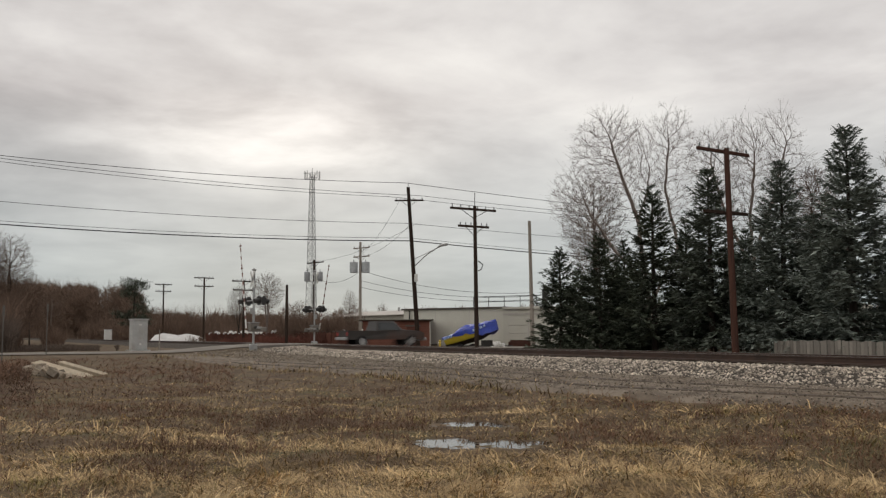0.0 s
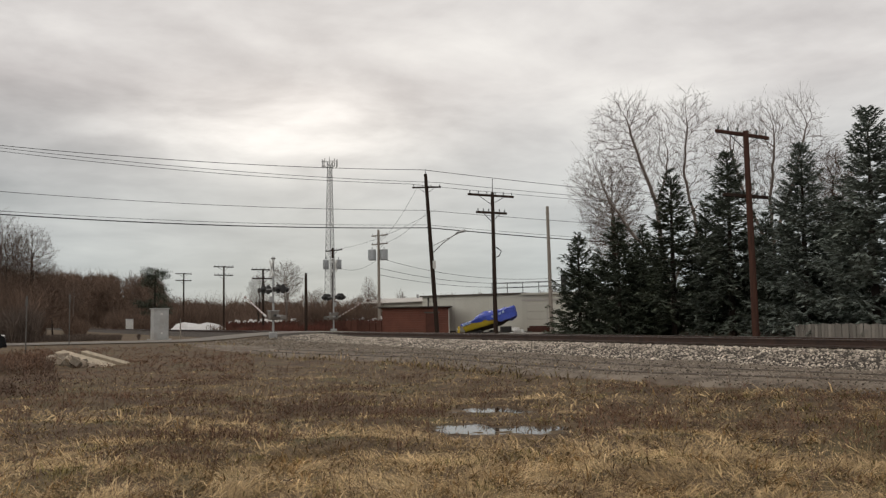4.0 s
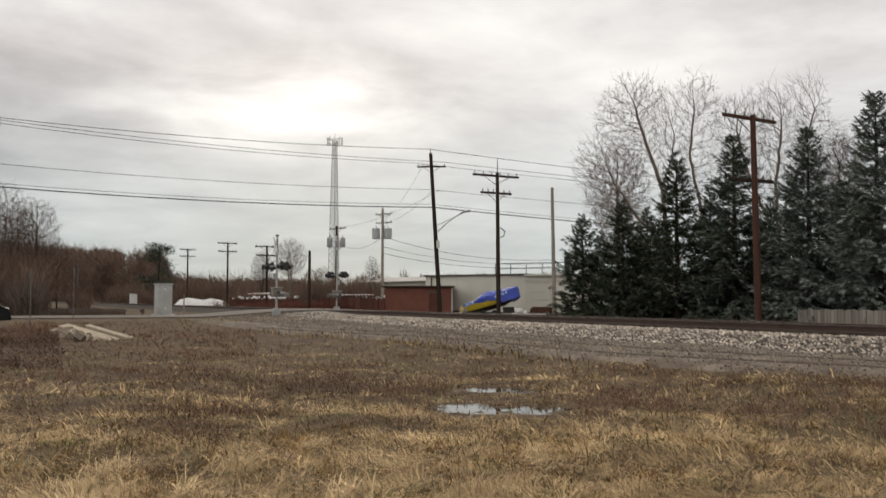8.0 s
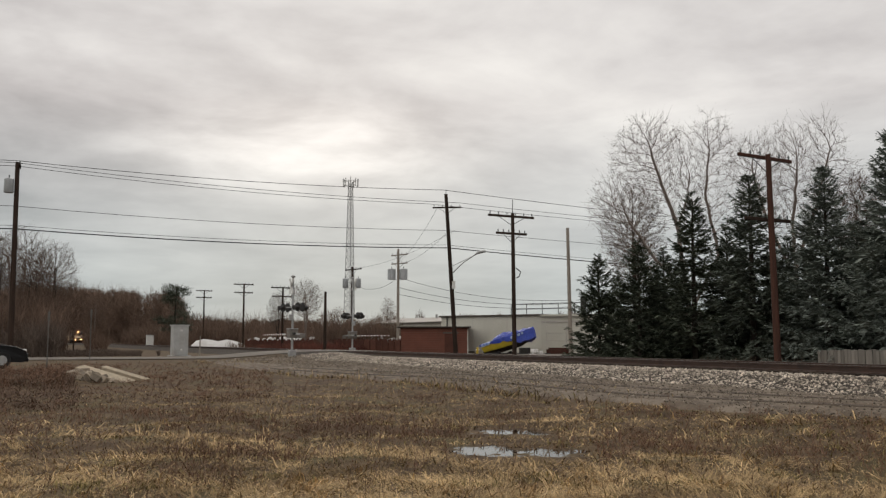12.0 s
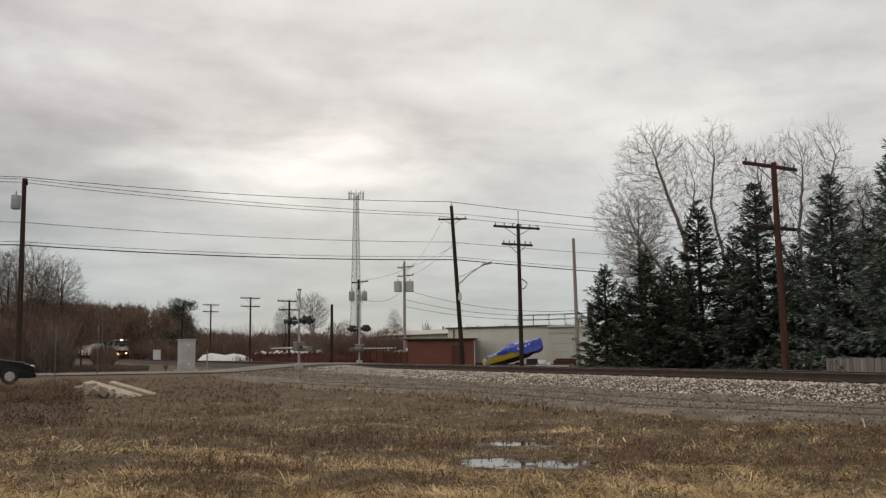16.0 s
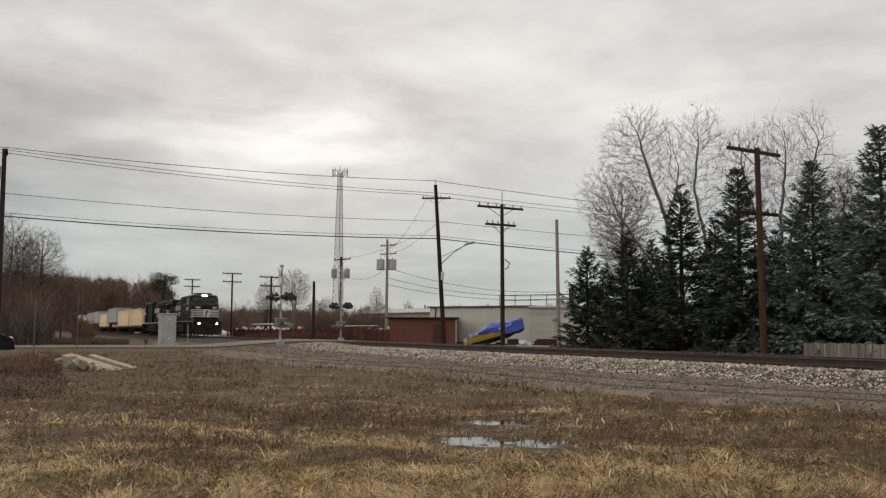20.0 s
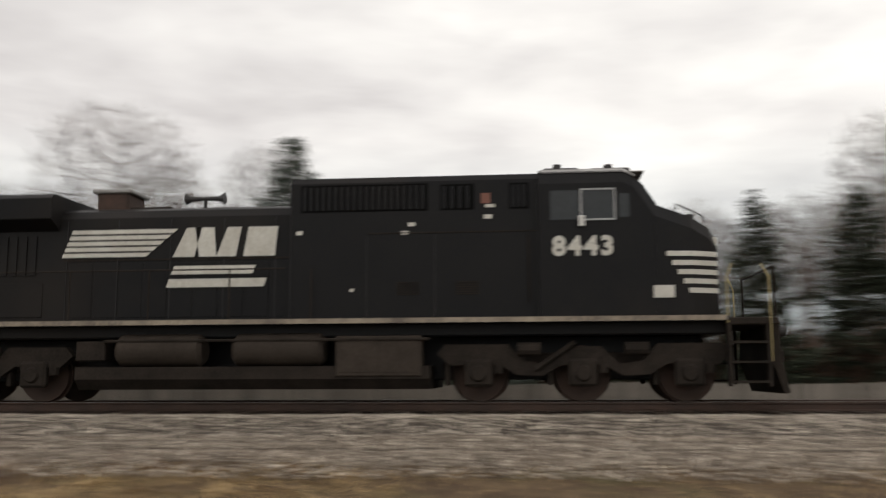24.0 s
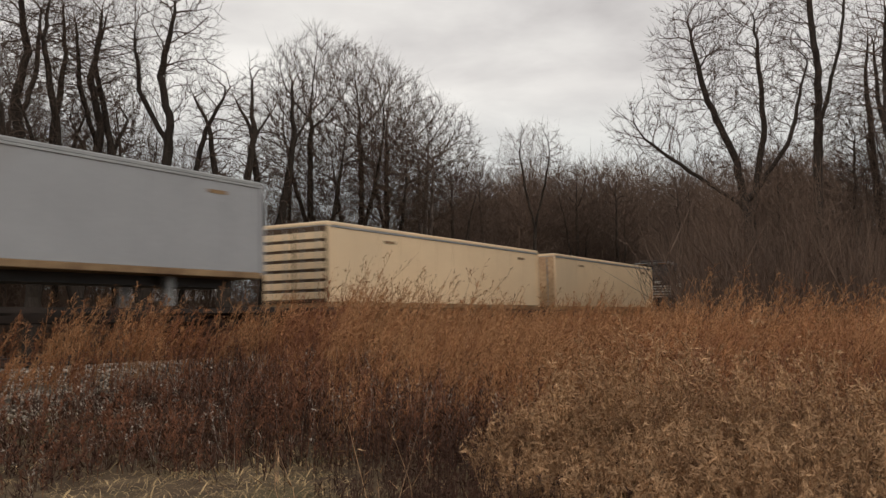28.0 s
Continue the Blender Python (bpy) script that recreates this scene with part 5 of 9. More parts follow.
    # markings: slanted bars, a plain slanted emblem and two rows standing for the name
    for s in (-1, 1):
        y = s * (w + 0.03)
        fx = (lambda x: x) if s < 0 else (lambda x: -15.0 - x)
        for i in range(5):
            z0 = 2.90 + 0.118 * i
            a, b = -9.72 + 0.045 * i, -7.95 + 0.14 * i
            part("emblem_bar", Geo().add([(fx(a), y, z0), (fx(b), y, z0), (fx(b + 0.09), y, z0 + 0.082), (fx(a + 0.03), y, z0 + 0.082)], [(0, 1, 2, 3)]), M["decal"], hood_ob, "white slanted emblem bar")
        for x0, x1, k in ((-7.4, -6.95, 0.28), (-6.85, -6.5, -0.1), (-6.5, -6.1, 0.22), (-5.95, -5.3, 0.1)):
            part("emblem_shape", Geo().add([(fx(x0), y, 2.88), (fx(x1), y, 2.88), (fx(x1 + k * 0.5), y, 3.47), (fx(x0 + k), y, 3.47)], [(0, 1, 2, 3)]), M["decal"], hood_ob, "plain white slanted emblem shape")
        for z0, a, b in ((2.53, -7.42, -5.75), (2.27, -7.52, -5.52)):
            part("name_bar", Geo().add([(fx(a), y, z0), (fx(b), y, z0), (fx(b + 0.06), y, z0 + 0.17), (fx(a + 0.06), y, z0 + 0.17)], [(0, 1, 2, 3)]), M["decal"], hood_ob, "white bar in place of the railway's name")
    # fuel tank, reservoirs, boxes
    tank = part("fuel_tank", Geo().bar([(-1.2, 0.26), (-1.4, 0.46), (-1.4, 0.7), (1.4, 0.7), (1.4, 0.46), (1.2, 0.26)], -9.2, -2.2), under, t)
    for s in (-1, 1):
        for a, b in ((-8.4, -6.65), (-6.05, -4.25)):
            part("air_reservoir", Geo().tube([(a, s * 1.18, 1.02), (a + 0.08, s * 1.18, 1.02), (b - 0.08, s * 1.18, 1.02), (b, s * 1.18, 1.02)], [0.24, 0.32, 0.32, 0.24], 14), M["reservoir"], tank, "grimy air reservoir", True)
        part("equipment_box", Geo().box(-4.0, -2.35, s * 1.22 - 0.22, s * 1.22 + 0.22, 0.5, 1.27, 0.02), M["reservoir"], tank, "grimy brown equipment box")
        part("box_door", Geo().box(-3.9, -3.25, s * 1.44 - 0.008, s * 1.44 + 0.008, 0.58, 1.2, 0.004).box(-3.15, -2.45, s * 1.44 - 0.008, s * 1.44 + 0.008, 0.58, 1.2, 0.004), M["reservoir"], tank)
        part("end_box", Geo().box(-9.2, -8.6, s * 1.2 - 0.2, s * 1.2 + 0.2, 0.82, 1.2, 0.02), under, tank)
        part("brake_pipe", Geo().tube([(-2.2, s * 1.45, 1.2), (-8.6, s * 1.45, 1.2)], 0.03, 6), under, tank)
    wheels = []
    for xc in (0.68, -12.1):
        truck = part("truck", Geo().box(xc - 2.5, xc + 2.5, -0.5, 0.5, 0.6, 0.95, 0.03), under, t)
        for s in (-1, 1):
            y0, y1 = s * 1.12 - 0.09, s * 1.12 + 0.09
            prof = [(-2.75, 0.92), (-2.6, 1.1), (-1.4, 1.1), (-1.1, 0.78), (-0.7, 0.72), (-0.35, 1.05), (0.35, 1.05), (0.7, 0.72), (1.1, 0.78), (1.4, 1.1), (2.6, 1.1), (2.75, 0.92),
                    (2.5, 0.7), (1.55, 0.72), (1.25, 0.52), (0.75, 0.5), (0.4, 0.7), (-0.4, 0.7), (-0.75, 0.5), (-1.25, 0.52), (-1.55, 0.72), (-2.5, 0.7)]
            part("side_frame", Geo().slab([(xc + x, z) for x, z in prof], min(y0, y1), max(y0, y1)), under, truck)
            for dx in (-1.96, 0, 1.96):
                part("axle_box", Geo().box(xc + dx - 0.27, xc + dx + 0.27, s * 1.2 - 0.1, s * 1.2 + 0.1, 0.3, 0.82, 0.05), under, truck)
                part("axle_cap", Geo().tube([(xc + dx, s * 1.29, 0.55), (xc + dx, s * 1.36, 0.55)], [0.17, 0.13], 12), under, truck)
                part("brake_shoe", Geo().box(xc + dx - 0.66, xc + dx - 0.56, s * 0.98 - 0.12, s * 0.98 + 0.12, 0.32, 0.78, 0.03), under, truck)
                part("spring", Geo().tube([(xc + dx + 0.38, s * 1.14, 0.55), (xc + dx + 0.38, s * 1.14, 0.86)], 0.1, 8), under, truck)
            for dx in (-1.0, 1.0):
                part("brake_cylinder", Geo().tube([(xc + dx - 0.22, s * 1.24, 1.0), (xc + dx + 0.22, s * 1.24, 1.0)], 0.13, 10), under, truck)
            part("damper", Geo().tube([(xc - 0.9, s * 1.27, 0.62), (xc - 0.15, s * 1.27, 1.12)], 0.05, 7), under, truck)
        for dx in (-1.96, 0, 1.96):
            g = Geo().tube([(0, -0.8, 0), (0, 0.8, 0)], 0.09, 8)
            for s in (-1, 1):
                g.tube([(0, s * 0.685, 0), (0, s * 0.80, 0)], [0.53, 0.515], 22)
                g.tube([(0, s * 0.66, 0), (0, s * 0.69, 0)], 0.555, 22)
            wob = part("wheelset", g, M["rail"], t, "steel wheels on their axle")
            wob.matrix_local = Matrix.Translation((xc + dx, 0, 0.53))
            wheels.append(wob)
    return t, wheels


lead, lead_wheels = locomotive("8443", "black six-axle diesel locomotive with white nose stripes, headlights lit")
second, second_wheels = locomotive("", "black diesel locomotive running backwards behind the leader", "decal", "dead_lamp", -16.6)
for ob in [o for o in second.children_recursive if o.name.startswith(("number",)) and not o.name.startswith("number_board")]:
    me = Geo().box(-0.6, 0.6, -0.004, 0.004, -0.17, 0.17).mesh("number", M["decal"])
    ob.data = me


def flat_car(length):
    """Low spine car; x forward, origin under its front end."""
    t = thing("spine_car", "dark low railway spine car under a trailer", "railway wagon", "wagons of the train")
    part("spine", Geo().box(-length, 0, -0.35, 0.35, 0.72, 1.08, 0.03), M["car_deck"], t)
    for x in (-1.2, -length + 1.2):
        part("platform", Geo().box(x - 1.1, x + 1.1, -1.35, 1.35, 0.95, 1.13, 0.02), M["car_deck"], t)
        truck = part("truck", Geo().box(x - 0.3, x + 0.3, -1.0, 1.0, 0.5, 0.8, 0.03), M["loco_under"], t)
        for s in (-1, 1):
            part("side_frame", Geo().slab([(x - 1.25, 0.42), (x - 1.15, 0.62), (x - 0.35, 0.8), (x + 0.35, 0.8), (x + 1.15, 0.62), (x + 1.25, 0.42), (x + 0.6, 0.36), (x - 0.6, 0.36)], s * 1.0 - 0.08, s * 1.0 + 0.08), M["loco_under"], truck)
        for dx in (-0.88, 0.88):
            g = Geo().tube([(x + dx, -0.8, 0.43), (x + dx, 0.8, 0.43)], 0.08, 8)
            for s in (-1, 1):
                g.tube([(x + dx, s * 0.69, 0.43), (x + dx, s * 0.8, 0.43)], 0.43, 20)
            part("wheelset", g, M["rail"], truck)
    for x in np.linspace(-length + 3.5, -3.5, 5):
        part("cross_arm", Geo().box(x - 0.15, x + 0.15, -1.2, 1.2, 0.9, 1.06, 0.02), M["car_deck"], t)
    part("side_sill", Geo().box(-length + 0.2, -0.2, -1.3, -1.2, 0.95, 1.08).box(-length + 0.2, -0.2, 1.2, 1.3, 0.95, 1.08), M["car_deck"], t)
    return t


def trailer(length, z0, z1, skin, label, doors):
    """Box trailer; x forward, origin under its front end."""
    t = thing("box_trailer", label, "trailer", "trailers on the train")
    w = 1.29
    body = part("body", Geo().box(-length + 0.06, -0.06, -w, w, z0 + 0.16, z1 - 0.12, 0.02), M[skin], t)
    for i in range(13):
        x = -length + 0.35 + i * (length - 0.7) / 12
        for s in (-1, 1):
            part("panel_seam", Geo().box(x - 0.012, x + 0.012, s * w - 0.006, s * w + 0.006, z0 + 0.18, z1 - 0.14), M[skin], body)
    part("roof", Geo().box(-length, 0, -w - 0.012, w + 0.012, z1 - 0.13, z1, 0.03), M["galv" if skin == "trailer_grey" else "cream"], t, "roof with a pale top rail")
    part("top_rail", Geo().box(-length, 0, -w - 0.03, w + 0.03, z1 - 0.19, z1 - 0.12, 0.01), M["galv"], t)
    part("bottom_rail", Geo().box(-length, 0, -w - 0.03, w + 0.03, z0, z0 + 0.17, 0.015), M["cream_dirty"], t, "grimy rust-stained bottom rail")
    for x in (-length, -0.12):
        for s in (-1, 1):
            part("corner_post", Geo().box(x, x + 0.12, s * w - 0.05, s * w + 0.035, z0 + 0.1, z1 - 0.1, 0.015), M[skin], t)
    for s in (-1, 1):
        door = part("rear_door", Geo().box(-length - 0.05, -length + 0.01, min(s * 0.02, s * 1.26), max(s * 0.02, s * 1.26), z0 + 0.15, z1 - 0.15, 0.012), M[doors], t, "ribbed rear door with stains")
        if doors == "door_grime":
            for i in range(7):
                z = z0 + 0.26 + i * (z1 - z0 - 0.5) / 7
                part("door_rib", Geo().box(-length - 0.085, -length - 0.045, min(s * 0.05, s * 1.22), max(s * 0.05, s * 1.22), z, z + 0.22, 0.012), M["cream"], door, "pale door panel between dark grooves")
        for y in (0.35, 0.95):
            part("lock_rod", Geo().tube([(-length - 0.09, s * y, z0 + 0.2), (-length - 0.09, s * y, z1 - 0.2)], 0.018, 6), M["galv"], door)
        for x in (-2.2, -length + 3.2):
            part("marking", Geo().box(x, x + 0.7, s * (w + 0.012) - 0.003, s * (w + 0.012) + 0.003, z1 - 0.52, z1 - 0.42), M["cream_dirty"], body, "small dark bar in place of lettering")
    if z0 > 1.5:
        for s in (-1, 1):
            part("landing_leg", Geo().box(-3.2, -3.0, s * 0.82 - 0.075, s * 0.82 + 0.075, 1.15, z0), M["galv"], t)
        for x in (-length + 1.6, -length + 2.9):
            for s in (-1, 1):
                wheel = part("wheel", Geo().tube([(x, s * 0.75, 1.58), (x, s * 1.2, 1.58)], 0.45, 20), M["black_metal"], t)
                part("hub", Geo().tube([(x, s * 1.2, 1.58), (x, s * 1.23, 1.58)], 0.2, 12), M["galv"], wheel)
        part("underframe", Geo().box(-length + 0.3, -0.5, -0.5, 0.5, z0 - 0.25, z0 + 0.02), M["black_metal"], t)
    return t


TRAILERS = [("cream", -38.75, 15.6), ("cream", -56.3, 16.1), ("trailer_grey", -75.4, 16.1), ("cream", -94.2, 15.6), ("trailer_grey", -112.6, 16.1), ("trailer_grey", -131.0, 16.1), ("cream", -149.4, 16.1), ("trailer_grey", -167.8, 16.1)]
CARS = []
for skin, front, length in TRAILERS:
    lab = {"cream": "cream-coloured box trailer with dirty rear doors", "trailer_grey": "grey box trailer riding high on a rail car"}[skin]
    low = skin == "cream"
    CARS.append((trailer(length, 1.15 if low else 1.92, 3.87 if low else 4.68, skin, lab, ("cream_stained" if front > -50 else "door_grime") if low else "trailer_grey"), front))
    CARS.append((flat_car(length + 1.6), front + 0.8))

# ---------------------------------------------------------------- poles and wires
M["insulator"] = mat("insulator", (0.16, 0.18, 0.175), (0.11, 0.12, 0.12), rough=0.25, bump=0)
M["tank_grey"] = mat("tank_grey", (0.42, 0.44, 0.45), (0.33, 0.34, 0.35), rough=0.55, metal=0.2, scale=3, fine=20, bump=0.1)


def pole(name, label, x, y, top, material, group, r=0.15, lean=(0, 0)):
    """A tapered timber pole; lean: how far the top stands off the foot."""
    z0 = float(ground_z(x, y)) - 0.3
    t = thing(name, label, "utility pole", group, pose(x, y, 0))
    part("post", Geo().tube([(0, 0, z0), (lean[0] * 0.5, lean[1] * 0.5, (z0 + top) / 2), (lean[0], lean[1], top)], [r, r * 0.88, r * 0.72], 10), M[material], t, smooth=True)
    return t


def crossarm(t, x, y, z, length, material, turn=90.0, tilt=0.0, pins=4, braces=True):
    m = Matrix.Translation((x, y, z)) @ Matrix.Rotation(radians(turn), 4, "Z") @ Matrix.Rotation(radians(tilt), 4, "Y")
    arm = part("crossarm", Geo().box(-length / 2, length / 2, 0.10, 0.21, -0.06, 0.06, 0.012), M[material], t)
    arm.matrix_local = m
    for i in range(pins):
        px = -length / 2 + 0.12 + (length - 0.24) * i / (pins - 1)
        part("insulator", Geo().tube([(px, 0.155, 0.05), (px, 0.155, 0.12), (px, 0.155, 0.2), (px, 0.155, 0.22)], [0.015, 0.034, 0.03, 0.012], 7), M["insulator"], arm)
    if braces:
        part("brace", Geo().tube([(-length * 0.28, 0.1, -0.05), (0, 0.12, -0.5)], 0.018, 5).tube([(length * 0.28, 0.1, -0.05), (0, 0.12, -0.5)], 0.018, 5), M["black_metal"], arm)
    return arm


def transformer(t, x, y, z, r=0.3, h=0.95):
    c = part("transformer", Geo().tube([(x, y, z), (x, y, z + 0.04), (x, y, z + h - 0.06), (x, y, z + h)], [r * 0.9, r, r, r * 0.7], 14), M["tank_grey"], t, "grey transformer can", True)
    part("bushing", Geo().tube([(x, y, z + h), (x, y, z + h + 0.22)], 0.04, 6), M["insulator"], c)
    return c


tele = "telegraph poles beside the track"
for b, yy, top, mat_, arms in ((-60.98, 24.0, 7.55, "pole", ((7.4, 2.85), (6.45, 1.9))), (-45.4, 24.0, 7.25, "pole_red", ((7.15, 2.5), (4.9, 2.1))), (-77.76, 24.0, 7.6, "pole", ((7.5, 2.4), (6.5, 2.3))),
                               (-80.12, 24.0, 8.2, "pole", ((8.1, 2.4), (7.1, 2.3))), (-75.4, 24.0, 6.2, "pole", ((6.1, 2.4), (5.2, 2.2)))):
    R = yy / math.cos(radians(b))
    x = R * math.sin(radians(b))
    p = pole("telegraph_pole", "old reddish timber telegraph pole with two crossarms" if mat_ == "pole_red" else "dark timber telegraph pole with two crossarms", x, yy, top, mat_, tele, 0.13, (-0.12, 0.0))
    for i, (z, ln) in enumerate(arms):
        crossarm(p, -0.12 * z / top, 0, z, ln, mat_ if i == 0 else "pole", 90, 2.0 if mat_ == "pole_red" and i == 0 else 0.5, 6)
    if b == -60.98:
        part("spike", Geo().tube([(-0.12, 0, top), (-0.10, 0, top + 0.75)], 0.02, 5), M["black_metal"], p)
        part("cable_clamp", Geo().tube([(-0.06, 0.15, 4.55), (-0.06, 0.45, 4.35), (-0.06, 0.35, 4.1), (-0.06, 0.15, 4.0)], 0.03, 5), M["black_metal"], p)

PA = pole("utility_pole", "leaning dark utility pole with a street lamp arm", -64.85, 30.75, 12.25, "pole", "utility poles along the road", 0.19, (-0.33, -0.72))
crossarm(PA, -0.30, -0.66, 11.2, 2.3, "pole", 60, 0, 4)
part("top_pin", Geo().tube([(-0.33, -0.72, 12.3), (-0.33, -0.72, 12.65)], [0.03, 0.02], 6), M["insulator"], PA)
lamp_arm = part("lamp_arm", Geo().tube([(-0.15, -0.3, 5.9), (0.6, 0.3, 6.7), (1.3, 0.9, 7.25), (1.8, 1.3, 7.5)], 0.04, 7).tube([(-0.15, -0.3, 6.5), (0.5, 0.3, 6.85), (1.3, 0.9, 7.25)], 0.025, 6), M["galv"], PA, "galvanised lamp arm")
part("lamp_head", Geo().tube([(1.4, 0.97, 7.32), (1.6, 1.1, 7.45), (2.1, 1.45, 7.55), (2.25, 1.55, 7.53)], [0.05, 0.09, 0.11, 0.04], 10), M["galv"], lamp_arm, "cobra-head street lamp", True)
part("tag", Geo().box(0.02, 0.2, -0.36, -0.16, 4.7, 5.3), M["white_paint"], PA)

PL = pole("utility_pole", "dark utility pole with transformer and lamp beside the road", -65.0, -0.8, 12.25, "pole", "utility poles along the road", 0.19, (0, -0.1))
crossarm(PL, 0, -0.1, 12.0, 1.6, "pole", 0, 0, 3, False)
transformer(PL, 0.0, -0.55, 10.2, 0.3, 0.95)
al = part("lamp_arm", Geo().tube([(0, -0.1, 6.2), (0, -0.4, 6.9), (0, -0.75, 7.15)], 0.035, 6), M["galv"], PL)
part("lamp_head", Geo().tube([(0, -0.7, 7.1), (0, -0.8, 7.2), (0, -1.0, 7.22), (0, -1.05, 7.15)], [0.05, 0.16, 0.15, 0.04], 9), M["galv"], al, "small dusk lamp", True)

PN = pole("utility_pole", "dark utility pole further down the road", -65.0, 80.0, 11.2, "pole", "utility poles along the road", 0.18)
crossarm(PN, 0, 0, 10.6, 2.4, "pole", 0, 0, 4)

bx, by = at(-68.27, 95)
PX = pole("utility_pole", "pale utility pole carrying two large transformers", bx, by, 10.2, "pole_grey", "utility poles along the road", 0.17)
crossarm(PX, 0, 0, 9.6, 2.4, "pole_grey", 22, 0, 4)
crossarm(PX, 0, 0, 8.7, 2.4, "pole_grey", 22, 0, 4)
for dx, dy in ((-0.42, -0.75), (0.35, 0.6)):
    transformer(PX, dx * 0.8, dy * 0.8, 7.0, 0.42, 1.15)

bx, by = at(-71.14, 102)
PT = pole("utility_pole", "utility pole with transformers near the lattice tower", bx, by, 8.9, "pole", "utility poles along the road", 0.17)
crossarm(PT, 0, 0, 8.6, 2.9, "pole", 19, 0, 4)
for dx, dy in ((-0.3, -0.7), (0.25, 0.6)):
    transformer(PT, dx, dy, 6.5, 0.32, 1.1)

bx, by = at(-57.5, 56)
pole("bare_post", "tall weathered grey timber post without arms", bx, by, 7.5, "pole_grey", "", 0.13, (-0.05, -0.1))
bx, by = at(-72.8, 80)
pole("short_post", "short black timber post by the crossing", bx, by, 4.9, "pole", "", 0.15)
M["fence_post"] = mat("fence_post", (0.17, 0.16, 0.15), (0.12, 0.11, 0.10), rough=0.8)
for b, R, top in ((-88.78, 42, 1.9), (-86.5, 55, 2.3)):
    bx, by = at(b, R)
    t = thing("marker_post", "thin grey metal marker post standing in weeds", "post", "thin marker posts", pose(bx, by, float(ground_z(bx, by))))
    part("post", Geo().box(-0.015, 0.015, -0.022, 0.022, -0.2, top + 0.55, 0.005), M["fence_post"], t)
    part("plate", Geo().box(0.02, 0.03, -0.05, 0.05, top + 0.1, top + 0.5), M["fence_post"], t)


def wire(points, sag, r=0.012, name="overhead_wire", label="black overhead wire hung between poles"):
    g = Geo()
    for a, b in zip(points, points[1:]):
        a, b = Vector(a), Vector(b)
        g.tube([a.lerp(b, k / 10) - Vector((0, 0, sag * 4 * (k / 10) * (1 - k / 10))) for k in range(11)], r, 5)
    return solid(name, g, M["wire"], label, "wire", "overhead wires", smooth=True)


AX, AY = -65.33, 29.9
wire([(-65, -45, 12.1), (-65, -0.9, 12.35), (AX, AY, 12.6), (-65, 80, 11.3)], 0.35, 0.022)
wire([(-65.6, -45, 11.9), (-65.6, -0.9, 12.1), (AX - 0.6, AY - 1.0, 11.5), (-66, 80, 10.8)], 0.35, 0.018)
wire([(-64.4, -45, 11.9), (-64.4, -0.9, 12.1), (AX + 0.6, AY + 1.0, 11.55), (-64, 80, 10.8)], 0.35, 0.018)
wire([(-65, -45, 9.3), (-65, -0.9, 9.35), (AX + 0.1, AY + 0.1, 9.35), (-65, 80, 8.6)], 0.3, 0.018)
wire([(-64.9, -45, 7.6), (-64.9, -0.9, 7.85), (AX + 0.25, AY + 0.3, 7.95), (-65, 80, 6.6)], 0.3, 0.04)
wire([(-65.2, -45, 7.9), (-65.2, -0.9, 8.1), (AX + 0.05, AY + 0.2, 8.2), (-65, 80, 6.9)], 0.3, 0.015)
for k, z in enumerate((8.65, 7.6, 6.9)):
    wire([(PX.location.x, PX.location.y, z - 1.4), (*at(-57.5 + 0.6 * k, 90), 4.6 - 0.25 * k)], 0.8, 0.022)
wire([(AX, AY - 0.4, 11.4), (PX.location.x, PX.location.y, 8.8)], 0.5, 0.012)
wire([(AX, AY + 0.4, 9.3), (PX.location.x, PX.location.y, 8.6)], 0.5, 0.012)
wire([(PT.location.x, PT.location.y, 7.0), (PX.location.x, PX.location.y, 7.2)], 0.9, 0.015)
wire([(-64.5, 30.5, 9.3), (PT.location.x, PT.location.y, 8.7)], 0.6, 0.012)

# ---------------------------------------------------------------- lattice tower
bx, by = at(-71.3, 230)
tower = thing("lattice_tower", "slender galvanised lattice radio tower with aerials", "radio tower", at=pose(bx, by, -0.6, 0, 0, 20))
H, W0, W1 = 41.5, 1.75, 0.62
legs = [(math.cos(a), math.sin(a)) for a in (0.3, 2.394, 4.489)]
tw = lambda z: W0 + (W1 - W0) * z / H
for c in legs:
    part("leg", Geo().tube([(c[0] * W0, c[1] * W0, 0), (c[0] * W1, c[1] * W1, H)], 0.085, 6), M["galv"], tower)
for i in range(26):
    z0, z1 = H * i / 26, H * (i + 1) / 26
    g = Geo()
    for k in range(3):
        a, b = legs[k], legs[(k + 1) % 3]
        g.tube([(a[0] * tw(z0), a[1] * tw(z0), z0), (b[0] * tw(z1), b[1] * tw(z1), z1)], 0.045, 4)
        g.tube([(b[0] * tw(z0), b[1] * tw(z0), z0), (a[0] * tw(z1), a[1] * tw(z1), z1)], 0.045, 4)
        g.tube([(a[0] * tw(z0), a[1] * tw(z0), z0), (b[0] * tw(z0), b[1] * tw(z0), z0)], 0.04, 4)
    part("bracing", g, M["galv"], tower)
ring = part("aerial_frame", Geo().tube([(1.9 * math.cos(a), 1.9 * math.sin(a), H - 0.9) for a in (0, 2.094, 4.189, 6.283)], 0.06, 5).tube([(2.1 * math.cos(a), 2.1 * math.sin(a), H + 0.3) for a in (0, 2.094, 4.189, 6.283)], 0.06, 5), M["galv"], tower)
for i in range(9):
    a = i * 6.283 / 9
    part("aerial", Geo().box(-0.09, 0.09, -0.06, 0.06, -1.2, 0.9, 0.02, turn=Matrix.Translation((1.9 * math.cos(a), 1.9 * math.sin(a), H))), M["grey_paint"], ring)
part("mast_tip", Geo().tube([(0, 0, H), (0, 0, H + 1.7)], 0.05, 5), M["galv"], tower)

# ---------------------------------------------------------------- level crossing


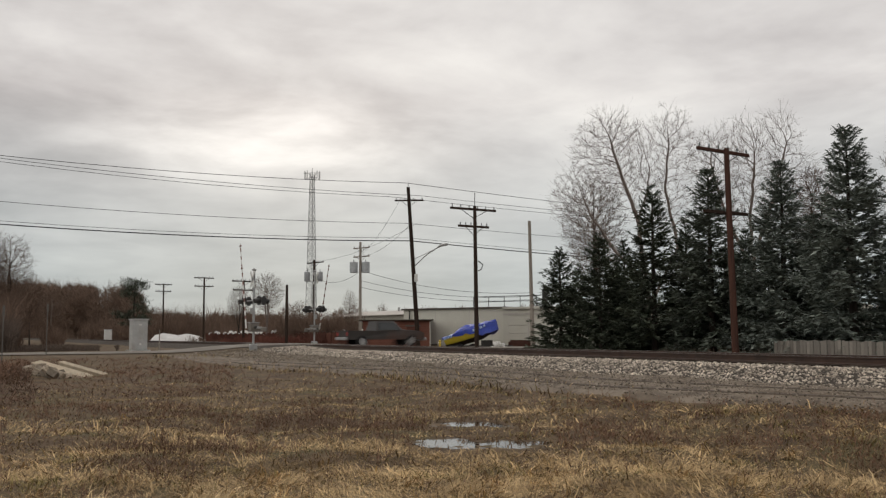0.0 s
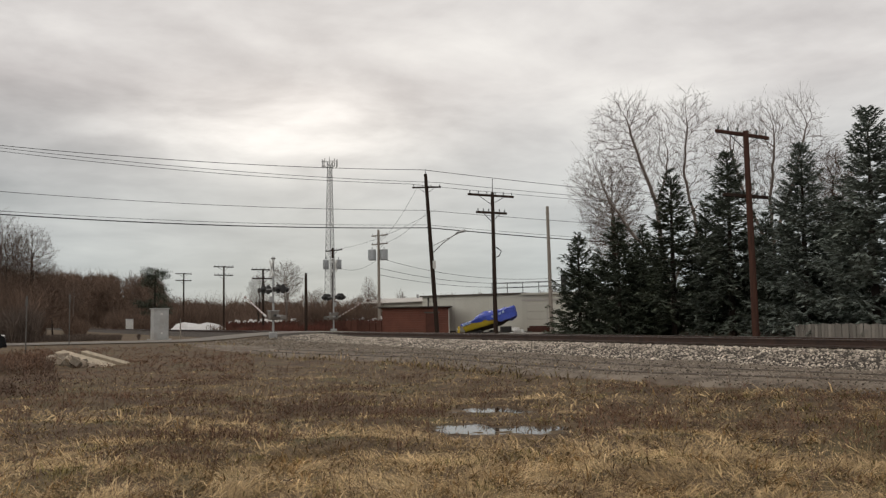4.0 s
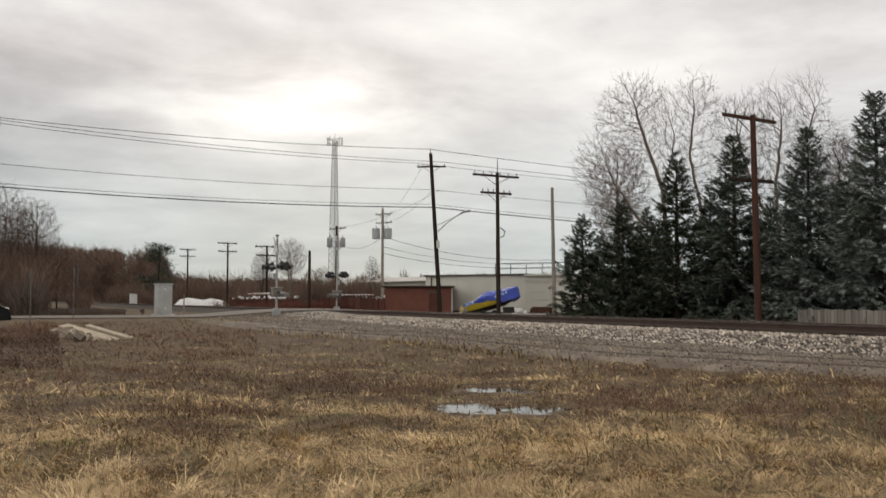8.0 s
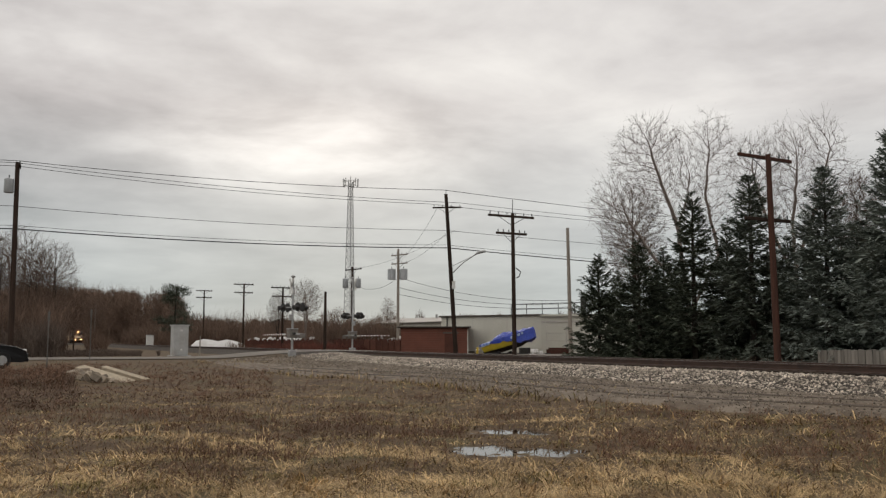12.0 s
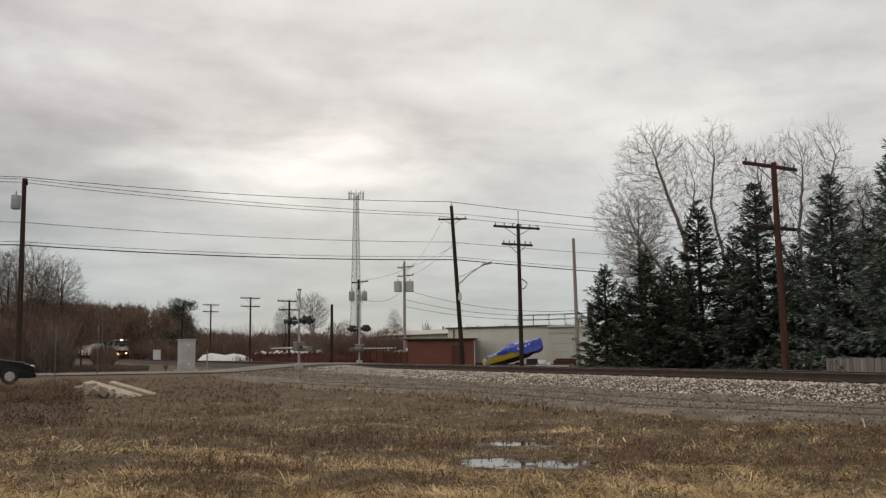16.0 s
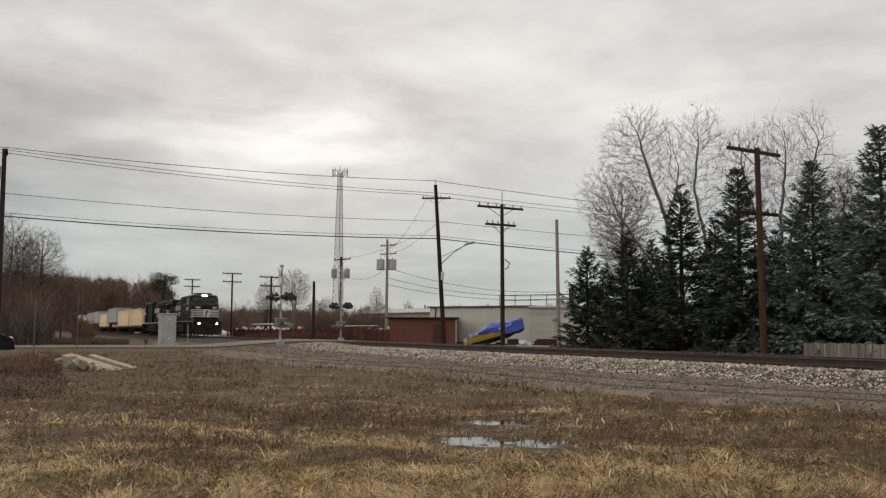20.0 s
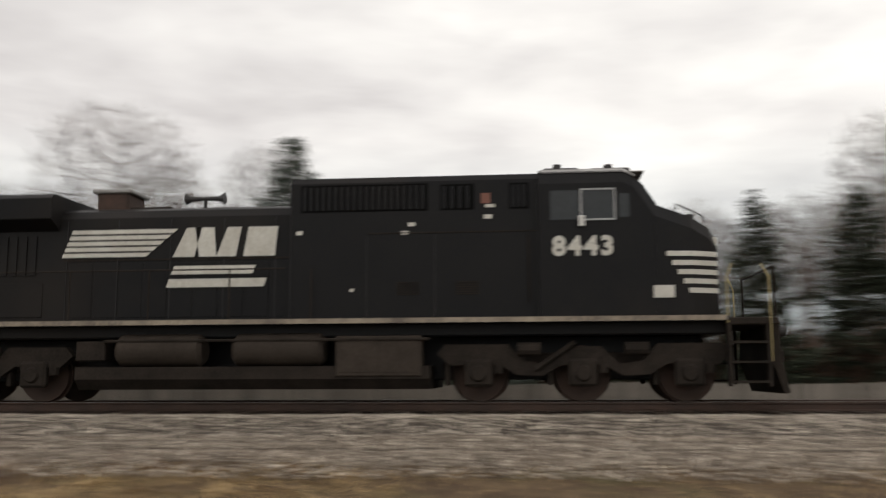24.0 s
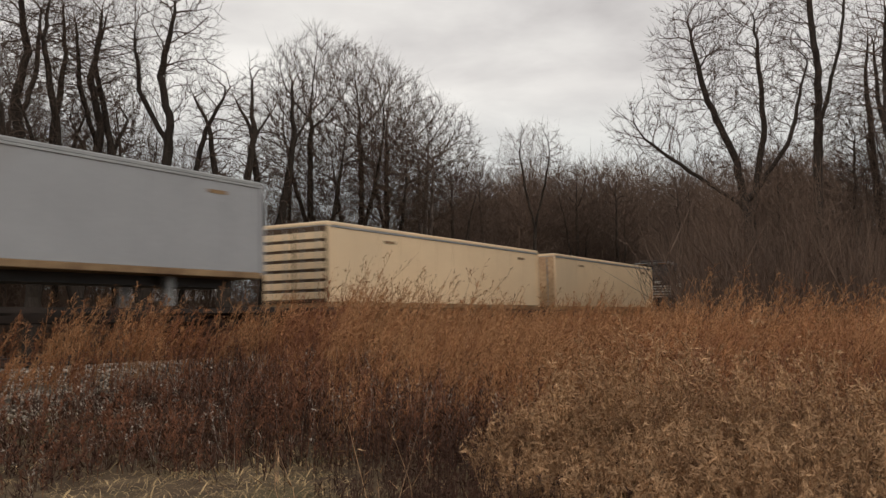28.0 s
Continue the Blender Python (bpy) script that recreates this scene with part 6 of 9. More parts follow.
GATES = []
M["gate_grey"] = mat("gate_grey", (0.23, 0.21, 0.185), (0.13, 0.115, 0.10), rough=0.7, scale=2, fine=12, bump=0.1)
M["band_red"] = mat("band_red", (0.24, 0.12, 0.10), (0.17, 0.09, 0.075), rough=0.6, bump=0.05)


def crossing_signal(x, y, turn, top, label):
    """Mast with crossbuck, lamps, gate machine and a raised gate arm; it faces -y before its turn."""
    z0 = float(road_height(x, y)) - 0.05
    t = thing("crossing_signal", label, "crossing signal", "level crossing signals", pose(x, y, z0, 0, 0, turn))
    part("base", Geo().box(-0.2, 0.2, -0.2, 0.2, -0.3, 0.3, 0.04), M["galv"], t)
    mast = part("mast", Geo().tube([(0, 0, 0.2), (0, 0, top - z0)], 0.065, 10), M["galv"], t)
    for s in (-1, 1):
        part("crossbuck_board", Geo().box(-0.6, 0.6, -0.11, -0.09, -0.115, 0.115, 0.01, turn=Matrix.Translation((0, 0, top - z0 - 0.45)) @ Matrix.Rotation(radians(48 * s), 4, "Y")), M["white_paint"], t, "white crossbuck board")
    def across(x, y, z):
        """A point of the lamp bar, which is aimed a little off the mast's own axis."""
        return (x * 0.94 - y * 0.34, x * 0.34 + y * 0.94, z)

    bar_ = part("lamp_bar", Geo().tube([across(-0.75, -0.1, 2.75), across(0.75, -0.1, 2.75)], 0.03, 7), M["galv"], t)
    for s in (-1, 1):
        for face in (-1, 1):
            lamp = part("signal_lamp", Geo().tube([across(s * 0.72, face * 0.16, 2.75), across(s * 0.72, face * 0.17, 2.75)], 0.27, 16), M["black_metal"], bar_, "black backing disc of a signal lamp")
            part("hood", Geo().tube([across(s * 0.72, face * 0.17, 2.75), across(s * 0.72, face * 0.46, 2.70)], [0.13, 0.14], 12), M["black_metal"], lamp)
            part("lens", Geo().tube([across(s * 0.72, face * 0.172, 2.75), across(s * 0.72, face * 0.2, 2.75)], 0.11, 12), M["red_paint"], lamp, "unlit red lens")
    part("junction_box", Geo().box(-0.12, 0.12, -0.2, 0.0, 2.0, 2.35, 0.02), M["galv"], t)
    part("bell", Geo().tube([(0, 0, top - z0), (0, 0, top - z0 + 0.1), (0, 0, top - z0 + 0.18)], [0.05, 0.15, 0.03], 10), M["galv"], t)
    box_ = part("gate_machine", Geo().box(-0.27, 0.27, -0.27, 0.27, 1.0, 1.5, 0.04), M["gate_grey"], t, "weathered dull grey gate machine")
    part("cover", Geo().box(-0.3, 0.3, -0.3, 0.3, 1.5, 1.54, 0.015), M["galv"], box_)
    part("gate_pivot", Geo().tube([(0.27, 0, 1.25), (0.5, 0, 1.25)], 0.07, 10).tube([(-0.5, 0, 1.25), (-0.27, 0, 1.25)], 0.07, 10), M["black_metal"], box_)
    for s in (-1, 1):
        part("counterweight_arm", Geo().box(s * 0.46 - 0.03, s * 0.46 + 0.03, -0.08, 0.42, 1.18, 1.3, 0.015, turn=Matrix.Rotation(radians(-5), 4, "X")), M["galv"], box_)
        part("counterweight", Geo().box(s * 0.46 - 0.05, s * 0.46 + 0.05, 0.3, 0.62, 1.0, 1.26, 0.03), M["gate_grey"], box_)
    # the arm lies along -x from its pivot and is swung up by its key poses
    foot, tip = Vector((0, 0, 0)), Vector((-5.2, 0, 0))
    arm = part("gate_arm", Geo().tube([foot, tip], [0.055, 0.03], 6), M["white_paint"], t, "white gate arm with red bands")
    arm.matrix_local = Matrix.Translation((0, -0.42, 1.2))
    GATES.append(arm)
    for i in range(9):
        a, b = foot.lerp(tip, 0.1 + i * 0.1), foot.lerp(tip, 0.145 + i * 0.1)
        part("red_band", Geo().tube([a, b], [0.053 - 0.0024 * i, 0.052 - 0.0024 * i], 6), M["band_red"], arm)
    for k in (0.4, 0.7, 0.97):
        part("gate_lamp", Geo().box(-0.04, 0.04, -0.06, 0.06, -0.07, 0.07, 0.02, turn=Matrix.Translation(foot.lerp(tip, k))), M["band_red"], arm)
    return t


x1, y1 = at(-74.8, 53)
crossing_signal(x1, y1, 0, 4.2, "grey level crossing signal with a falling gate, before the track")
x2, y2 = at(-71.1, 71)
crossing_signal(x2, y2, 187, 5.4, "grey level crossing signal with a falling gate, beyond the track")

bx, by = at(-81.5, 70)
cab_ = thing("equipment_cabinet", "tall grey steel signal cabinet on a concrete pad", "cabinet", at=pose(bx, by, float(ground_z(bx, by)), 0, 0, 8))
part("pad", Geo().box(-0.65, 0.65, -0.7, 0.7, -0.2, 0.06, 0.02), M["grey_paint"], cab_)
body = part("body", Geo().box(-0.45, 0.45, -0.53, 0.53, 0.06, 2.22, 0.025), M["grey_paint"], cab_)
part("roof", Geo().box(-0.52, 0.52, -0.6, 0.6, 2.22, 2.3, 0.02), M["grey_paint"], cab_)
dr = part("door", Geo().box(0.45, 0.475, -0.45, 0.45, 0.15, 2.12, 0.008), M["grey_paint"], body)
part("handle", Geo().box(0.475, 0.51, 0.30, 0.36, 1.0, 1.2, 0.008), M["galv"], dr)
part("label_plate", Geo().box(0.475, 0.482, -0.1, 0.1, 1.82, 1.94), M["white_paint"], dr)
part("padlock", Geo().box(0.475, 0.482, -0.05, 0.08, 0.42, 0.54), M["white_paint"], dr)
bx, by = at(-83.2, 182)
wb = thing("signal_box", "small white metal cabinet beside the track", "cabinet", at=pose(bx, by, -0.6))
part("body", Geo().box(-0.6, 0.6, -0.62, 0.62, 0.1, 2.35, 0.03), M["white_paint"], wb)
part("lid", Geo().box(-0.68, 0.68, -0.7, 0.7, 2.35, 2.43, 0.02), M["grey_paint"], wb)
part("stand", Geo().box(-0.5, 0.5, -0.5, 0.5, -0.5, 0.1, 0.01), M["galv"], wb)
bx, by = at(-80.3, 69)
pole("cable_post", "thin grey stake beside the signal cabinet", bx, by, 1.0, "pole_grey", "", 0.05)

# crossing panels between the rails
for k in range(6):
    x0 = ROAD_X[0] - 0.6 + k * 1.5
    for ya, yb in ((YC - 0.66, YC + 0.66), (YC - 1.75, YC - 0.85), (YC + 0.85, YC + 1.75)):
        part("crossing_panel", Geo().box(x0, x0 + 1.47, ya, yb, -0.16, -0.002, 0.01), M["asphalt"], road_ob)

# ---------------------------------------------------------------- buildings and yard beyond the track
M["brick"] = mat("brick", (0.215, 0.088, 0.062), (0.135, 0.058, 0.044), rough=0.9, scale=0.8, fine=12, c3=(0.19, 0.085, 0.06), rnd=0.12)
M["mortar"] = mat("mortar", (0.22, 0.13, 0.10), (0.16, 0.09, 0.07), rough=0.95, scale=2, fine=20)
M["stucco"] = mat("stucco", (0.60, 0.585, 0.515), (0.50, 0.485, 0.425), rough=0.85, scale=0.35, fine=8, c3=(0.46, 0.44, 0.38), bump=0.1)
M["roof_dark"] = mat("roof_dark", (0.13, 0.115, 0.10), (0.08, 0.07, 0.06), rough=0.9, scale=1, fine=12)
M["roof_pale"] = mat("roof_pale", (0.50, 0.47, 0.43), (0.40, 0.37, 0.34), rough=0.8, scale=0.7, fine=9)
M["rust"] = mat("rust", (0.115, 0.05, 0.036), (0.07, 0.034, 0.026), rough=0.9, scale=0.7, fine=10, rnd=0.25)
M["blue_tarp"] = mat("blue_tarp", (0.025, 0.06, 0.42), (0.015, 0.035, 0.26), rough=0.4, scale=1.5, fine=6, bump=0.5)
M["pale_tarp"] = mat("pale_tarp", (0.42, 0.50, 0.66), (0.22, 0.32, 0.58), rough=0.4, scale=2, fine=6, bump=0.5)
M["keel_dark"] = mat("keel_dark", (0.05, 0.035, 0.03), (0.03, 0.024, 0.02), rough=0.6, scale=2, fine=10)
M["yellow_hull"] = mat("yellow_hull", (0.70, 0.55, 0.05), (0.6, 0.44, 0.05), rough=0.3, scale=1, fine=8, bump=0.02)
M["snow_white"] = mat("snow_white", (0.80, 0.79, 0.77), (0.60, 0.58, 0.56), rough=0.7, scale=0.6, fine=5, bump=0.6)
M["plank"] = mat("plank", (0.44, 0.36, 0.265), (0.30, 0.26, 0.195), rough=0.85, scale=1.5, fine=25, grain=(0.4, 6, 6), rnd=0.15)
M["fence_wood"] = mat("fence_wood", (0.27, 0.245, 0.215), (0.17, 0.152, 0.132), rough=0.9, scale=1.5, fine=20, grain=(6, 6, 0.6), rnd=0.3)
M["rubber"] = mat("rubber", (0.022, 0.022, 0.022), (0.03, 0.03, 0.03), rough=0.85, bump=0.05)
M["dark_glass"] = glass("dark_glass", (0.015, 0.018, 0.02))

sx_, sy_ = at(-66.0, 84)
shed = thing("brick_shed", "low red brick shed with a dark flat roof", "building", at=pose(sx_, sy_, 0, 0, 0, 65.95))
SW, SZ = 3.05, 1.86
wall_ = part("wall", Geo().box(-SW, SW, 0, 5, -0.85, SZ), M["brick"], shed)
part("roof", Geo().box(-SW - 0.45, SW + 0.35, -0.35, 5.3, SZ, SZ + 0.10, 0.02), M["roof_dark"], shed, "dark overhanging roof edge")
part("fascia", Geo().box(-SW - 0.1, SW + 0.1, -0.1, 5.1, SZ - 0.12, SZ), M["rust"], shed)
door_ = part("door", Geo().box(0.95, 2.05, -0.05, 0.005, -0.8, 1.3, 0.01), M["rust"], shed, "rusty red steel door")
part("lintel", Geo().box(0.8, 2.2, -0.04, 0.005, 1.31, 1.45), M["roof_dark"], door_)
part("corner_trim", Geo().box(SW - 0.02, SW + 0.06, -0.04, 0.14, -0.8, SZ - 0.13), M["stucco"], shed, "pale corner post")
course = Geo().box(-SW, SW, -0.006, 0.0, 0, 0.018).mesh("mortar_course", M["mortar"])
for k in range(13):
    o = part("mortar_course", course, None, wall_)
    o.matrix_local = pose(0, -0.003, -0.7 + k * 0.21)

# beige house glimpsed between the spruces
M["siding"] = mat("siding", (0.62, 0.57, 0.44), (0.52, 0.47, 0.36), rough=0.8, scale=0.6, fine=6, bump=0.1, grain=(1, 1, 6))
hx, hy = at(-11.6, 60)
house = thing("house", "beige low house with a dark roof behind the spruces", "house", at=pose(hx, hy, -0.85, 0, 0, 11.6))
part("wall", Geo().box(-4.5, 4.5, 0, 7, 0, 3.5), M["siding"], house)
part("roof", Geo().bar([(-0.5, 3.5), (3.5, 5.4), (7.5, 3.5)], -5, 5), M["roof_dark"], house)
for x in (-3.2, -0.2, 2.6):
    win = part("window", Geo().box(x - 0.6, x + 0.6, -0.04, 0.005, 1.5, 2.5, 0.01), M["dark_glass"], house)
    part("frame", Geo().box(x - 0.7, x + 0.7, -0.06, -0.03, 1.4, 1.5).box(x - 0.7, x + 0.7, -0.06, -0.03, 2.5, 2.6), M["white_paint"], win)

# pale outbuilding among the trees
cx_, cy_ = at(43.4, 62)
outb = thing("outbuilding", "small whitewashed outbuilding among bare trees", "building", at=pose(cx_, cy_, -0.9, 0, 0, -43.4))
part("wall", Geo().box(-3.3, 3.3, 0, 4, 0, 3.4), M["stucco"], outb)
part("roof", Geo().bar([(-0.4, 3.3), (2, 4.3), (4.4, 3.3)], -3.6, 3.6), M["snow_white"], outb, "white sheeted roof")


wx, wy = at(-65.4, 90)
ware = thing("warehouse", "long cream-coloured flat-roofed warehouse", "building", at=pose(wx, wy, 0, 0, 0, 31.3))
part("wall", Geo().box(-0.3, 11.1, 0, 16, -0.9, 2.95), M["stucco"], ware)
part("wall", Geo().box(11.1, 40, -0.55, 16, -0.9, 2.82), M["stucco"], ware)
part("parapet", Geo().box(-0.5, 11.1, -0.2, 16, 2.95, 3.1, 0.02), M["roof_dark"], ware, "dark edge of the flat roof")
part("parapet", Geo().box(11.1, 40, -0.8, 16, 2.82, 3.02, 0.02), M["stucco"], ware)
part("eave_band", Geo().box(11.1, 40, -0.61, -0.55, 2.3, 2.46), M["roof_pale"], ware)
gd = part("garage_door", Geo().box(11.6, 13.7, -0.61, -0.55, -0.8, 2.05, 0.01), M["roof_pale"], ware, "closed pale sectional door")
for i in range(4):
    part("door_panel", Geo().box(11.66, 13.64, -0.64, -0.61, -0.76 + i * 0.7, -0.1 + i * 0.7, 0.02), M["stucco"], gd)
part("downpipe", Geo().tube([(0.45, -0.1, -0.8), (0.45, -0.1, 2.9)], 0.06, 7), M["black_metal"], ware)
part("skirting", Geo().box(0.6, 3.6, -0.05, 0.0, -0.88, -0.35, 0.01), M["roof_dark"], ware)
part("wall_vent", Geo().box(0.9, 1.2, -0.05, 0.01, 0.5, 0.85, 0.01), M["black_metal"], ware)
for x in (3.4, 7.2):
    part("wall_seam", Geo().box(x - 0.02, x + 0.02, -0.012, 0.0, -0.85, 2.9), M["roof_pale"], ware)
rw = part("roof_rail", Geo().tube([(6.5, 2, 4.15), (20, 2, 4.15)], 0.035, 5), M["black_metal"], ware)
part("lower_rail", Geo().tube([(6.5, 2, 3.65), (20, 2, 3.65)], 0.03, 5), M["black_metal"], rw)
for i in range(9):
    part("rail_post", Geo().tube([(6.5 + i * 1.68, 2, 2.9), (6.5 + i * 1.68, 2, 4.15)], 0.035, 5), M["black_metal"], rw)
part("roof_stack", Geo().box(13.9, 14.3, 1.8, 2.2, 2.9, 4.7, 0.03), M["black_metal"], ware)

wx, wy = at(-69.9, 112)
wing = thing("warehouse_wing", "low pale long building with a shallow metal roof", "building", at=pose(wx, wy, 0, 0, 0, 12.6))
part("wall", Geo().box(0, 17, 0, 9, -0.8, 2.75), M["stucco"], wing)
part("roof", Geo().bar([(-0.4, 2.72), (-0.4, 2.8), (4.5, 3.45), (9.4, 2.8), (9.4, 2.72)], -0.4, 17.2), M["roof_pale"], wing)
for i in range(4):
    part("window", Geo().box(1.4 + i * 4, 2.6 + i * 4, -0.05, 0.02, 0.5, 1.5, 0.01), M["dark_glass"], wing)
part("roof_vent", Geo().tube([(8.4, 3.6, 3.2), (8.4, 3.6, 3.75)], 0.14, 8), M["galv"], wing)

# boat under its cover, propped with the bow high
bx, by = at(-61.25, 80)
boat = thing("covered_boat", "yellow motor boat under a tied blue tarpaulin, bow raised", "boat", at=pose(bx, by, -0.2, 0, -13, 28))
boat.scale = (0.88, 0.88, 0.88)


def hull_ring(x, w, zk, zs):
    return [(x, -w, zs), (x, -w * 0.92, zs * 0.6 + zk * 0.4), (x, -w * 0.45, zk + 0.08), (x, 0, zk), (x, w * 0.45, zk + 0.08), (x, w * 0.92, zs * 0.6 + zk * 0.4), (x, w, zs)]


part("hull", Geo().loft([hull_ring(-2.7, 0.95, 0.12, 1.05), hull_ring(-1.0, 1.08, 0.1, 1.08), hull_ring(1.0, 1.0, 0.15, 1.12), hull_ring(2.2, 0.6, 0.42, 1.25), hull_ring(2.9, 0.1, 0.9, 1.4)]), M["yellow_hull"], boat, "yellow hull", True)
cov = [[(x, -w * 1.04, z0), (x, -w * 1.02, z1), (x, -w * 0.4, zt), (x, 0, zt + 0.06), (x, w * 0.4, zt), (x, w * 1.02, z1), (x, w * 1.04, z0)] for x, w, z0, z1, zt in
       ((-2.85, 0.95, 0.98, 1.14, 1.22), (-1.6, 1.08, 0.98, 1.18, 1.36), (-0.9, 1.09, 0.96, 1.22, 1.75), (0.1, 1.08, 0.92, 1.26, 1.85), (0.8, 1.04, 0.78, 1.28, 1.7), (1.8, 0.84, 0.38, 1.36, 1.68), (2.6, 0.5, 0.45, 1.46, 1.66), (3.15, 0.16, 0.6, 1.44, 1.56))]


def crumpled(rings, along=5, across=3, amount=0.05):
    """The rings filled in with more, smaller facets, creased and pulled about."""
    rings = np.array(rings)
    n, m = rings.shape[:2]
    s = np.linspace(0, n - 1, (n - 1) * along + 1)
    k = np.minimum(s.astype(int), n - 2)
    a = rings[k] + (rings[k + 1] - rings[k]) * (s - k)[:, None, None]
    s = np.linspace(0, m - 1, (m - 1) * across + 1)
    k = np.minimum(s.astype(int), m - 2)
    a = a[:, k] + (a[:, k + 1] - a[:, k]) * (s - k)[None, :, None]
    out = []
    for ring_ in a:
        out.append([tuple(Vector(p) + Vector((0, (1 if p[1] > 0 else -1) * 0.4, 1)) * amount * (noise.noise(Vector(p) * 1.9) + 0.7 * noise.noise(Vector(p) * 4.7))) for p in ring_])
    return out


part("cover", Geo().loft(crumpled(cov, amount=0.12)), M["blue_tarp"], boat, "crumpled blue tarpaulin", False)
part("keel", Geo().loft([[(x, -w * 0.9, zk + 0.26), (x, -w * 0.5, zk + 0.06), (x, 0, zk - 0.03), (x, w * 0.5, zk + 0.06), (x, w * 0.9, zk + 0.26)] for x, w, zk in ((-2.72, 0.95, 0.1), (-1.0, 1.08, 0.08), (1.0, 1.01, 0.13), (2.2, 0.62, 0.4), (2.9, 0.13, 0.86))]), M["keel_dark"], boat, "dark bottom paint")
for x0, ww, z in ((-2.55, 0.3, 1.0), (-2.15, 0.22, 1.03), (-1.8, 0.3, 1.05), (1.0, 0.28, 1.05), (1.4, 0.2, 1.12), (1.72, 0.3, 1.16), (2.1, 0.2, 1.24)):
    w0 = np.interp(x0 + ww / 2, [-2.85, -1.6, 0.8, 1.8, 2.6], [0.95, 1.08, 1.04, 0.84, 0.5]) * 1.04 + 0.09
    part("pale_mark", Geo().box(x0, x0 + ww, -w0 - 0.01, -w0 + 0.05, z - 0.11, z + 0.11, 0.006), M["pale_tarp"], boat, "pale bar of worn lettering on the cover")
part("outdrive", Geo().box(-3.1, -2.75, -0.2, 0.2, 0.2, 0.8, 0.05), M["black_metal"], boat)
tr = thing("boat_trailer", "dark low boat trailer with small wheels", "trailer", at=pose(bx, by, -0.85, 0, 0, 28))
part("frame", Geo().box(-2.0, 3.6, -0.8, -0.7, 0.35, 0.45).box(-2.0, 3.6, 0.7, 0.8, 0.35, 0.45).box(-1.0, -0.85, -0.8, 0.8, 0.35, 0.45).box(1.4, 1.55, -0.8, 0.8, 0.35, 0.9), M["black_metal"], tr)
for s in (-1, 1):
    part("wheel", Geo().tube([(-0.6, s * 0.85, 0.3), (-0.6, s * 1.05, 0.3)], 0.3, 16), M["rubber"], tr)
bx2, by2 = at(-59.85, 76)
rg = np.random.default_rng(2)
for i in range(9):
    dx, dy = rg.normal(0, 0.36), rg.normal(0, 0.36)
    s = rg.uniform(0.09, 0.24)
    solid("white_scrap", Geo().box(-s, s, -s * 0.7, s * 0.7, 0, s * 1.3, 0.03, turn=Matrix.Translation((bx2 + dx, by2 + dy, -0.75 + (0.55 * rg.random() if abs(dx) < 0.45 else 0))) @ Matrix.Rotation(rg.uniform(0, 3), 4, "Z")), M["snow_white"], "pale scrap of plastic sheeting on the yard", "scrap", "white scraps by the boat")
bx2, by2 = at(-58.2, 80)
solid("timber_stack", Geo().box(bx2 - 1.6, bx2 + 1.6, by2 - 0.4, by2 + 0.4, -0.86, -0.1, 0.03).box(bx2 - 1.4, bx2 + 1.2, by2 - 0.3, by2 + 0.3, -0.1, 0.05, 0.02), M["rust"], "low stack of rusty brown scrap in the yard", "scrap")
bx2, by2 = at(-63.3, 76)
hy = thing("hydrant", "small yellow and white hydrant near the shed", "hydrant", at=pose(bx2, by2, float(ground_z(bx2, by2))))
part("barrel", Geo().tube([(0, 0, 0), (0, 0, 0.42), (0, 0, 0.52), (0, 0, 0.6)], [0.11, 0.1, 0.12, 0.03], 10), M["yellow_paint"], hy, smooth=True)
part("cap", Geo().tube([(0, -0.18, 0.38), (0, 0.18, 0.38)], 0.055, 8), M["white_paint"], hy)

# rusty fence of sheets with white bales behind it
for i in range(26):
    b = -77.6 + i * 0.38
    R = 106 - i * 0.7
    x, y = at(b, R)
    x_b, y_b = at(b + 0.38, R - 0.7)
    ang = math.degrees(math.atan2(y_b - y, x_b - x))
    ln = math.hypot(x_b - x, y_b - y) - 0.03
    t = thing("fence_sheet", "rusty red-brown sheet metal fence panel", "fence", "rusty fence sheets", pose(x, y, float(ground_z(x, y)), 0, 0, ang))
    tops = [(ln * k / 8, -0.03 * (k % 2), 1.28 + 0.10 * math.sin(i * 2.1 + 1.3 * k) + 0.05 * math.sin(i * 5.3 + 3.1 * k)) for k in range(9)]
    part("sheet", Geo().loft([[(a, q, 0), (a, q, h), (a, q + 0.015, h), (a, q + 0.015, 0)] for a, q, h in tops]), M["rust"], t)
    part("stake", Geo().box(-0.025, 0.025, -0.09, -0.02, -0.2, 1.36, 0.01), M["rust"], t)
for i in range(100):
    b = -77.4 + 9.6 * rg.random()
    x, y = at(b, 109 - 1.6 * (b + 77) + 2 * rg.random())
    s = rg.uniform(0.12, 0.36)
    z = 0.5 + 0.35 * rg.random()
    solid("white_bale", Geo().tube([(x - s, y, z), (x - s * 0.7, y, z + 0.14), (x + s * 0.7, y, z + 0.17), (x + s, y, z)], [s * 0.35, s * 0.6, s * 0.6, s * 0.3], 8), M["snow_white"], "small white plastic-wrapped bundle on a brushy heap", "bundle", "white bundles behind the fence")
heap = Geo()
x0, y0 = at(-79.2, 122)
rows_ = []
for k in range(9):
    a = -3.8 + k * 0.95
    h = (0.25, 1.1, 1.3, 1.2, 1.05, 1.25, 1.1, 0.85, 0.2)[k]
    dx, dy = -a * math.cos(radians(79.2)) * -1, a * math.sin(radians(79.2))
    rows_.append([(x0 + dx + q * 1.2, y0 + dy, -0.6 + h * (1 - abs(q)) ** 0.6 * 1.15 + 0.02) for q in (-1, -0.7, -0.3, 0, 0.3, 0.7, 1)])
heap.loft(rows_)
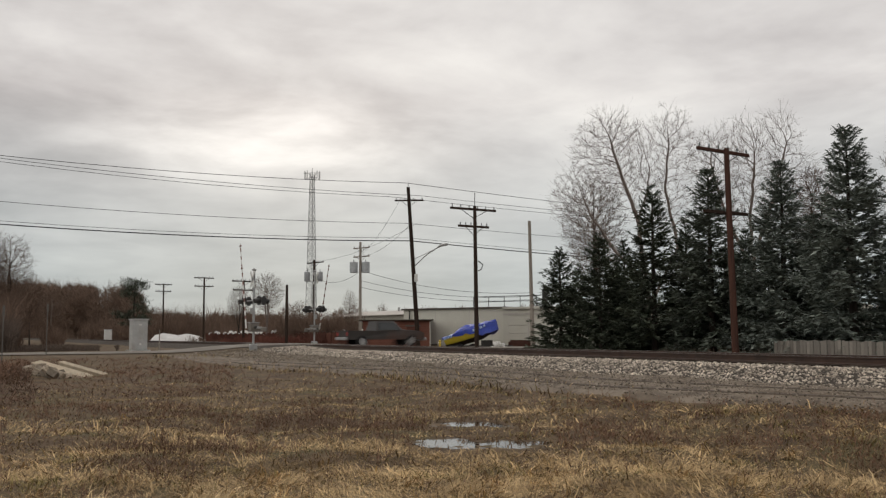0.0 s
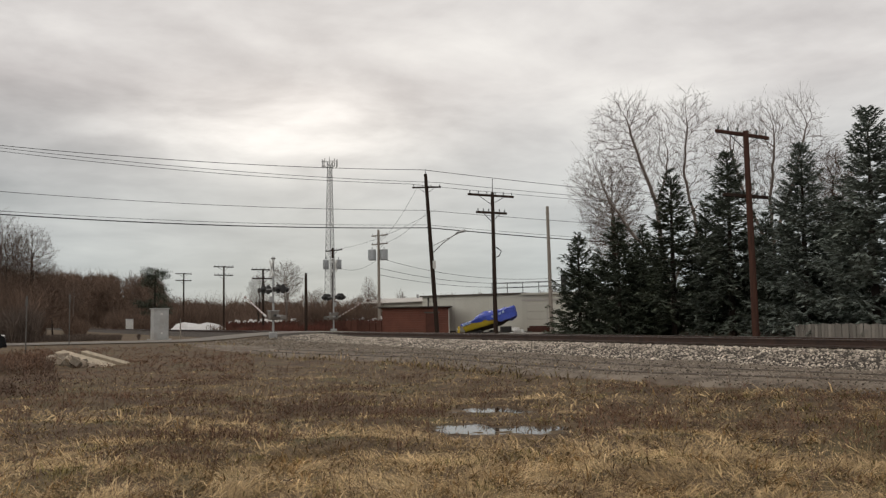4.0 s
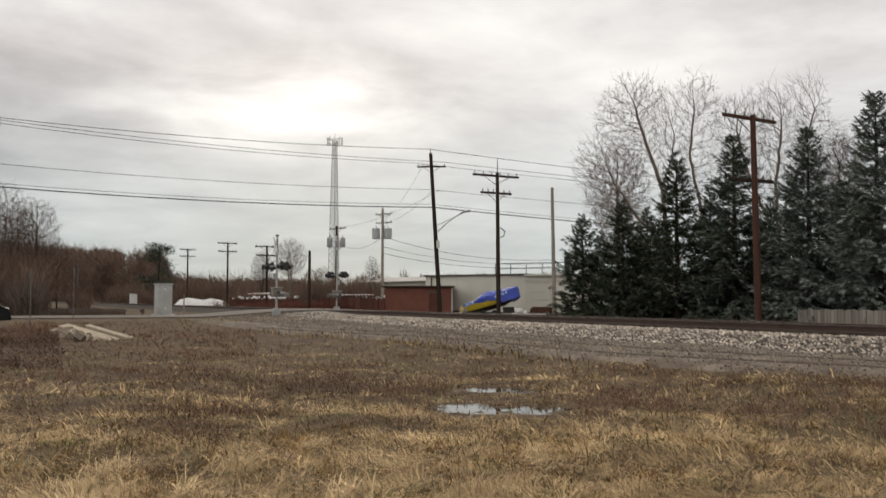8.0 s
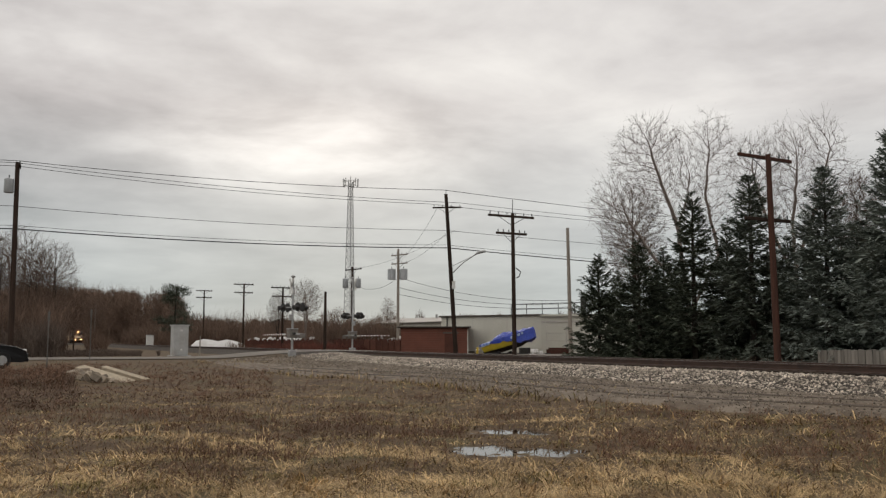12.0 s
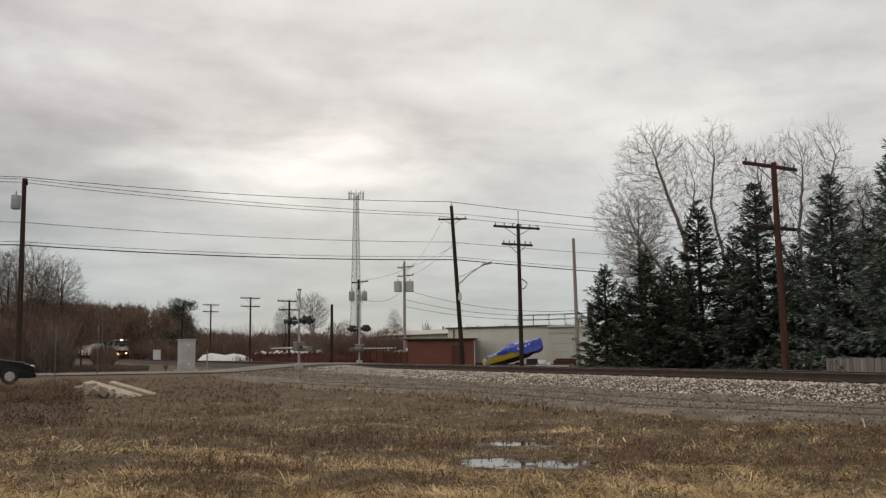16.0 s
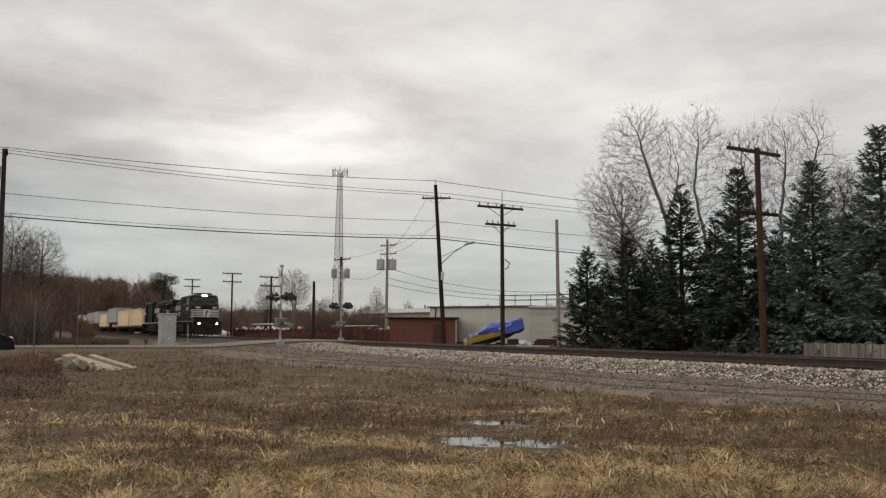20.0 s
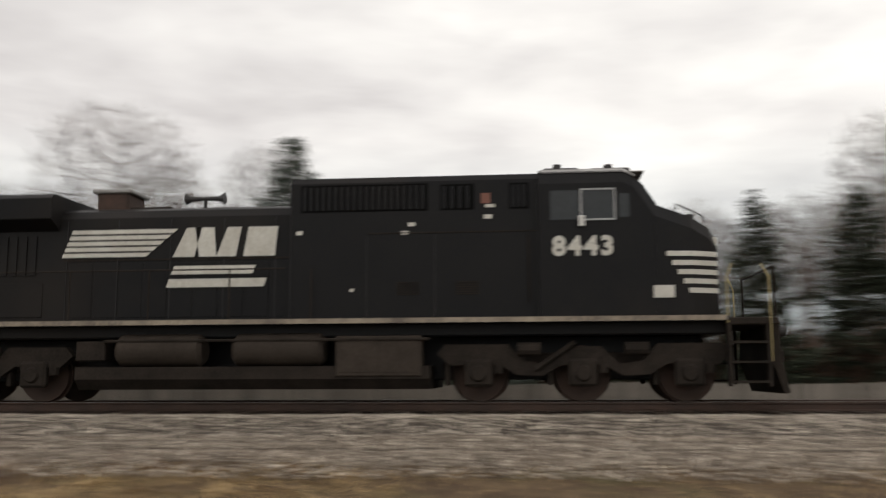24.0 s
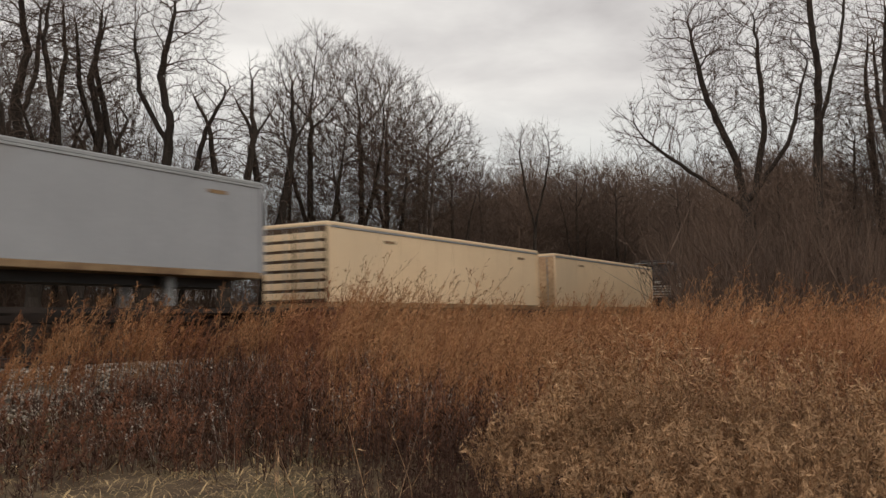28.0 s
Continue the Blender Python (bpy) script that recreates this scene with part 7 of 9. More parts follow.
solid("tarpaulin_mound", heap, M["snow_white"], "long heap under wrinkled white plastic sheeting", "heap", smooth=True)

# board fence behind the track
fence = thing("board_fence", "low weathered grey board fence behind the track", "fence", kind="")
FY = 25.6
board = Geo().box(-0.068, 0.068, -0.011, 0.011, 0, 1.13, 0.004).mesh("board", M["fence_wood"])
for k in range(270):
    x = -24.0 + k * 0.145
    o = part("board", board, None, fence)
    o.matrix_local = pose(x, FY + 0.01 * math.sin(k * 3.3), -0.87 + 0.018 * math.sin(k * 1.7) + 0.03 * math.sin(k * 0.11), 0, 0.6 * math.sin(k * 2.9), 0)
for k in range(17):
    part("post", Geo().box(-24.0 + k * 2.4, -23.9 + k * 2.4, FY + 0.05, FY + 0.15, -1.0, 0.2, 0.01), M["fence_wood"], fence)
part("fence_rail", Geo().box(-24, 15.2, FY + 0.015, FY + 0.05, -0.6, -0.5).box(-24, 15.2, FY + 0.015, FY + 0.05, -0.05, 0.05), M["fence_wood"], fence)

# ---------------------------------------------------------------- near side: planks, rubble, parked car, pickup
M["broken_concrete"] = mat("broken_concrete", (0.44, 0.375, 0.295), (0.17, 0.138, 0.106), rough=0.95, scale=2.5, fine=18, bump=0.5, rnd=0.5)
for (b0, e0, r0), (b1, e1, r1), w_, th in (((-87.0, -1.50, 34.4), (-84.15, -2.42, 31.8), 0.36, 0.13), ((-85.7, -1.52, 34.8), (-83.25, -2.30, 32.4), 0.2, 0.13)):
    a = Vector((*at(b0, r0), 0.56 + r0 * math.tan(radians(e0))))
    c = Vector((*at(b1, r1), 0.56 + r1 * math.tan(radians(e1))))
    d = c - a
    q = d.to_track_quat("X", "Z").to_matrix().to_4x4() @ Matrix.Rotation(radians(12), 4, "X")
    solid("plank", Geo().box(0, d.length, -w_ / 2, w_ / 2, -th / 2, th / 2, 0.012, turn=Matrix.Translation(a) @ q), M["plank"], "weathered pale timber beam leaning on a rubble heap", "timber", "timbers on the rubble heap")
for i in range(74):
    b = rg.uniform(-87.8, -84.6)
    R = rg.uniform(31.6, 34.0)
    x, y = at(b, R)
    s = rg.uniform(0.07, 0.25)
    flat = rg.uniform(0.25, 0.7)
    hgt = max(0, 0.42 * (1 - abs(b + 86.5) / 1.4)) * rg.random()
    under = 0.53 + R * math.tan(radians(-1.53 - 0.345 * (b + 86.95))) - s
    m = Matrix.Translation((x, y, min(float(ground_z(x, y)) + hgt, under))) @ Euler([rg.uniform(0, 3) for _ in range(3)]).to_matrix().to_4x4()
    solid("rubble_block", Geo().box(-s * 1.25, s * 1.1, -s * 0.75, s * 0.7, -s * flat, s * flat, s * 0.07, turn=m), M["broken_concrete"], "broken piece of stained concrete in a heap", "rubble", "rubble of the heap")
mound = Geo()
mxc, myc = at(-90.0, 32)
mound.loft([[(mxc + 2.7 * rr * math.cos(a), myc + 2.3 * rr * math.sin(a), float(ground_z(mxc, myc)) - 0.12 + 0.42 * (1 - rr * rr) + 0.09 * math.sin(5 * a + 9 * rr) * rr) for a in np.linspace(0, 6.283, 24, endpoint=False)] for rr in (1.05, 0.85, 0.65, 0.45, 0.25, 0.05)])
solid("earth_mound", mound, M["soil"], "low mound of dark earth and dead stalks", "mound", smooth=True)


def car_wheel(parent, x, y, r=0.33, w=0.22):
    s = 1 if y > 0 else -1
    wh = part("wheel", Geo().tube([(x, y - w / 2, r), (x, y - w / 2 + 0.03, r), (x, y + w / 2 - 0.03, r), (x, y + w / 2, r)], [r * 0.93, r, r, r * 0.93], 22), M["rubber"], parent, smooth=True)
    part("rim", Geo().tube([(x, y + s * w / 2, r), (x, y + s * (w / 2 + 0.012), r)], r * 0.58, 16), M["galv"], wh)
    return wh


def vehicle_body(profile, half, roof_half, belt):
    """Side profile lofted across, narrowing above the belt line."""
    rings = []
    for k in (-1, -0.92, 0.92, 1):
        rings.append([(x, k * (half if z <= belt else half + (roof_half - half) * (z - belt) / 0.6), z - (0.05 if abs(k) == 1 and z > belt else 0)) for x, z in profile])
    return rings


car = thing("parked_car", "glossy dark sedan parked beside the road", "car", at=pose(-41.0, -2.2, -0.50, 0, 0, 90))
M["car_paint"] = mat("car_paint", (0.012, 0.0125, 0.014), (0.009, 0.0095, 0.0105), rough=0.22, metal=0.0, scale=1, fine=10, bump=0.0)
M["car_paint"].node_tree.nodes["Principled BSDF"].inputs["Specular IOR Level"].default_value = 0.3
prof = [(-2.3, 0.3), (-2.35, 0.62), (-2.2, 0.9), (-1.6, 0.97), (-0.95, 1.38), (0.35, 1.42), (1.05, 1.0), (1.9, 0.86), (2.28, 0.7), (2.34, 0.42), (2.2, 0.25)]
part("body", Geo().loft(vehicle_body(prof, 0.9, 0.68, 0.95)), M["car_paint"], car)
part("windscreen", Geo().add([(0.42, -0.62, 1.37), (0.42, 0.62, 1.37), (1.03, 0.74, 1.02), (1.03, -0.74, 1.02)], [(0, 1, 2, 3)]), M["dark_glass"], car)
for s in (-1, 1):
    part("side_glass", Geo().add([(-1.35, s * 0.86, 1.0), (0.92, s * 0.86, 1.0), (0.32, s * 0.74, 1.34), (-0.9, s * 0.74, 1.33)], [(0, 1, 2, 3)]), M["dark_glass"], car)
    part("headlight", Geo().box(2.05, 2.3, s * 0.66 - 0.2, s * 0.66 + 0.2, 0.62, 0.76, 0.03), M["white_paint"], car, "pale headlight")
    part("mirror", Geo().box(0.72, 0.9, s * 0.98 - 0.1, s * 0.98 + 0.1, 0.98, 1.1, 0.03), M["car_paint"], car)
    for x in (-1.45, 1.42):
        car_wheel(car, x, s * 0.82)
part("grille", Geo().box(2.28, 2.35, -0.55, 0.55, 0.42, 0.6, 0.01), M["black_metal"], car)
part("bumper", Geo().box(2.2, 2.38, -0.85, 0.85, 0.26, 0.42, 0.04), M["car_paint"], car)

M["truck_paint"] = mat("truck_paint", (0.035, 0.032, 0.03), (0.06, 0.05, 0.045), rough=0.45, metal=0.2, scale=0.8, fine=10, bump=0.02, c3=(0.09, 0.045, 0.032))
pickup = thing("pickup_truck", "dark rusty pickup truck driving away over the crossing", "pickup truck")
prof = [(-2.75, 0.5), (-2.78, 1.08), (-0.75, 1.08), (-0.62, 1.72), (0.62, 1.74), (1.15, 1.18), (2.5, 1.05), (2.75, 0.92), (2.78, 0.5)]
part("body", Geo().loft(vehicle_body(prof, 0.95, 0.72, 1.1)), M["truck_paint"], pickup)
part("bed", Geo().box(-2.7, -0.8, -0.78, 0.78, 1.05, 1.095, 0.01), M["black_metal"], pickup)
for s in (-1, 1):
    part("side_glass", Geo().add([(-0.55, s * 0.945, 1.14), (0.95, s * 0.945, 1.14), (0.55, s * 0.80, 1.62), (-0.5, s * 0.80, 1.62)], [(0, 1, 2, 3)]), M["dark_glass"], pickup)
    part("tail_light", Geo().box(-2.81, -2.76, s * 0.86 - 0.07, s * 0.86 + 0.07, 0.75, 1.0, 0.01), M["red_paint"], pickup, "red tail light")
    part("headlight", Geo().box(2.74, 2.8, s * 0.7 - 0.15, s * 0.7 + 0.15, 0.72, 0.9, 0.01), M["white_paint"], pickup)
part("rear_bumper", Geo().box(-2.95, -2.76, -0.9, 0.9, 0.48, 0.66, 0.03), M["galv"], pickup)
part("front_bumper", Geo().box(2.76, 2.95, -0.9, 0.9, 0.42, 0.62, 0.03), M["galv"], pickup)
pickup_wheels = [car_wheel(pickup, x, s * 0.85, 0.38, 0.26) for x in (-1.75, 1.75) for s in (-1, 1)]

# ---------------------------------------------------------------- field: puddles, grass, weeds
water = bpy.data.materials.new("water")
water.use_nodes = True
wb_ = water.node_tree.nodes["Principled BSDF"]
wb_.inputs["Base Color"].default_value, wb_.inputs["Roughness"].default_value = (0.045, 0.036, 0.028, 1), 0.02
w_no, w_bu = water.node_tree.nodes.new("ShaderNodeTexNoise"), water.node_tree.nodes.new("ShaderNodeBump")
w_no.inputs["Scale"].default_value, w_bu.inputs["Strength"].default_value, w_bu.inputs["Distance"].default_value = 3.0, 0.012, 0.02
water.node_tree.links.new(w_no.outputs["Fac"], w_bu.inputs["Height"])
water.node_tree.links.new(w_bu.outputs[0], wb_.inputs["Normal"])


def blot(cx, cy, a, b, z, seed, turn):
    g = Geo()
    rr = random.Random(seed)
    ph = [rr.uniform(0, 6.28) for _ in range(4)]
    pts = []
    for k in range(64):
        t = 6.283 * k / 64
        s = 1 + 0.18 * math.sin(2 * t + ph[0]) + 0.17 * math.sin(3 * t + ph[1]) + 0.11 * math.sin(5 * t + ph[2]) + 0.05 * math.sin(9 * t + ph[3]) + 0.03 * math.sin(14 * t + ph[0])
        u, v = a * s * math.cos(t), b * s * math.sin(t)
        pts.append((cx + u * math.cos(turn) - v * math.sin(turn), cy + u * math.sin(turn) + v * math.cos(turn), z))
    return g.add(pts + [(cx, cy, z)], [(k, (k + 1) % 64, 64) for k in range(64)])


PUD_XY = []
for i, (b, R, a, c) in enumerate(PUDDLES):
    x, y = at(b, R)
    PUD_XY.append((x, y, a, c, radians(-b)))
    solid("puddle", blot(x, y, a * 1.3, c * 1.3, WATER_Z - 0.0015 * i, 60 + i, radians(-b)), water, "shallow rain puddle reflecting the grey sky", kind="structure")

M["grass_straw"] = mat("grass_straw", (0.63, 0.455, 0.24), (0.235, 0.16, 0.082), rough=0.85, scale=0.9, fine=6, bump=0, island=0.55)
M["straw_pale"] = mat("straw_pale", (0.82, 0.62, 0.35), (0.33, 0.225, 0.115), rough=0.8, scale=1.6, fine=6, bump=0, island=0.45)
M["grass_olive"] = mat("grass_olive", (0.28, 0.222, 0.088), (0.15, 0.118, 0.05), rough=0.85, scale=0.9, fine=6, bump=0, island=0.55)
M["grass_brown"] = mat("grass_brown", (0.165, 0.103, 0.056), (0.085, 0.055, 0.033), rough=0.9, scale=0.9, fine=6, bump=0, island=0.55)
M["weed_brown"] = mat("weed_brown", (0.23, 0.135, 0.088), (0.115, 0.07, 0.05), rough=0.9, scale=0.35, fine=2, bump=0, island=0.3)
M["weed_rust"] = mat("weed_rust", (0.47, 0.222, 0.10), (0.25, 0.114, 0.058), rough=0.9, scale=0.55, fine=2.2, bump=0, island=0.15, spread=0.4)
M["weed_gold"] = mat("weed_gold", (0.52, 0.283, 0.139), (0.315, 0.162, 0.079), rough=0.9, scale=0.55, fine=2.2, bump=0, island=0.15, spread=0.4)
M["weed_umber"] = mat("weed_umber", (0.32, 0.145, 0.080), (0.16, 0.075, 0.047), rough=0.9, scale=0.55, fine=2.2, bump=0, island=0.15, spread=0.4)
M["weed_tan"] = mat("weed_tan", (0.62, 0.395, 0.222), (0.205, 0.115, 0.063), rough=0.9, scale=2.2, fine=7, bump=0, island=0.35)
# the dark weeds' own brown; on low_weeds it paints in shade
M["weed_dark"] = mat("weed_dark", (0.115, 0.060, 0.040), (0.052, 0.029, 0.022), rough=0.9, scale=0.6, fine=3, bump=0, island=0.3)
M["seed_grey"] = mat("seed_grey", (0.40, 0.345, 0.29), (0.26, 0.215, 0.175), rough=0.9, scale=0.6, fine=3, bump=0, island=0.4)


def patch(x, y, s, k):
    """Smooth patchiness between about 0 and 1."""
    return 0.5 + 0.25 * (np.sin(x * s + 1.7 * k) * np.cos(y * s * 1.3 - k) + np.sin(x * s * 0.53 - y * s * 0.81 + 2.9 * k) + 0.6 * np.sin(x * s * 2.3 + y * s * 1.9 + k))


def blades(name, x, y, length, width, flop, material, label, seed, bend=0.5, swirl=False):
    """Bent blades of three pieces; flop: 0 upright to 1 lying flat."""
    rng = np.random.default_rng(seed)
    n = len(x)
    z = ground_z(x, y) - 0.01
    a = rng.uniform(0, 2 * np.pi, n)
    if swirl:
        a = 6.283 * (patch(x, y, 1.6, 6) + patch(x, y, 3.1, 9)) + rng.normal(0, 0.5, n)
    fl = np.clip(flop + rng.normal(0, 0.16, n), 0.02, 0.97)
    d0 = np.stack([np.cos(a) * fl, np.sin(a) * fl, 1.06 - fl * 0.95], -1)
    d1 = np.stack([np.cos(a) * (fl + bend * 0.6), np.sin(a) * (fl + bend * 0.6), 0.75 - fl * 0.95], -1)
    d0 /= np.linalg.norm(d0, axis=1, keepdims=True)
    d1 /= np.linalg.norm(d1, axis=1, keepdims=True)
    s = np.stack([-np.sin(a + rng.normal(0, 0.7, n)), np.cos(a), np.zeros(n)], -1) * (width * rng.uniform(0.6, 1.4, n))[:, None]
    L = length[:, None]
    p0 = np.stack([x, y, z], -1)
    p1 = p0 + d0 * L * 0.5
    p2 = p1 + d1 * L * 0.5
    p2[:, 2] = np.maximum(p2[:, 2], z + 0.015)
    v = np.stack([p0 - s, p0 + s, p1 + s * 0.8, p1 - s * 0.8, p2], 1).reshape(-1, 3)
    k = 5 * np.arange(n)[:, None]
    f = np.concatenate([k + np.array([[0, 1, 2]]), k + np.array([[0, 2, 3]]), k + np.array([[3, 2, 4]])], 0)
    return tagged(new(name, bulk(name, v, f, M[material])), label, "grass", kind="stuff")


def scatter(rng, n, b0, b1, r0, r1, power=1.0):
    """Places within a sweep of bearings and distances, thinning out with distance."""
    b = np.radians(rng.uniform(b0, b1, n))
    r = r0 * (r1 / r0) ** (rng.random(n) ** power)
    return r * np.sin(b), r * np.cos(b)


def edge_of(x):
    return 12.0 - 0.9 * smoothstep(-9, -17, x) - 2.6 * smoothstep(-24, -40, x)


def keep_field(x, y, room=0.55):
    """Off the gravel, and clear of the puddles and of the strip before them."""
    ok = (y < edge_of(x) + 0.25 * np.sin(x * 1.1) + 0.15 * np.sin(x * 3.7)) & ~((x < -48) & (x > -67))
    for px, py, a, c, tr_ in PUD_XY:
        dx, dy = x - px, y - py
        u, v = dx * np.cos(tr_) + dy * np.sin(tr_), -dx * np.sin(tr_) + dy * np.cos(tr_)
        v = np.where(v < 0, np.minimum(v + room, 0), v)
        ok &= (u / (a * 1.12)) ** 2 + (v / (c * 1.15)) ** 2 > 1
    return ok


def straw_share(x, y):
    """Where pale straw lies: near the path's start and in drifts; dark weedy ground between."""
    r = np.hypot(x, y)
    return 0.26 * patch(x, y, 0.55, 4) + 0.34 * patch(x, y, 1.5, 8) + 0.40 * patch(x, y, 3.6, 2) + 0.09 * (1 - smoothstep(6.0, 13.0, r)) - 0.03 * smoothstep(12, 20, r) + 0.12 * smoothstep(-14, -7, x) + 0.035


gr = np.random.default_rng(5)
# short matted blades over the whole field
x, y = scatter(gr, 230000, -94, -8, 4.6, 46)
m = keep_field(x, y, 0.25) & (gr.random(len(x)) < 0.45 + 0.6 * patch(x, y, 0.9, 1))
x, y = x[m], y[m]
r = np.hypot(x, y)
far = np.clip(r / 13, 0.8, 2.6)
ln = gr.uniform(0.04, 0.15, len(x)) * np.clip(1.35 - r / 40, 0.6, 1.3)
tone = 0.5 + 1.35 * (straw_share(x, y) - 0.5) + gr.normal(0, 0.08, len(x)) + 0.05
for sel, mt, nm, lb in ((tone > 0.55, "grass_straw", "straw_grass", "matted straw-coloured dead grass"), ((tone <= 0.55) & (tone > 0.42), "grass_olive", "olive_grass", "short dull olive winter grass"),
                        (tone <= 0.42, "grass_brown", "brown_grass", "flattened dark brown dead grass")):
    blades(nm, x[sel], y[sel], ln[sel], 0.0046 * far[sel], np.full(sel.sum(), 0.9), mt, lb, 8)
# the same grass round the standpoint
x, y = gr.uniform(-14, 14, 60000), gr.uniform(-12, 6, 60000)
b, r = np.degrees(np.arctan2(x, y)), np.hypot(x, y)
m = (r < 4.7) | (b < -93) | (b > 93)
m &= (r < 14) & (gr.random(len(x)) < np.clip(6 / np.maximum(r, 1), 0.3, 1))
x, y = x[m], y[m]
blades("trodden_grass", x, y, gr.uniform(0.05, 0.2, len(x)), np.full(len(x), 0.005), np.full(len(x), 0.88), "grass_straw", "trodden dead grass at the field's edge", 9)
# short stubble standing among the matted blades
x, y = scatter(gr, 110000, -94, -8, 4.6, 26)
m = keep_field(x, y, 0.5)
x, y = x[m], y[m]
tone = straw_share(x, y) + gr.normal(0, 0.14, len(x))
for sel, mt in ((tone > 0.57, "grass_straw"), ((tone <= 0.57) & (tone > 0.46), "grass_olive"), (tone <= 0.46, "grass_brown")):
    blades("grass_stubble", x[sel], y[sel], gr.uniform(0.03, 0.10, sel.sum()), 0.0036 * np.clip(np.hypot(x[sel], y[sel]) / 10, 0.8, 1.8), np.full(sel.sum(), 0.55), mt, "short dry stubble in the winter field", 18)
# mixed short growth of the middle ground
x, y = scatter(gr, 90000, -84, -8, 9.5, 30)
m = keep_field(x, y, 0.4)
x, y = x[m], y[m]
tone = straw_share(x, y) + gr.normal(0, 0.17, len(x))
for sel, mt in ((tone > 0.53, "grass_straw"), ((tone <= 0.53) & (tone > 0.41), "grass_olive"), (tone <= 0.41, "grass_brown")):
    blades("middle_grass", x[sel], y[sel], gr.uniform(0.04, 0.12, sel.sum()), 0.0042 * np.clip(np.hypot(x[sel], y[sel]) / 12, 0.9, 2.2), np.full(sel.sum(), 0.72), mt, "short mixed dead growth of the middle field", 20)
# long strands pressed flat in swirls
x, y = scatter(gr, 70000, -94, -10, 4.6, 19)
p = np.clip((straw_share(x, y) - 0.47) * 4.2, 0, 1)
m = keep_field(x, y) & (gr.random(len(x)) < p)
x, y = x[m], y[m]
blades("lodged_grass", x, y, gr.uniform(0.16, 0.42, len(x)), 0.005 * np.clip(np.hypot(x, y) / 10, 0.8, 2), np.full(len(x), 0.88), "grass_straw", "long pale grass lodged flat in swirls", 17, 0.8, True)
# low tussocks where the straw is thickest
tx, ty = scatter(gr, 900, -94, -12, 4.8, 15)
m = keep_field(tx, ty, 0.9) & (straw_share(tx, ty) > 0.56)
tx, ty = tx[m], ty[m]
cnt = 80
x = np.repeat(tx, cnt) + gr.normal(0, 0.12, len(tx) * cnt)
y = np.repeat(ty, cnt) + gr.normal(0, 0.10, len(tx) * cnt)
far = np.clip(np.hypot(x, y) / 12, 0.8, 2)
blades("grass_tussocks", x, y, gr.uniform(0.14, 0.4, len(x)) * np.repeat(gr.uniform(0.4, 1.0, len(tx)), cnt), 0.0048 * far, np.full(len(x), 0.87), "grass_straw", "arching tussocks of pale dead grass", 12, 0.9, True)
# bold tussocks close by
tx, ty = scatter(gr, 330, -94, -10, 4.7, 10.5)
m = keep_field(tx, ty, 0.9) & (0.5 * patch(tx, ty, 0.9, 4) + 0.5 * patch(tx, ty, 2.6, 7) > 0.5)
tx, ty = tx[m], ty[m]
cnt = 170
x = np.repeat(tx, cnt) + gr.normal(0, 0.13, len(tx) * cnt)
y = np.repeat(ty, cnt) + gr.normal(0, 0.13, len(tx) * cnt)
blades("bold_tussocks", x, y, gr.uniform(0.22, 0.5, len(x)) * np.repeat(gr.uniform(0.5, 1.0, len(tx)), cnt), np.full(len(x), 0.0042), np.full(len(x), 0.88), "straw_pale", "thick combed-over tussocks of bleached grass", 14, 0.95, True)
# blades standing in the shallows
px_ = np.repeat([p[0] for p in PUD_XY], 420)
py_ = np.repeat([p[1] for p in PUD_XY], 420)
gy_ = gr.uniform(0, 6.283, len(px_))
rad_ = gr.uniform(0.25, 1.15, len(px_))
x, y = px_ + 0.75 * rad_ * np.cos(gy_), py_ + 0.75 * rad_ * np.sin(gy_)
m = patch(x, y, 5.5, 3) > 0.58
blades("puddle_grass", x[m], y[m], gr.uniform(0.05, 0.16, m.sum()), np.full(m.sum(), 0.006), np.full(m.sum(), 0.6), "grass_brown", "dead blades standing in shallow water", 15, 0.6)
# a few green tufts
tx, ty = scatter(gr, 70, -88, -36, 5.2, 18)
x, y = np.repeat(tx, 60) + gr.normal(0, 0.11, 4200), np.repeat(ty, 60) + gr.normal(0, 0.11, 4200)
m = keep_field(x, y)
blades("green_tufts", x[m], y[m], gr.uniform(0.06, 0.2, m.sum()), np.full(m.sum(), 0.005), np.full(m.sum(), 0.6), "grass_olive", "yellow-green grass tufts among dead grass", 13, 0.7)


# thin growth creeping over the gravel towards the crossing
x, y = scatter(gr, 90000, -86, -44, 15, 50)
m = (y > edge_of(x) - 0.5) & (y < 12.6) & (gr.random(len(x)) < np.clip((-14 - x) / 10, 0.0, 1)) & (x > -52) & (gr.random(len(x)) < np.clip(1.7 * patch(x, y, 0.45, 6) - 0.35, 0, 1) * np.clip((13.4 - y) / 3.0, 0, 1))
x, y = x[m], y[m]
tone = gr.random(len(x))
for sel, mt in ((tone > 0.8, "grass_straw"), ((tone <= 0.8) & (tone > 0.45), "grass_olive"), (tone <= 0.45, "grass_brown")):
    blades("gravel_growth", x[sel], y[sel], gr.uniform(0.14, 0.28, sel.sum()), np.full(sel.sum(), 0.010), np.full(sel.sum(), 0.5), mt, "thin dead growth creeping over the gravel", 19)


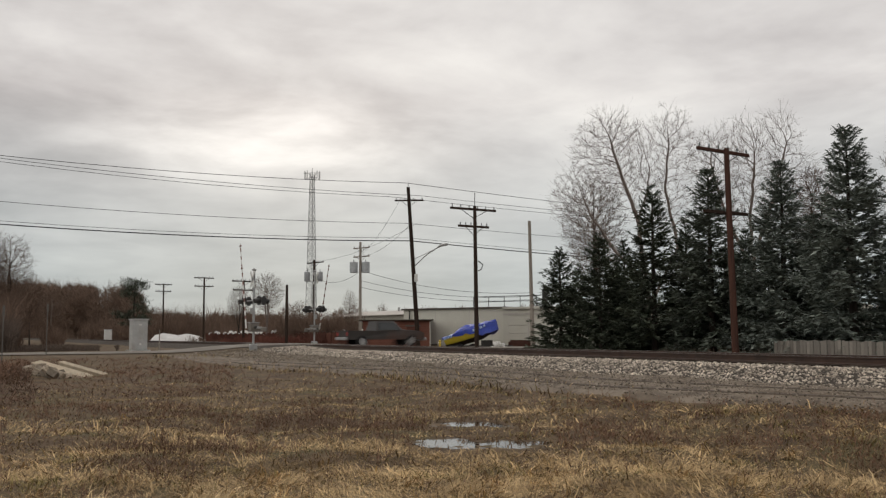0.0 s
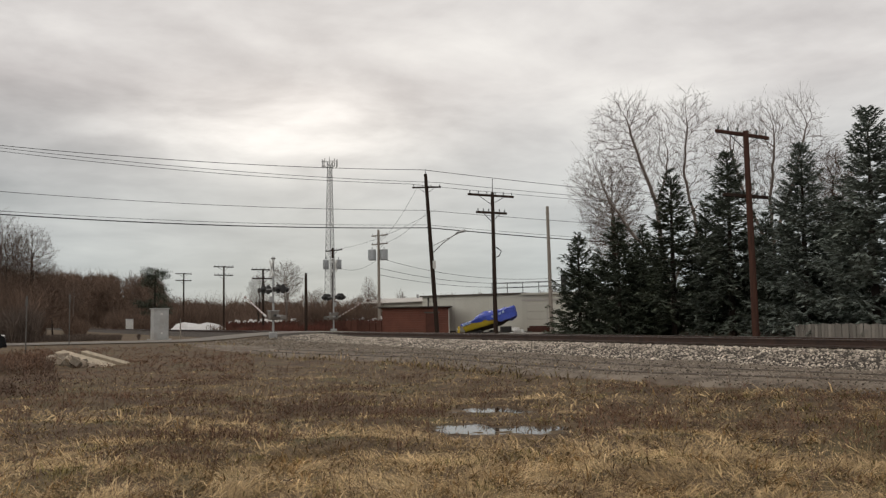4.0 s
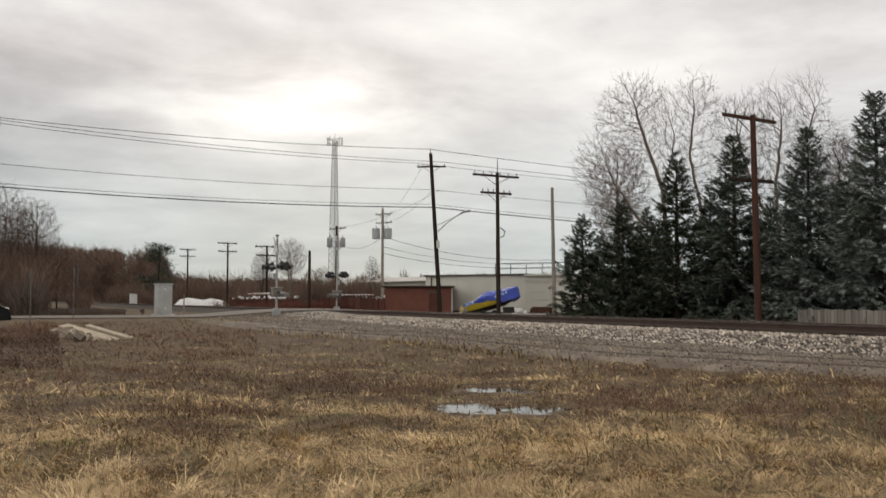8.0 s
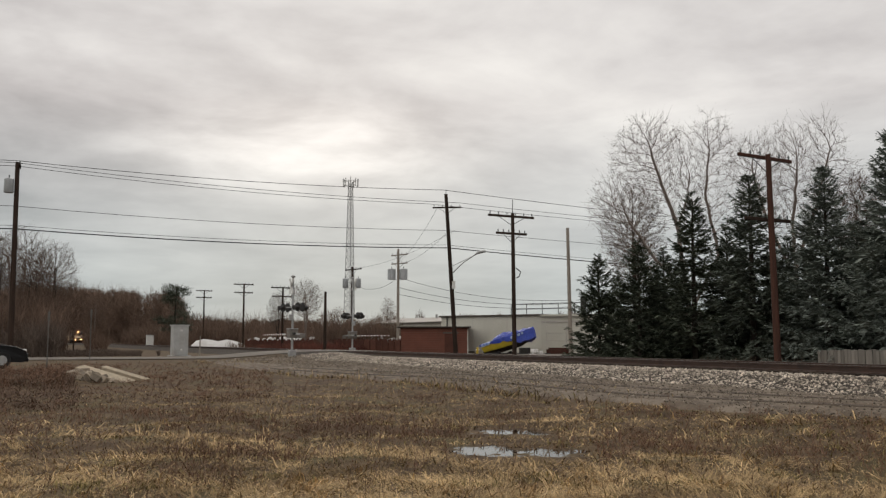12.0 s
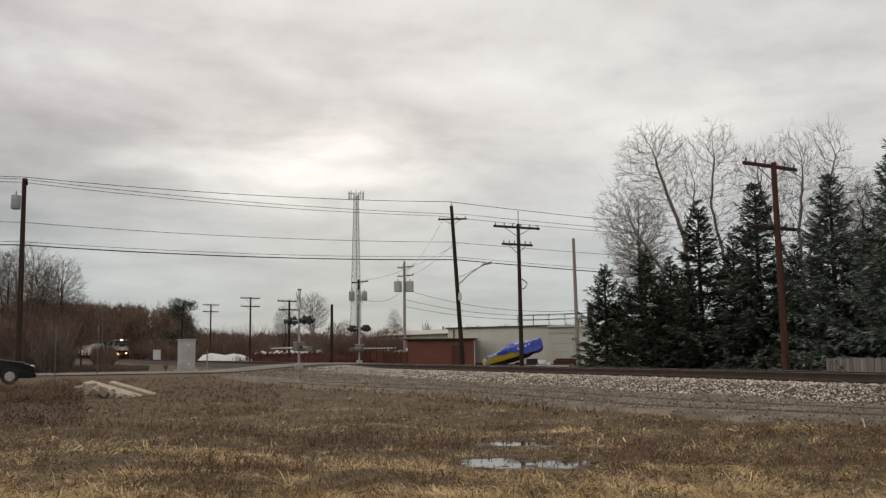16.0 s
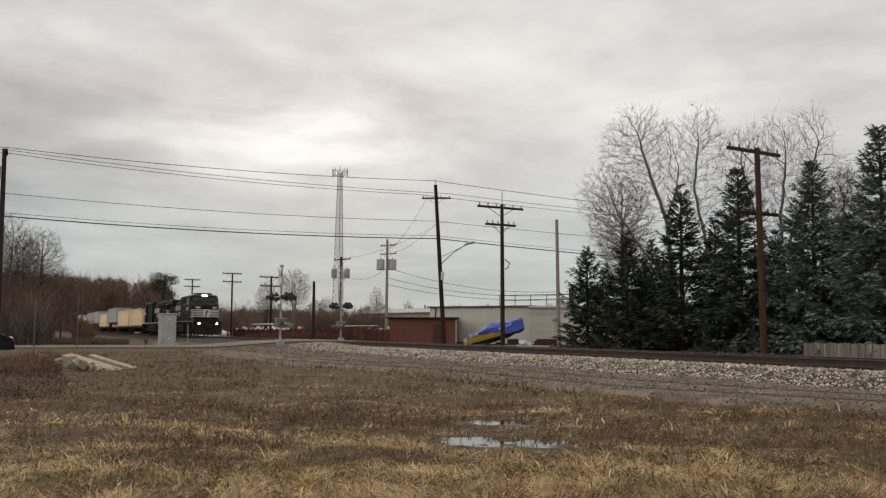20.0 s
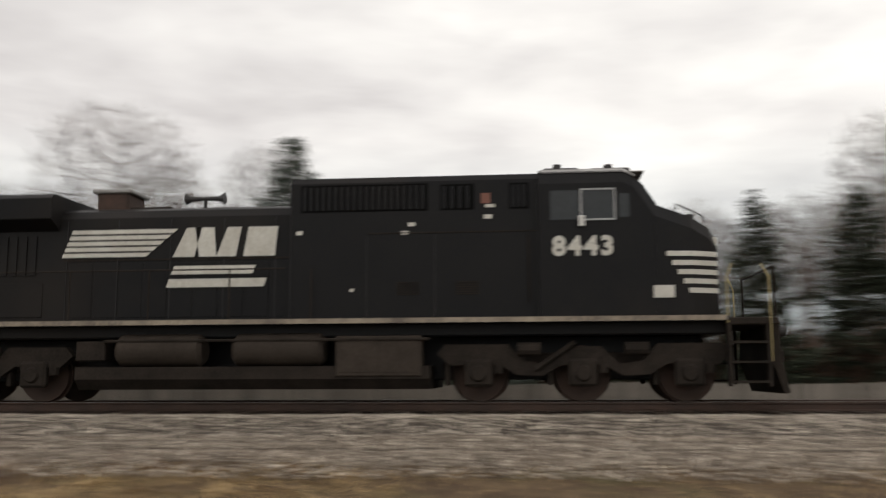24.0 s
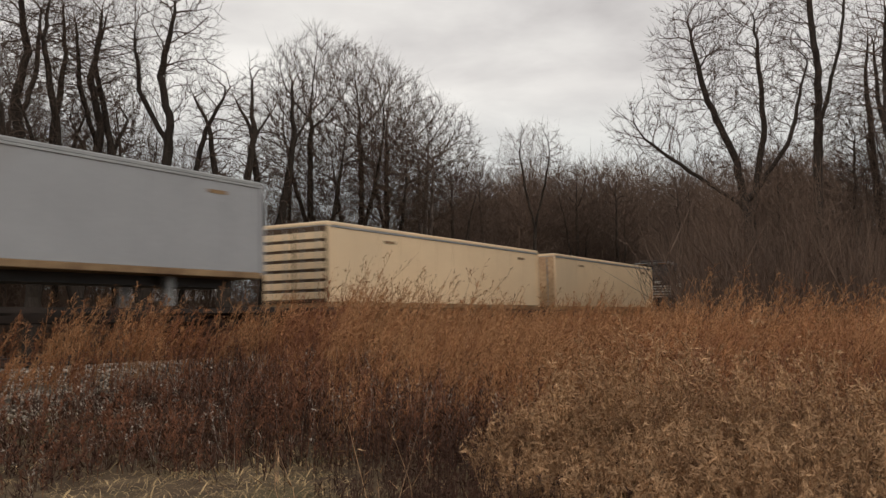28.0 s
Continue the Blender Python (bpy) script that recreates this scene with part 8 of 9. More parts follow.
def stalks(name, x, y, height, material, label, seed, leaf=0.05, count=22, head=0.45, lean=0.12, stem=0.004, up=0.5, slim=0.12):
    """Dead weeds: a thin stem with many small leaves and seed sprays on its upper part."""
    rng = np.random.default_rng(seed)
    n = len(x)
    z = ground_z(x, y) - 0.03
    dist = np.hypot(x, y)
    p0 = np.stack([x, y, z], -1)
    tip = p0 + np.stack([rng.normal(0, lean, n) * height, rng.normal(0, lean, n) * height, height], -1)
    mid = (p0 + tip) / 2 + np.stack([rng.normal(0, lean * 0.3, n), rng.normal(0, lean * 0.3, n), np.zeros(n)], -1) * height[:, None]
    r = np.maximum(stem, 0.00022 * dist)
    v1, f1 = prisms(np.concatenate([p0, mid]), np.concatenate([mid, tip]), np.concatenate([r, r * 0.8]), np.concatenate([r * 0.8, r * 0.4]), 3)
    f1 = np.concatenate([f1[:, [0, 1, 2]], f1[:, [0, 2, 3]]])
    k = rng.uniform(1 - head, 1.0, (n, count)) if head < 1 else rng.uniform(0.08, 1.0, (n, count))
    base = np.where(k[..., None] < 0.5, p0[:, None] + (mid - p0)[:, None] * (k * 2)[..., None], mid[:, None] + (tip - mid)[:, None] * (k * 2 - 1)[..., None])
    a = rng.uniform(0, 6.283, (n, count))
    ll = leaf * rng.uniform(0.5, 1.6, (n, count)) * (1.25 - 0.6 * (k - (1 - head)) / max(head, 0.01)) * np.clip(dist / 9, 0.8, 1.25)[:, None]
    dirv = np.stack([np.cos(a), np.sin(a), rng.normal(up, 0.45, (n, count))], -1)
    dirv /= np.linalg.norm(dirv, axis=-1, keepdims=True)
    side = np.stack([-np.sin(a), np.cos(a), rng.normal(0, 0.5, (n, count))], -1) * (ll * slim)[..., None]
    off = dirv * (ll * rng.uniform(0.0, 1.2, (n, count)))[..., None]
    c = base + off
    v2 = np.stack([c - side, c + side, c + dirv * ll[..., None]], 2).reshape(-1, 3)
    f2 = np.arange(len(v2)).reshape(-1, 3) + len(v1)
    return tagged(new(name, bulk(name, np.concatenate([v1, v2]), np.concatenate([f1, f2]), M[material])), label, "weeds", kind="stuff")


# thin brown weeds over the field, thickest in a belt along the gravel
x, y = scatter(gr, 12500, -93, -14, 6.0, 34)
r = np.hypot(x, y)
m = keep_field(x, y, 1.6) & (gr.random(len(x)) < np.clip(2.6 * (0.58 - straw_share(x, y)) + 0.12 * (r > 9.5), 0.03, 1))
x, y, r = x[m], y[m], r[m]
stalks("field_weeds", x, y, gr.uniform(0.12, 0.46, len(x)) * np.clip(12 / r, 0.42, 1.15) * np.where(gr.random(len(x)) < 0.16, 1.75, 0.95), "weed_brown", "thin reddish-brown weed stalks in the field", 21, leaf=0.038, count=12, head=0.92, lean=0.2, stem=0.0018, up=0.9, slim=0.08)
x, y = scatter(gr, 420, -96, -87, 21.5, 30)
m = keep_field(x, y)
stalks("mound_weeds", x[m], y[m], gr.uniform(0.12, 0.4, m.sum()), "brush", "dark dead stalks on and round an earth mound", 22, leaf=0.09, count=12, head=0.95, lean=0.35, slim=0.08)
x, y = scatter(gr, 700, -94.5, -87.5, 29, 37)
stalks("roadside_weeds", x, y, gr.uniform(0.25, 0.6, len(x)), "weed_brown", "dry brown weeds along the road edge", 24, leaf=0.09, count=12, head=0.95, lean=0.3, slim=0.08)
x, y = scatter(gr, 2600, -90, -76, 24, 47)
m = (gr.random(len(x)) < patch(x, y, 0.3, 3)) & (y < YC - 4) & (y > 0.5)
stalks("verge_weeds", x[m], y[m], gr.uniform(0.05, 0.15, m.sum()), "weed_brown", "brown weeds along the verge by the crossing", 23, leaf=0.06, count=9, head=0.95, lean=0.25, slim=0.1)


def plumes(name, x, y, height, material, label, seed, sprays=16, fluff=5, lean=0.13, drift=(0.10, -0.03), head=0.6, reach=0.24, droop=0.35, tuft=1.0):
    """Dead goldenrod: a thin stem, upswept side sprays shortening to the tip, and small seed tufts along each."""
    rng = np.random.default_rng(seed)
    n = len(x)
    dist = np.hypot(x, y)
    p0 = np.stack([x, y, ground_z(x, y) - 0.03], -1)
    d = np.stack([rng.normal(drift[0], lean, n), rng.normal(drift[1], lean, n)], -1)
    mid = p0 + np.stack([d[:, 0] * 0.3 * height, d[:, 1] * 0.3 * height, 0.55 * height], -1)
    tip = p0 + np.stack([d[:, 0] * height, d[:, 1] * height, height], -1)
    rad = np.maximum(0.0035, 0.0003 * dist)
    v1, f1 = prisms(np.concatenate([p0, mid]), np.concatenate([mid, tip]), np.concatenate([rad, rad * 0.7]), np.concatenate([rad * 0.7, rad * 0.3]), 3)
    f1 = np.concatenate([f1[:, [0, 1, 2]], f1[:, [0, 2, 3]]])
    k = rng.uniform(1 - head, 1.0, (n, sprays))
    base = np.where(k[..., None] < 0.55, p0[:, None] + (mid - p0)[:, None] * (k / 0.55)[..., None], mid[:, None] + (tip - mid)[:, None] * ((k - 0.55) / 0.45)[..., None])
    a = rng.uniform(0, 6.283, (n, sprays))
    ln_ = height[:, None] * reach * (0.25 + 0.75 * (1 - (k - 1 + head) / head)) * rng.uniform(0.6, 1.3, (n, sprays))
    dv = np.stack([np.cos(a) + d[:, :1] * 2, np.sin(a) + d[:, 1:] * 2, rng.uniform(0.9, 2.2, (n, sprays))], -1)
    dv /= np.linalg.norm(dv, axis=-1, keepdims=True)
    w = np.maximum(0.0028, 0.00032 * dist)[:, None, None]
    sd = np.stack([-np.sin(a), np.cos(a), np.zeros_like(a)], -1) * w
    elbow = base + dv * (0.55 * ln_)[..., None]
    fall = dv * (1, 1, 1 - 1.7 * droop) + np.stack([np.full(n, drift[0]), np.full(n, drift[1]), np.zeros(n)], -1)[:, None] * 2.0 * droop
    end = elbow + fall * (0.5 * ln_)[..., None]
    v2 = np.concatenate([np.stack([base - sd, base + sd, elbow], 2).reshape(-1, 3), np.stack([elbow - sd, elbow + sd, end], 2).reshape(-1, 3)])
    q = rng.uniform(0.2, 1.0, (n, sprays, fluff))[..., None]
    c = np.where(q < 0.55, base[:, :, None] + (elbow - base)[:, :, None] * (q / 0.55), elbow[:, :, None] + (end - elbow)[:, :, None] * ((q - 0.55) / 0.45))
    fa = rng.uniform(0, 6.283, (n, sprays, fluff))
    fl = tuft * (rng.uniform(0.022, 0.056, (n, sprays, fluff)) * np.clip(dist / 10, 0.8, 1.5)[:, None, None])[..., None]
    fd = np.where(q < 0.55, dv[:, :, None], fall[:, :, None]) + 0.8 * np.stack([np.cos(fa), np.sin(fa), rng.normal(0.1, 0.5, fa.shape)], -1)
    fd /= np.linalg.norm(fd, axis=-1, keepdims=True)
    fs = np.stack([-np.sin(fa), np.cos(fa), rng.normal(0, 0.4, fa.shape)], -1) * fl * 0.11
    v3 = np.stack([c - fs, c + fs, c + fd * fl], 3).reshape(-1, 3)
    v23 = np.concatenate([v2, v3])
    f2 = np.arange(len(v23)).reshape(-1, 3) + len(v1)
    return tagged(new(name, bulk(name, np.concatenate([v1, v23]), np.concatenate([f1, f2]), M[material])), label, "weeds", kind="stuff")


# tall weeds to the right of the gravel
x, y = gr.uniform(6.5, 60, 26000), gr.uniform(1.0, 15.2, 26000)
b, R = np.degrees(np.arctan2(x, y)), np.hypot(x, y)
wavy = 2.5 * np.sin(R * 0.9) + 2 * np.sin(R * 2.1)
tall = (b > 29) & (R > 9.0 + 1.2 * patch(x, y, 1.1, 3)) & ((y > 12.3) | (b > 49 + wavy) & (x > 8.5))
tall &= gr.random(len(x)) < np.clip(12 / R, 0.22, 1) * np.clip(0.35 + 1.1 * patch(x, y, 0.9, 6), 0, 1)
x, y = x[tall], y[tall]
ht = np.clip((x - 6.5) / 5.0, 0.3, 1.0) * gr.uniform(0.95, 1.75, len(x)) * np.where(y > 12.3, 1.02, 1.0) * (0.72 + 0.62 * patch(x, y, 0.8, 5))
ht *= np.where(gr.random(len(x)) < 0.10, 1.22, 1.0)
tone = 0.55 * patch(x, y, 2.4, 3) + 0.45 * patch(x, y, 0.7, 11) + gr.normal(0, 0.11, len(x)) + 0.12 * (ht - 1.2)
for i, (sel, mt, lb) in enumerate(((tone > 0.55, "weed_gold", "tall dead weeds with golden-tan plumes"), ((tone <= 0.55) & (tone > 0.38), "weed_rust", "dense waist-high rust-brown dead weeds"), (tone <= 0.38, "weed_umber", "dark brown dead weeds among the tall ones"))):
    plumes("tall_weeds", x[sel], y[sel], ht[sel] * (1.06, 1.0, 0.9)[i], mt, lb, 131 + i, fluff=5, lean=0.17, drift=(0.15, -0.24), tuft=0.9)
x, y = gr.uniform(6.0, 50, 6500), gr.uniform(0.5, 15.0, 6500)
b, R = np.degrees(np.arctan2(x, y)), np.hypot(x, y)
m = (b > 44) & (R > 8.2) & (x > 7.6) & (gr.random(len(x)) < np.clip(14 / R, 0.2, 1))
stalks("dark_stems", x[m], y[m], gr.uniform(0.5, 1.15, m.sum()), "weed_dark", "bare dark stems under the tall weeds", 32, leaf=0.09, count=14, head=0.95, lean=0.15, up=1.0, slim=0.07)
# pale feathery clumps close by
for i, (b, R, rad, hgt) in enumerate(((66.0, 8.0, 0.6, 0.95), (69.5, 7.7, 0.75, 1.3), (75.0, 7.7, 0.85, 1.5), (81.5, 7.4, 0.8, 1.4), (87.5, 7.0, 0.8, 1.4), (67.5, 6.9, 0.6, 0.7), (73.0, 6.3, 0.75, 0.95), (79.5, 6.0, 0.75, 0.95))):
    cx, cy = at(b, R)
    q, a = np.sqrt(gr.random(120)) * rad, gr.uniform(0, 6.283, 120)
    plumes("pale_clump", cx + q * np.cos(a), cy + q * np.sin(a), hgt * (1 - 0.5 * (q / rad) ** 2) * gr.uniform(0.8, 1.1, 120), "weed_tan", "pale pinkish-tan feathery clump of dead goldenrod", 33 + i, sprays=20, fluff=6, lean=0.2, drift=(-0.08, -0.05), head=0.6, reach=0.27, droop=0.7, tuft=1.3)
# reddish-brown weeds standing in clumps over the field
tx, ty = scatter(gr, 270, -93, -12, 7.0, 24)
m = keep_field(tx, ty, 1.8) & (straw_share(tx, ty) < 0.56)
tx, ty = tx[m], ty[m]
x = np.repeat(tx, 34) + gr.normal(0, 0.42, len(tx) * 34)
y = np.repeat(ty, 34) + gr.normal(0, 0.26, len(tx) * 34)
hh = gr.uniform(0.10, 0.30, len(x)) * np.repeat(gr.uniform(0.5, 1.25, len(tx)), 34) * np.clip(11 / np.hypot(x, y), 0.45, 1.1)
m = keep_field(x, y, 1.6)
stalks("weed_clumps", x[m], y[m], hh[m], "weed_brown", "low clumps of reddish-brown dead weeds", 25, leaf=0.035, count=11, head=0.92, lean=0.22, stem=0.0018, up=0.9, slim=0.09)
# dark weeds with grey seed heads in front
x, y = gr.uniform(2.0, 16, 9000), gr.uniform(4.5, 12.3, 9000)
b, R = np.degrees(np.arctan2(x, y)), np.hypot(x, y)
m = (b > 22) & (b < 66) & (R > 9.6 + 0.6 * np.sin(b * 0.5) - 0.05 * np.clip(b - 45, 0, 20)) & (gr.random(len(x)) < np.clip((b - 24) / 22, 0, 1) * np.clip(0.3 + patch(x, y, 1.0, 2), 0, 1))
x, y = x[m], y[m]
hh = np.clip((b[m] - 22) / 26, 0.35, 1) * gr.uniform(0.25, 0.8, len(x)) * (0.7 + 0.6 * patch(x, y, 0.9, 5))
half = gr.random(len(x)) < 0.4
plumes("umber_weeds", x[half], y[half], hh[half] * 1.05, "weed_umber", "brown feathery weeds among darker ones", 37, sprays=12, fluff=4)
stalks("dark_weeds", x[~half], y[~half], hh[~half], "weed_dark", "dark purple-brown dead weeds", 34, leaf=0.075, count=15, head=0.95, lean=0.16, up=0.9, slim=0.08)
stalks("seed_heads", x[::5], y[::5], hh[::5] * 1.1, "seed_grey", "grey seed heads above the dark weeds", 35, leaf=0.018, count=9, head=0.2, lean=0.16, stem=0.0014, slim=0.42)
x, y = scatter(gr, 30, 44, 88, 5.4, 8.6)
stalks("bleached_stems", x, y, gr.uniform(0.4, 0.95, len(x)), "weed_tan", "single bleached stems standing before the weeds", 38, leaf=0.10, count=7, head=0.75, lean=0.22, stem=0.0032, up=0.7, slim=0.05)
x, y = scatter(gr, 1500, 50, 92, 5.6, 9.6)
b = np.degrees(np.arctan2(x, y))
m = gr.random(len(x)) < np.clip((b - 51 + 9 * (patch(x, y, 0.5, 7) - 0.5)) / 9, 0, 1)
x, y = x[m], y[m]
# shade low among the weeds is put in by this darker weed colour
plumes("low_weeds", x, y, gr.uniform(0.2, 0.6, len(x)), "weed_dark", "low brown weeds in front of the tall ones, darkened as if shaded", 36, sprays=12, fluff=3)
# short dead grass in the right-hand foreground
x, y = scatter(gr, 60000, -8, 92, 4.6, 15)
b = np.degrees(np.arctan2(x, y))
m = keep_field(x, y) & (gr.random(len(x)) < 0.3 + 0.8 * patch(x, y, 1.2, 3)) & (gr.random(len(x)) < np.where(b > 54, 0.3, 1))
x, y = x[m], y[m]
blades("right_grass", x, y, gr.uniform(0.08, 0.28, len(x)), 0.0045 * np.clip(np.hypot(x, y) / 11, 0.8, 2), np.full(len(x), 0.85), "grass_straw", "matted straw-coloured grass before the weeds", 41)


def thicket(name, n, b0, b1, r0, r1, h0, h1, material, label, seed, clear=True):
    """Dense leafless brush: thin slanting stems with a fork each."""
    rng = np.random.default_rng(seed)
    b, r = np.radians(rng.uniform(b0, b1, n)), rng.uniform(r0, r1, n)
    x, y = r * np.sin(b), r * np.cos(b)
    if clear:
        m = (np.abs(y - YC) > 4.6) & ~((x > ROAD_X[0] - 3) & (x < ROAD_X[1] + 3)) & ~((x < 0) & (y < YC) & (np.degrees(np.arctan2(x, y)) > -88.3))
        x, y, r = x[m], y[m], r[m]
    bb = np.degrees(np.arctan2(x, y))
    m = ~((np.abs(bb + 83.2) < 0.45) & (r < 184) & (r > 60))
    x, y, r = x[m], y[m], r[m]
    n = len(x)
    h = rng.uniform(h0, h1, n) * (0.75 + 0.5 * patch(x, y, 0.12, 2))
    p0 = np.stack([x, y, ground_z(x, y)], -1)
    t1 = p0 + np.stack([rng.normal(0, 0.12, n) * h, rng.normal(0, 0.12, n) * h, h * 0.55], -1)
    segs = [(p0, p0 + (t1 - p0) * 1.5, 0.005 + 0.0030 * h)]
    for k in range(7):
        u = rng.uniform(0.25, 1.0, n)[:, None]
        q = p0 + (t1 - p0) * u
        t2 = q + np.stack([rng.normal(0, 0.15, n) * h, rng.normal(0, 0.15, n) * h, h * rng.uniform(0.12, 0.46, n)], -1)
        segs.append((q, t2, 0.004 + 0.0012 * h))
    thick = 0.00022 * r
    v, f = thorns(np.concatenate([g[0] for g in segs]), np.concatenate([g[1] for g in segs]), np.concatenate([np.maximum(g[2], thick) for g in segs]), rng)
    return tagged(new(name, bulk(name, v, f, M[material])), label, "brush", kind="stuff")


M["brush_fine"] = mat("brush_fine", (0.17, 0.13, 0.105), (0.10, 0.078, 0.065), rough=0.95, scale=0.25, fine=3, bump=0, island=0.3)
M["brush_red"] = mat("brush_red", (0.19, 0.075, 0.055), (0.10, 0.045, 0.036), rough=0.95, scale=0.25, fine=3, bump=0, island=0.3)
thicket("left_brush", 15000, -95, -74, 136, 260, 2.5, 6.5, "brush", "dense brown brush and saplings beyond the crossing", 61)
thicket("left_edge_brush", 6500, -97, -85.5, 76, 125, 1.5, 6.5, "brush", "tangled brown brush beyond the road", 62)
thicket("low_left_brush", 5200, -92, -76.5, 74, 138, 0.4, 1.5, "brush", "low brown scrub along the far verge", 67)
thicket("yard_brush", 1300, -77.5, -70.2, 120, 140, 1.5, 3.2, "brush", "low brown brush behind the yard", 63)
thicket("yard_scrub", 2300, -73.2, -68.2, 96, 112, 1.6, 3.9, "brush", "brown leafless shrubs between the yard and the crossing", 79)
thicket("heap_brush", 2600, -77.6, -67.4, 108, 114, 0.9, 1.6, "brush", "brushy heap behind the rusty fence", 82)
thicket("fence_brush", 5200, -79.0, -67.6, 92, 106, 0.4, 1.35, "brush_red", "red-brown briars grown through the rusty fence", 68)
thicket("right_brush", 18500, 20, 92, 46, 100, 2.4, 7.0, "brush", "dense brown undergrowth behind the railway", 64)
thicket("far_right_brush", 19000, 54, 92, 85, 150, 5.0, 14.0, "brush", "deep brown woods beyond the bend of the line", 69)
thicket("bend_brush", 14000, 60, 91, 66, 115, 4.0, 11.5, "brush", "dense dark woods edge along the bend", 71)
thicket("near_side_brush", 8000, 75.4, 94, 32, 95, 2.4, 6.5, "brush", "brown saplings and brush beside the track", 65)
thicket("lineside_brush", 4200, -34, 21, 38, 62, 1.2, 4.6, "brush", "brown leafless scrub behind the far fence", 70)
thicket("steps_brush", 2600, 7.5, 22, 34, 46, 1.3, 4.2, "brush", "brown brush between the spruces beyond the line", 81)
thicket("spruce_brush", 700, -50, -42, 32, 42, 0.3, 0.9, "brush", "low brown brush under the spruces", 66)
thicket("verge_scrub", 2600, -88.5, -82.6, 70, 88, 0.12, 0.5, "brush_fine", "low scrub along the far verge of the road", 74, False)
thicket("verge_brush", 900, -87.8, -84.9, 70, 84, 0.2, 0.6, "brush_fine", "fine low brown brush beside the line", 71, False)
thicket("verge_brush", 900, -89.6, -88.2, 70, 88, 1.2, 3.2, "brush_fine", "fine brown brush beside the line", 72, False)
thicket("verge_brush", 2300, -94.5, -88.2, 72, 100, 0.8, 3.2, "brush_fine", "tall fine brown brush beside the line", 73, False)
thicket("lineside_scrub", 500, -86.7, -86.1, 95, 185, 1.6, 3.3, "brush", "brown brush half hiding the line beyond the crossing", 77, False)
thicket("lineside_scrub", 1200, -89.4, -87.9, 95, 185, 1.6, 3.3, "brush", "brown brush half hiding the line beyond the crossing", 78, False)
thicket("lineside_scrub", 260, -86.15, -85.6, 95, 150, 1.2, 2.7, "brush", "brown brush half hiding the line beyond the crossing", 83, False)
thicket("line_end_woods", 5200, -88.6, -84.3, 940, 1020, 9, 24, "brush", "brown woods far off where the line vanishes", 75, False)
thicket("line_end_woods", 600, -91.5, -89.2, 940, 1020, 9, 20, "brush", "brown woods far off where the line vanishes", 76, False)
thicket("brush_pile", 1500, -93.0, -87.3, 30, 34, 0.22, 0.6, "brush", "pile of dark cut branches on the earth mound", 70, False)

pr = np.random.default_rng(77)
pine = thing("pine_tree", "dark green pine rising above the bare woods", "tree", at=on_ground(*at(-81.8, 136)))
part("trunk", Geo().tube([(0, 0, -0.2), (0.1, 0, 4.5), (0.3, 0.1, 8.6)], [0.22, 0.16, 0.05], 7), M["bark"], pine)
clumps = []
for k in range(60):
    zc = pr.uniform(2.2, 8.7)
    reach = 2.5 * math.sqrt(max(0.12, 1 - ((zc - 5.2) / 4.0) ** 2))
    a, q = pr.uniform(0, 6.283), reach * pr.uniform(0.25, 1.0)
    m = 130
    c = np.stack([q * math.cos(a) + pr.normal(0, 0.45, m), q * math.sin(a) + pr.normal(0, 0.45, m), zc + pr.normal(0, 0.2, m)], -1)
    da = pr.uniform(0, 6.283, m)
    tip = np.stack([np.cos(da), np.sin(da), pr.uniform(0.0, 1.2, m)], -1) * pr.uniform(0.15, 0.32, m)[:, None]
    wv = np.stack([-np.sin(da), np.cos(da), np.zeros(m)], -1) * 0.05
    clumps.append(np.stack([c - wv, c + wv, c + tip], 1))
pv = np.concatenate(clumps).reshape(-1, 3)
part("crown", bulk("crown", pv, np.arange(len(pv)).reshape(-1, 3), M["needle"]), None, pine)

# ties last
for k in range(250):
    x = -72 + k * 0.52
    o = part("tie", tie_me, None, track)
    o.matrix_local = pose(x, YC + 0.03 * math.sin(k * 5.1), -0.172, 0, 0, 0.8 * math.sin(k * 1.9))
    if -52 < x < 30:
        for s in (-0.7525, 0.7525):
            pl = part("tie_plate", plate_me, None, track)
            pl.matrix_local = pose(x, YC + s, -0.19 + 0.004, 0, 0, 0)

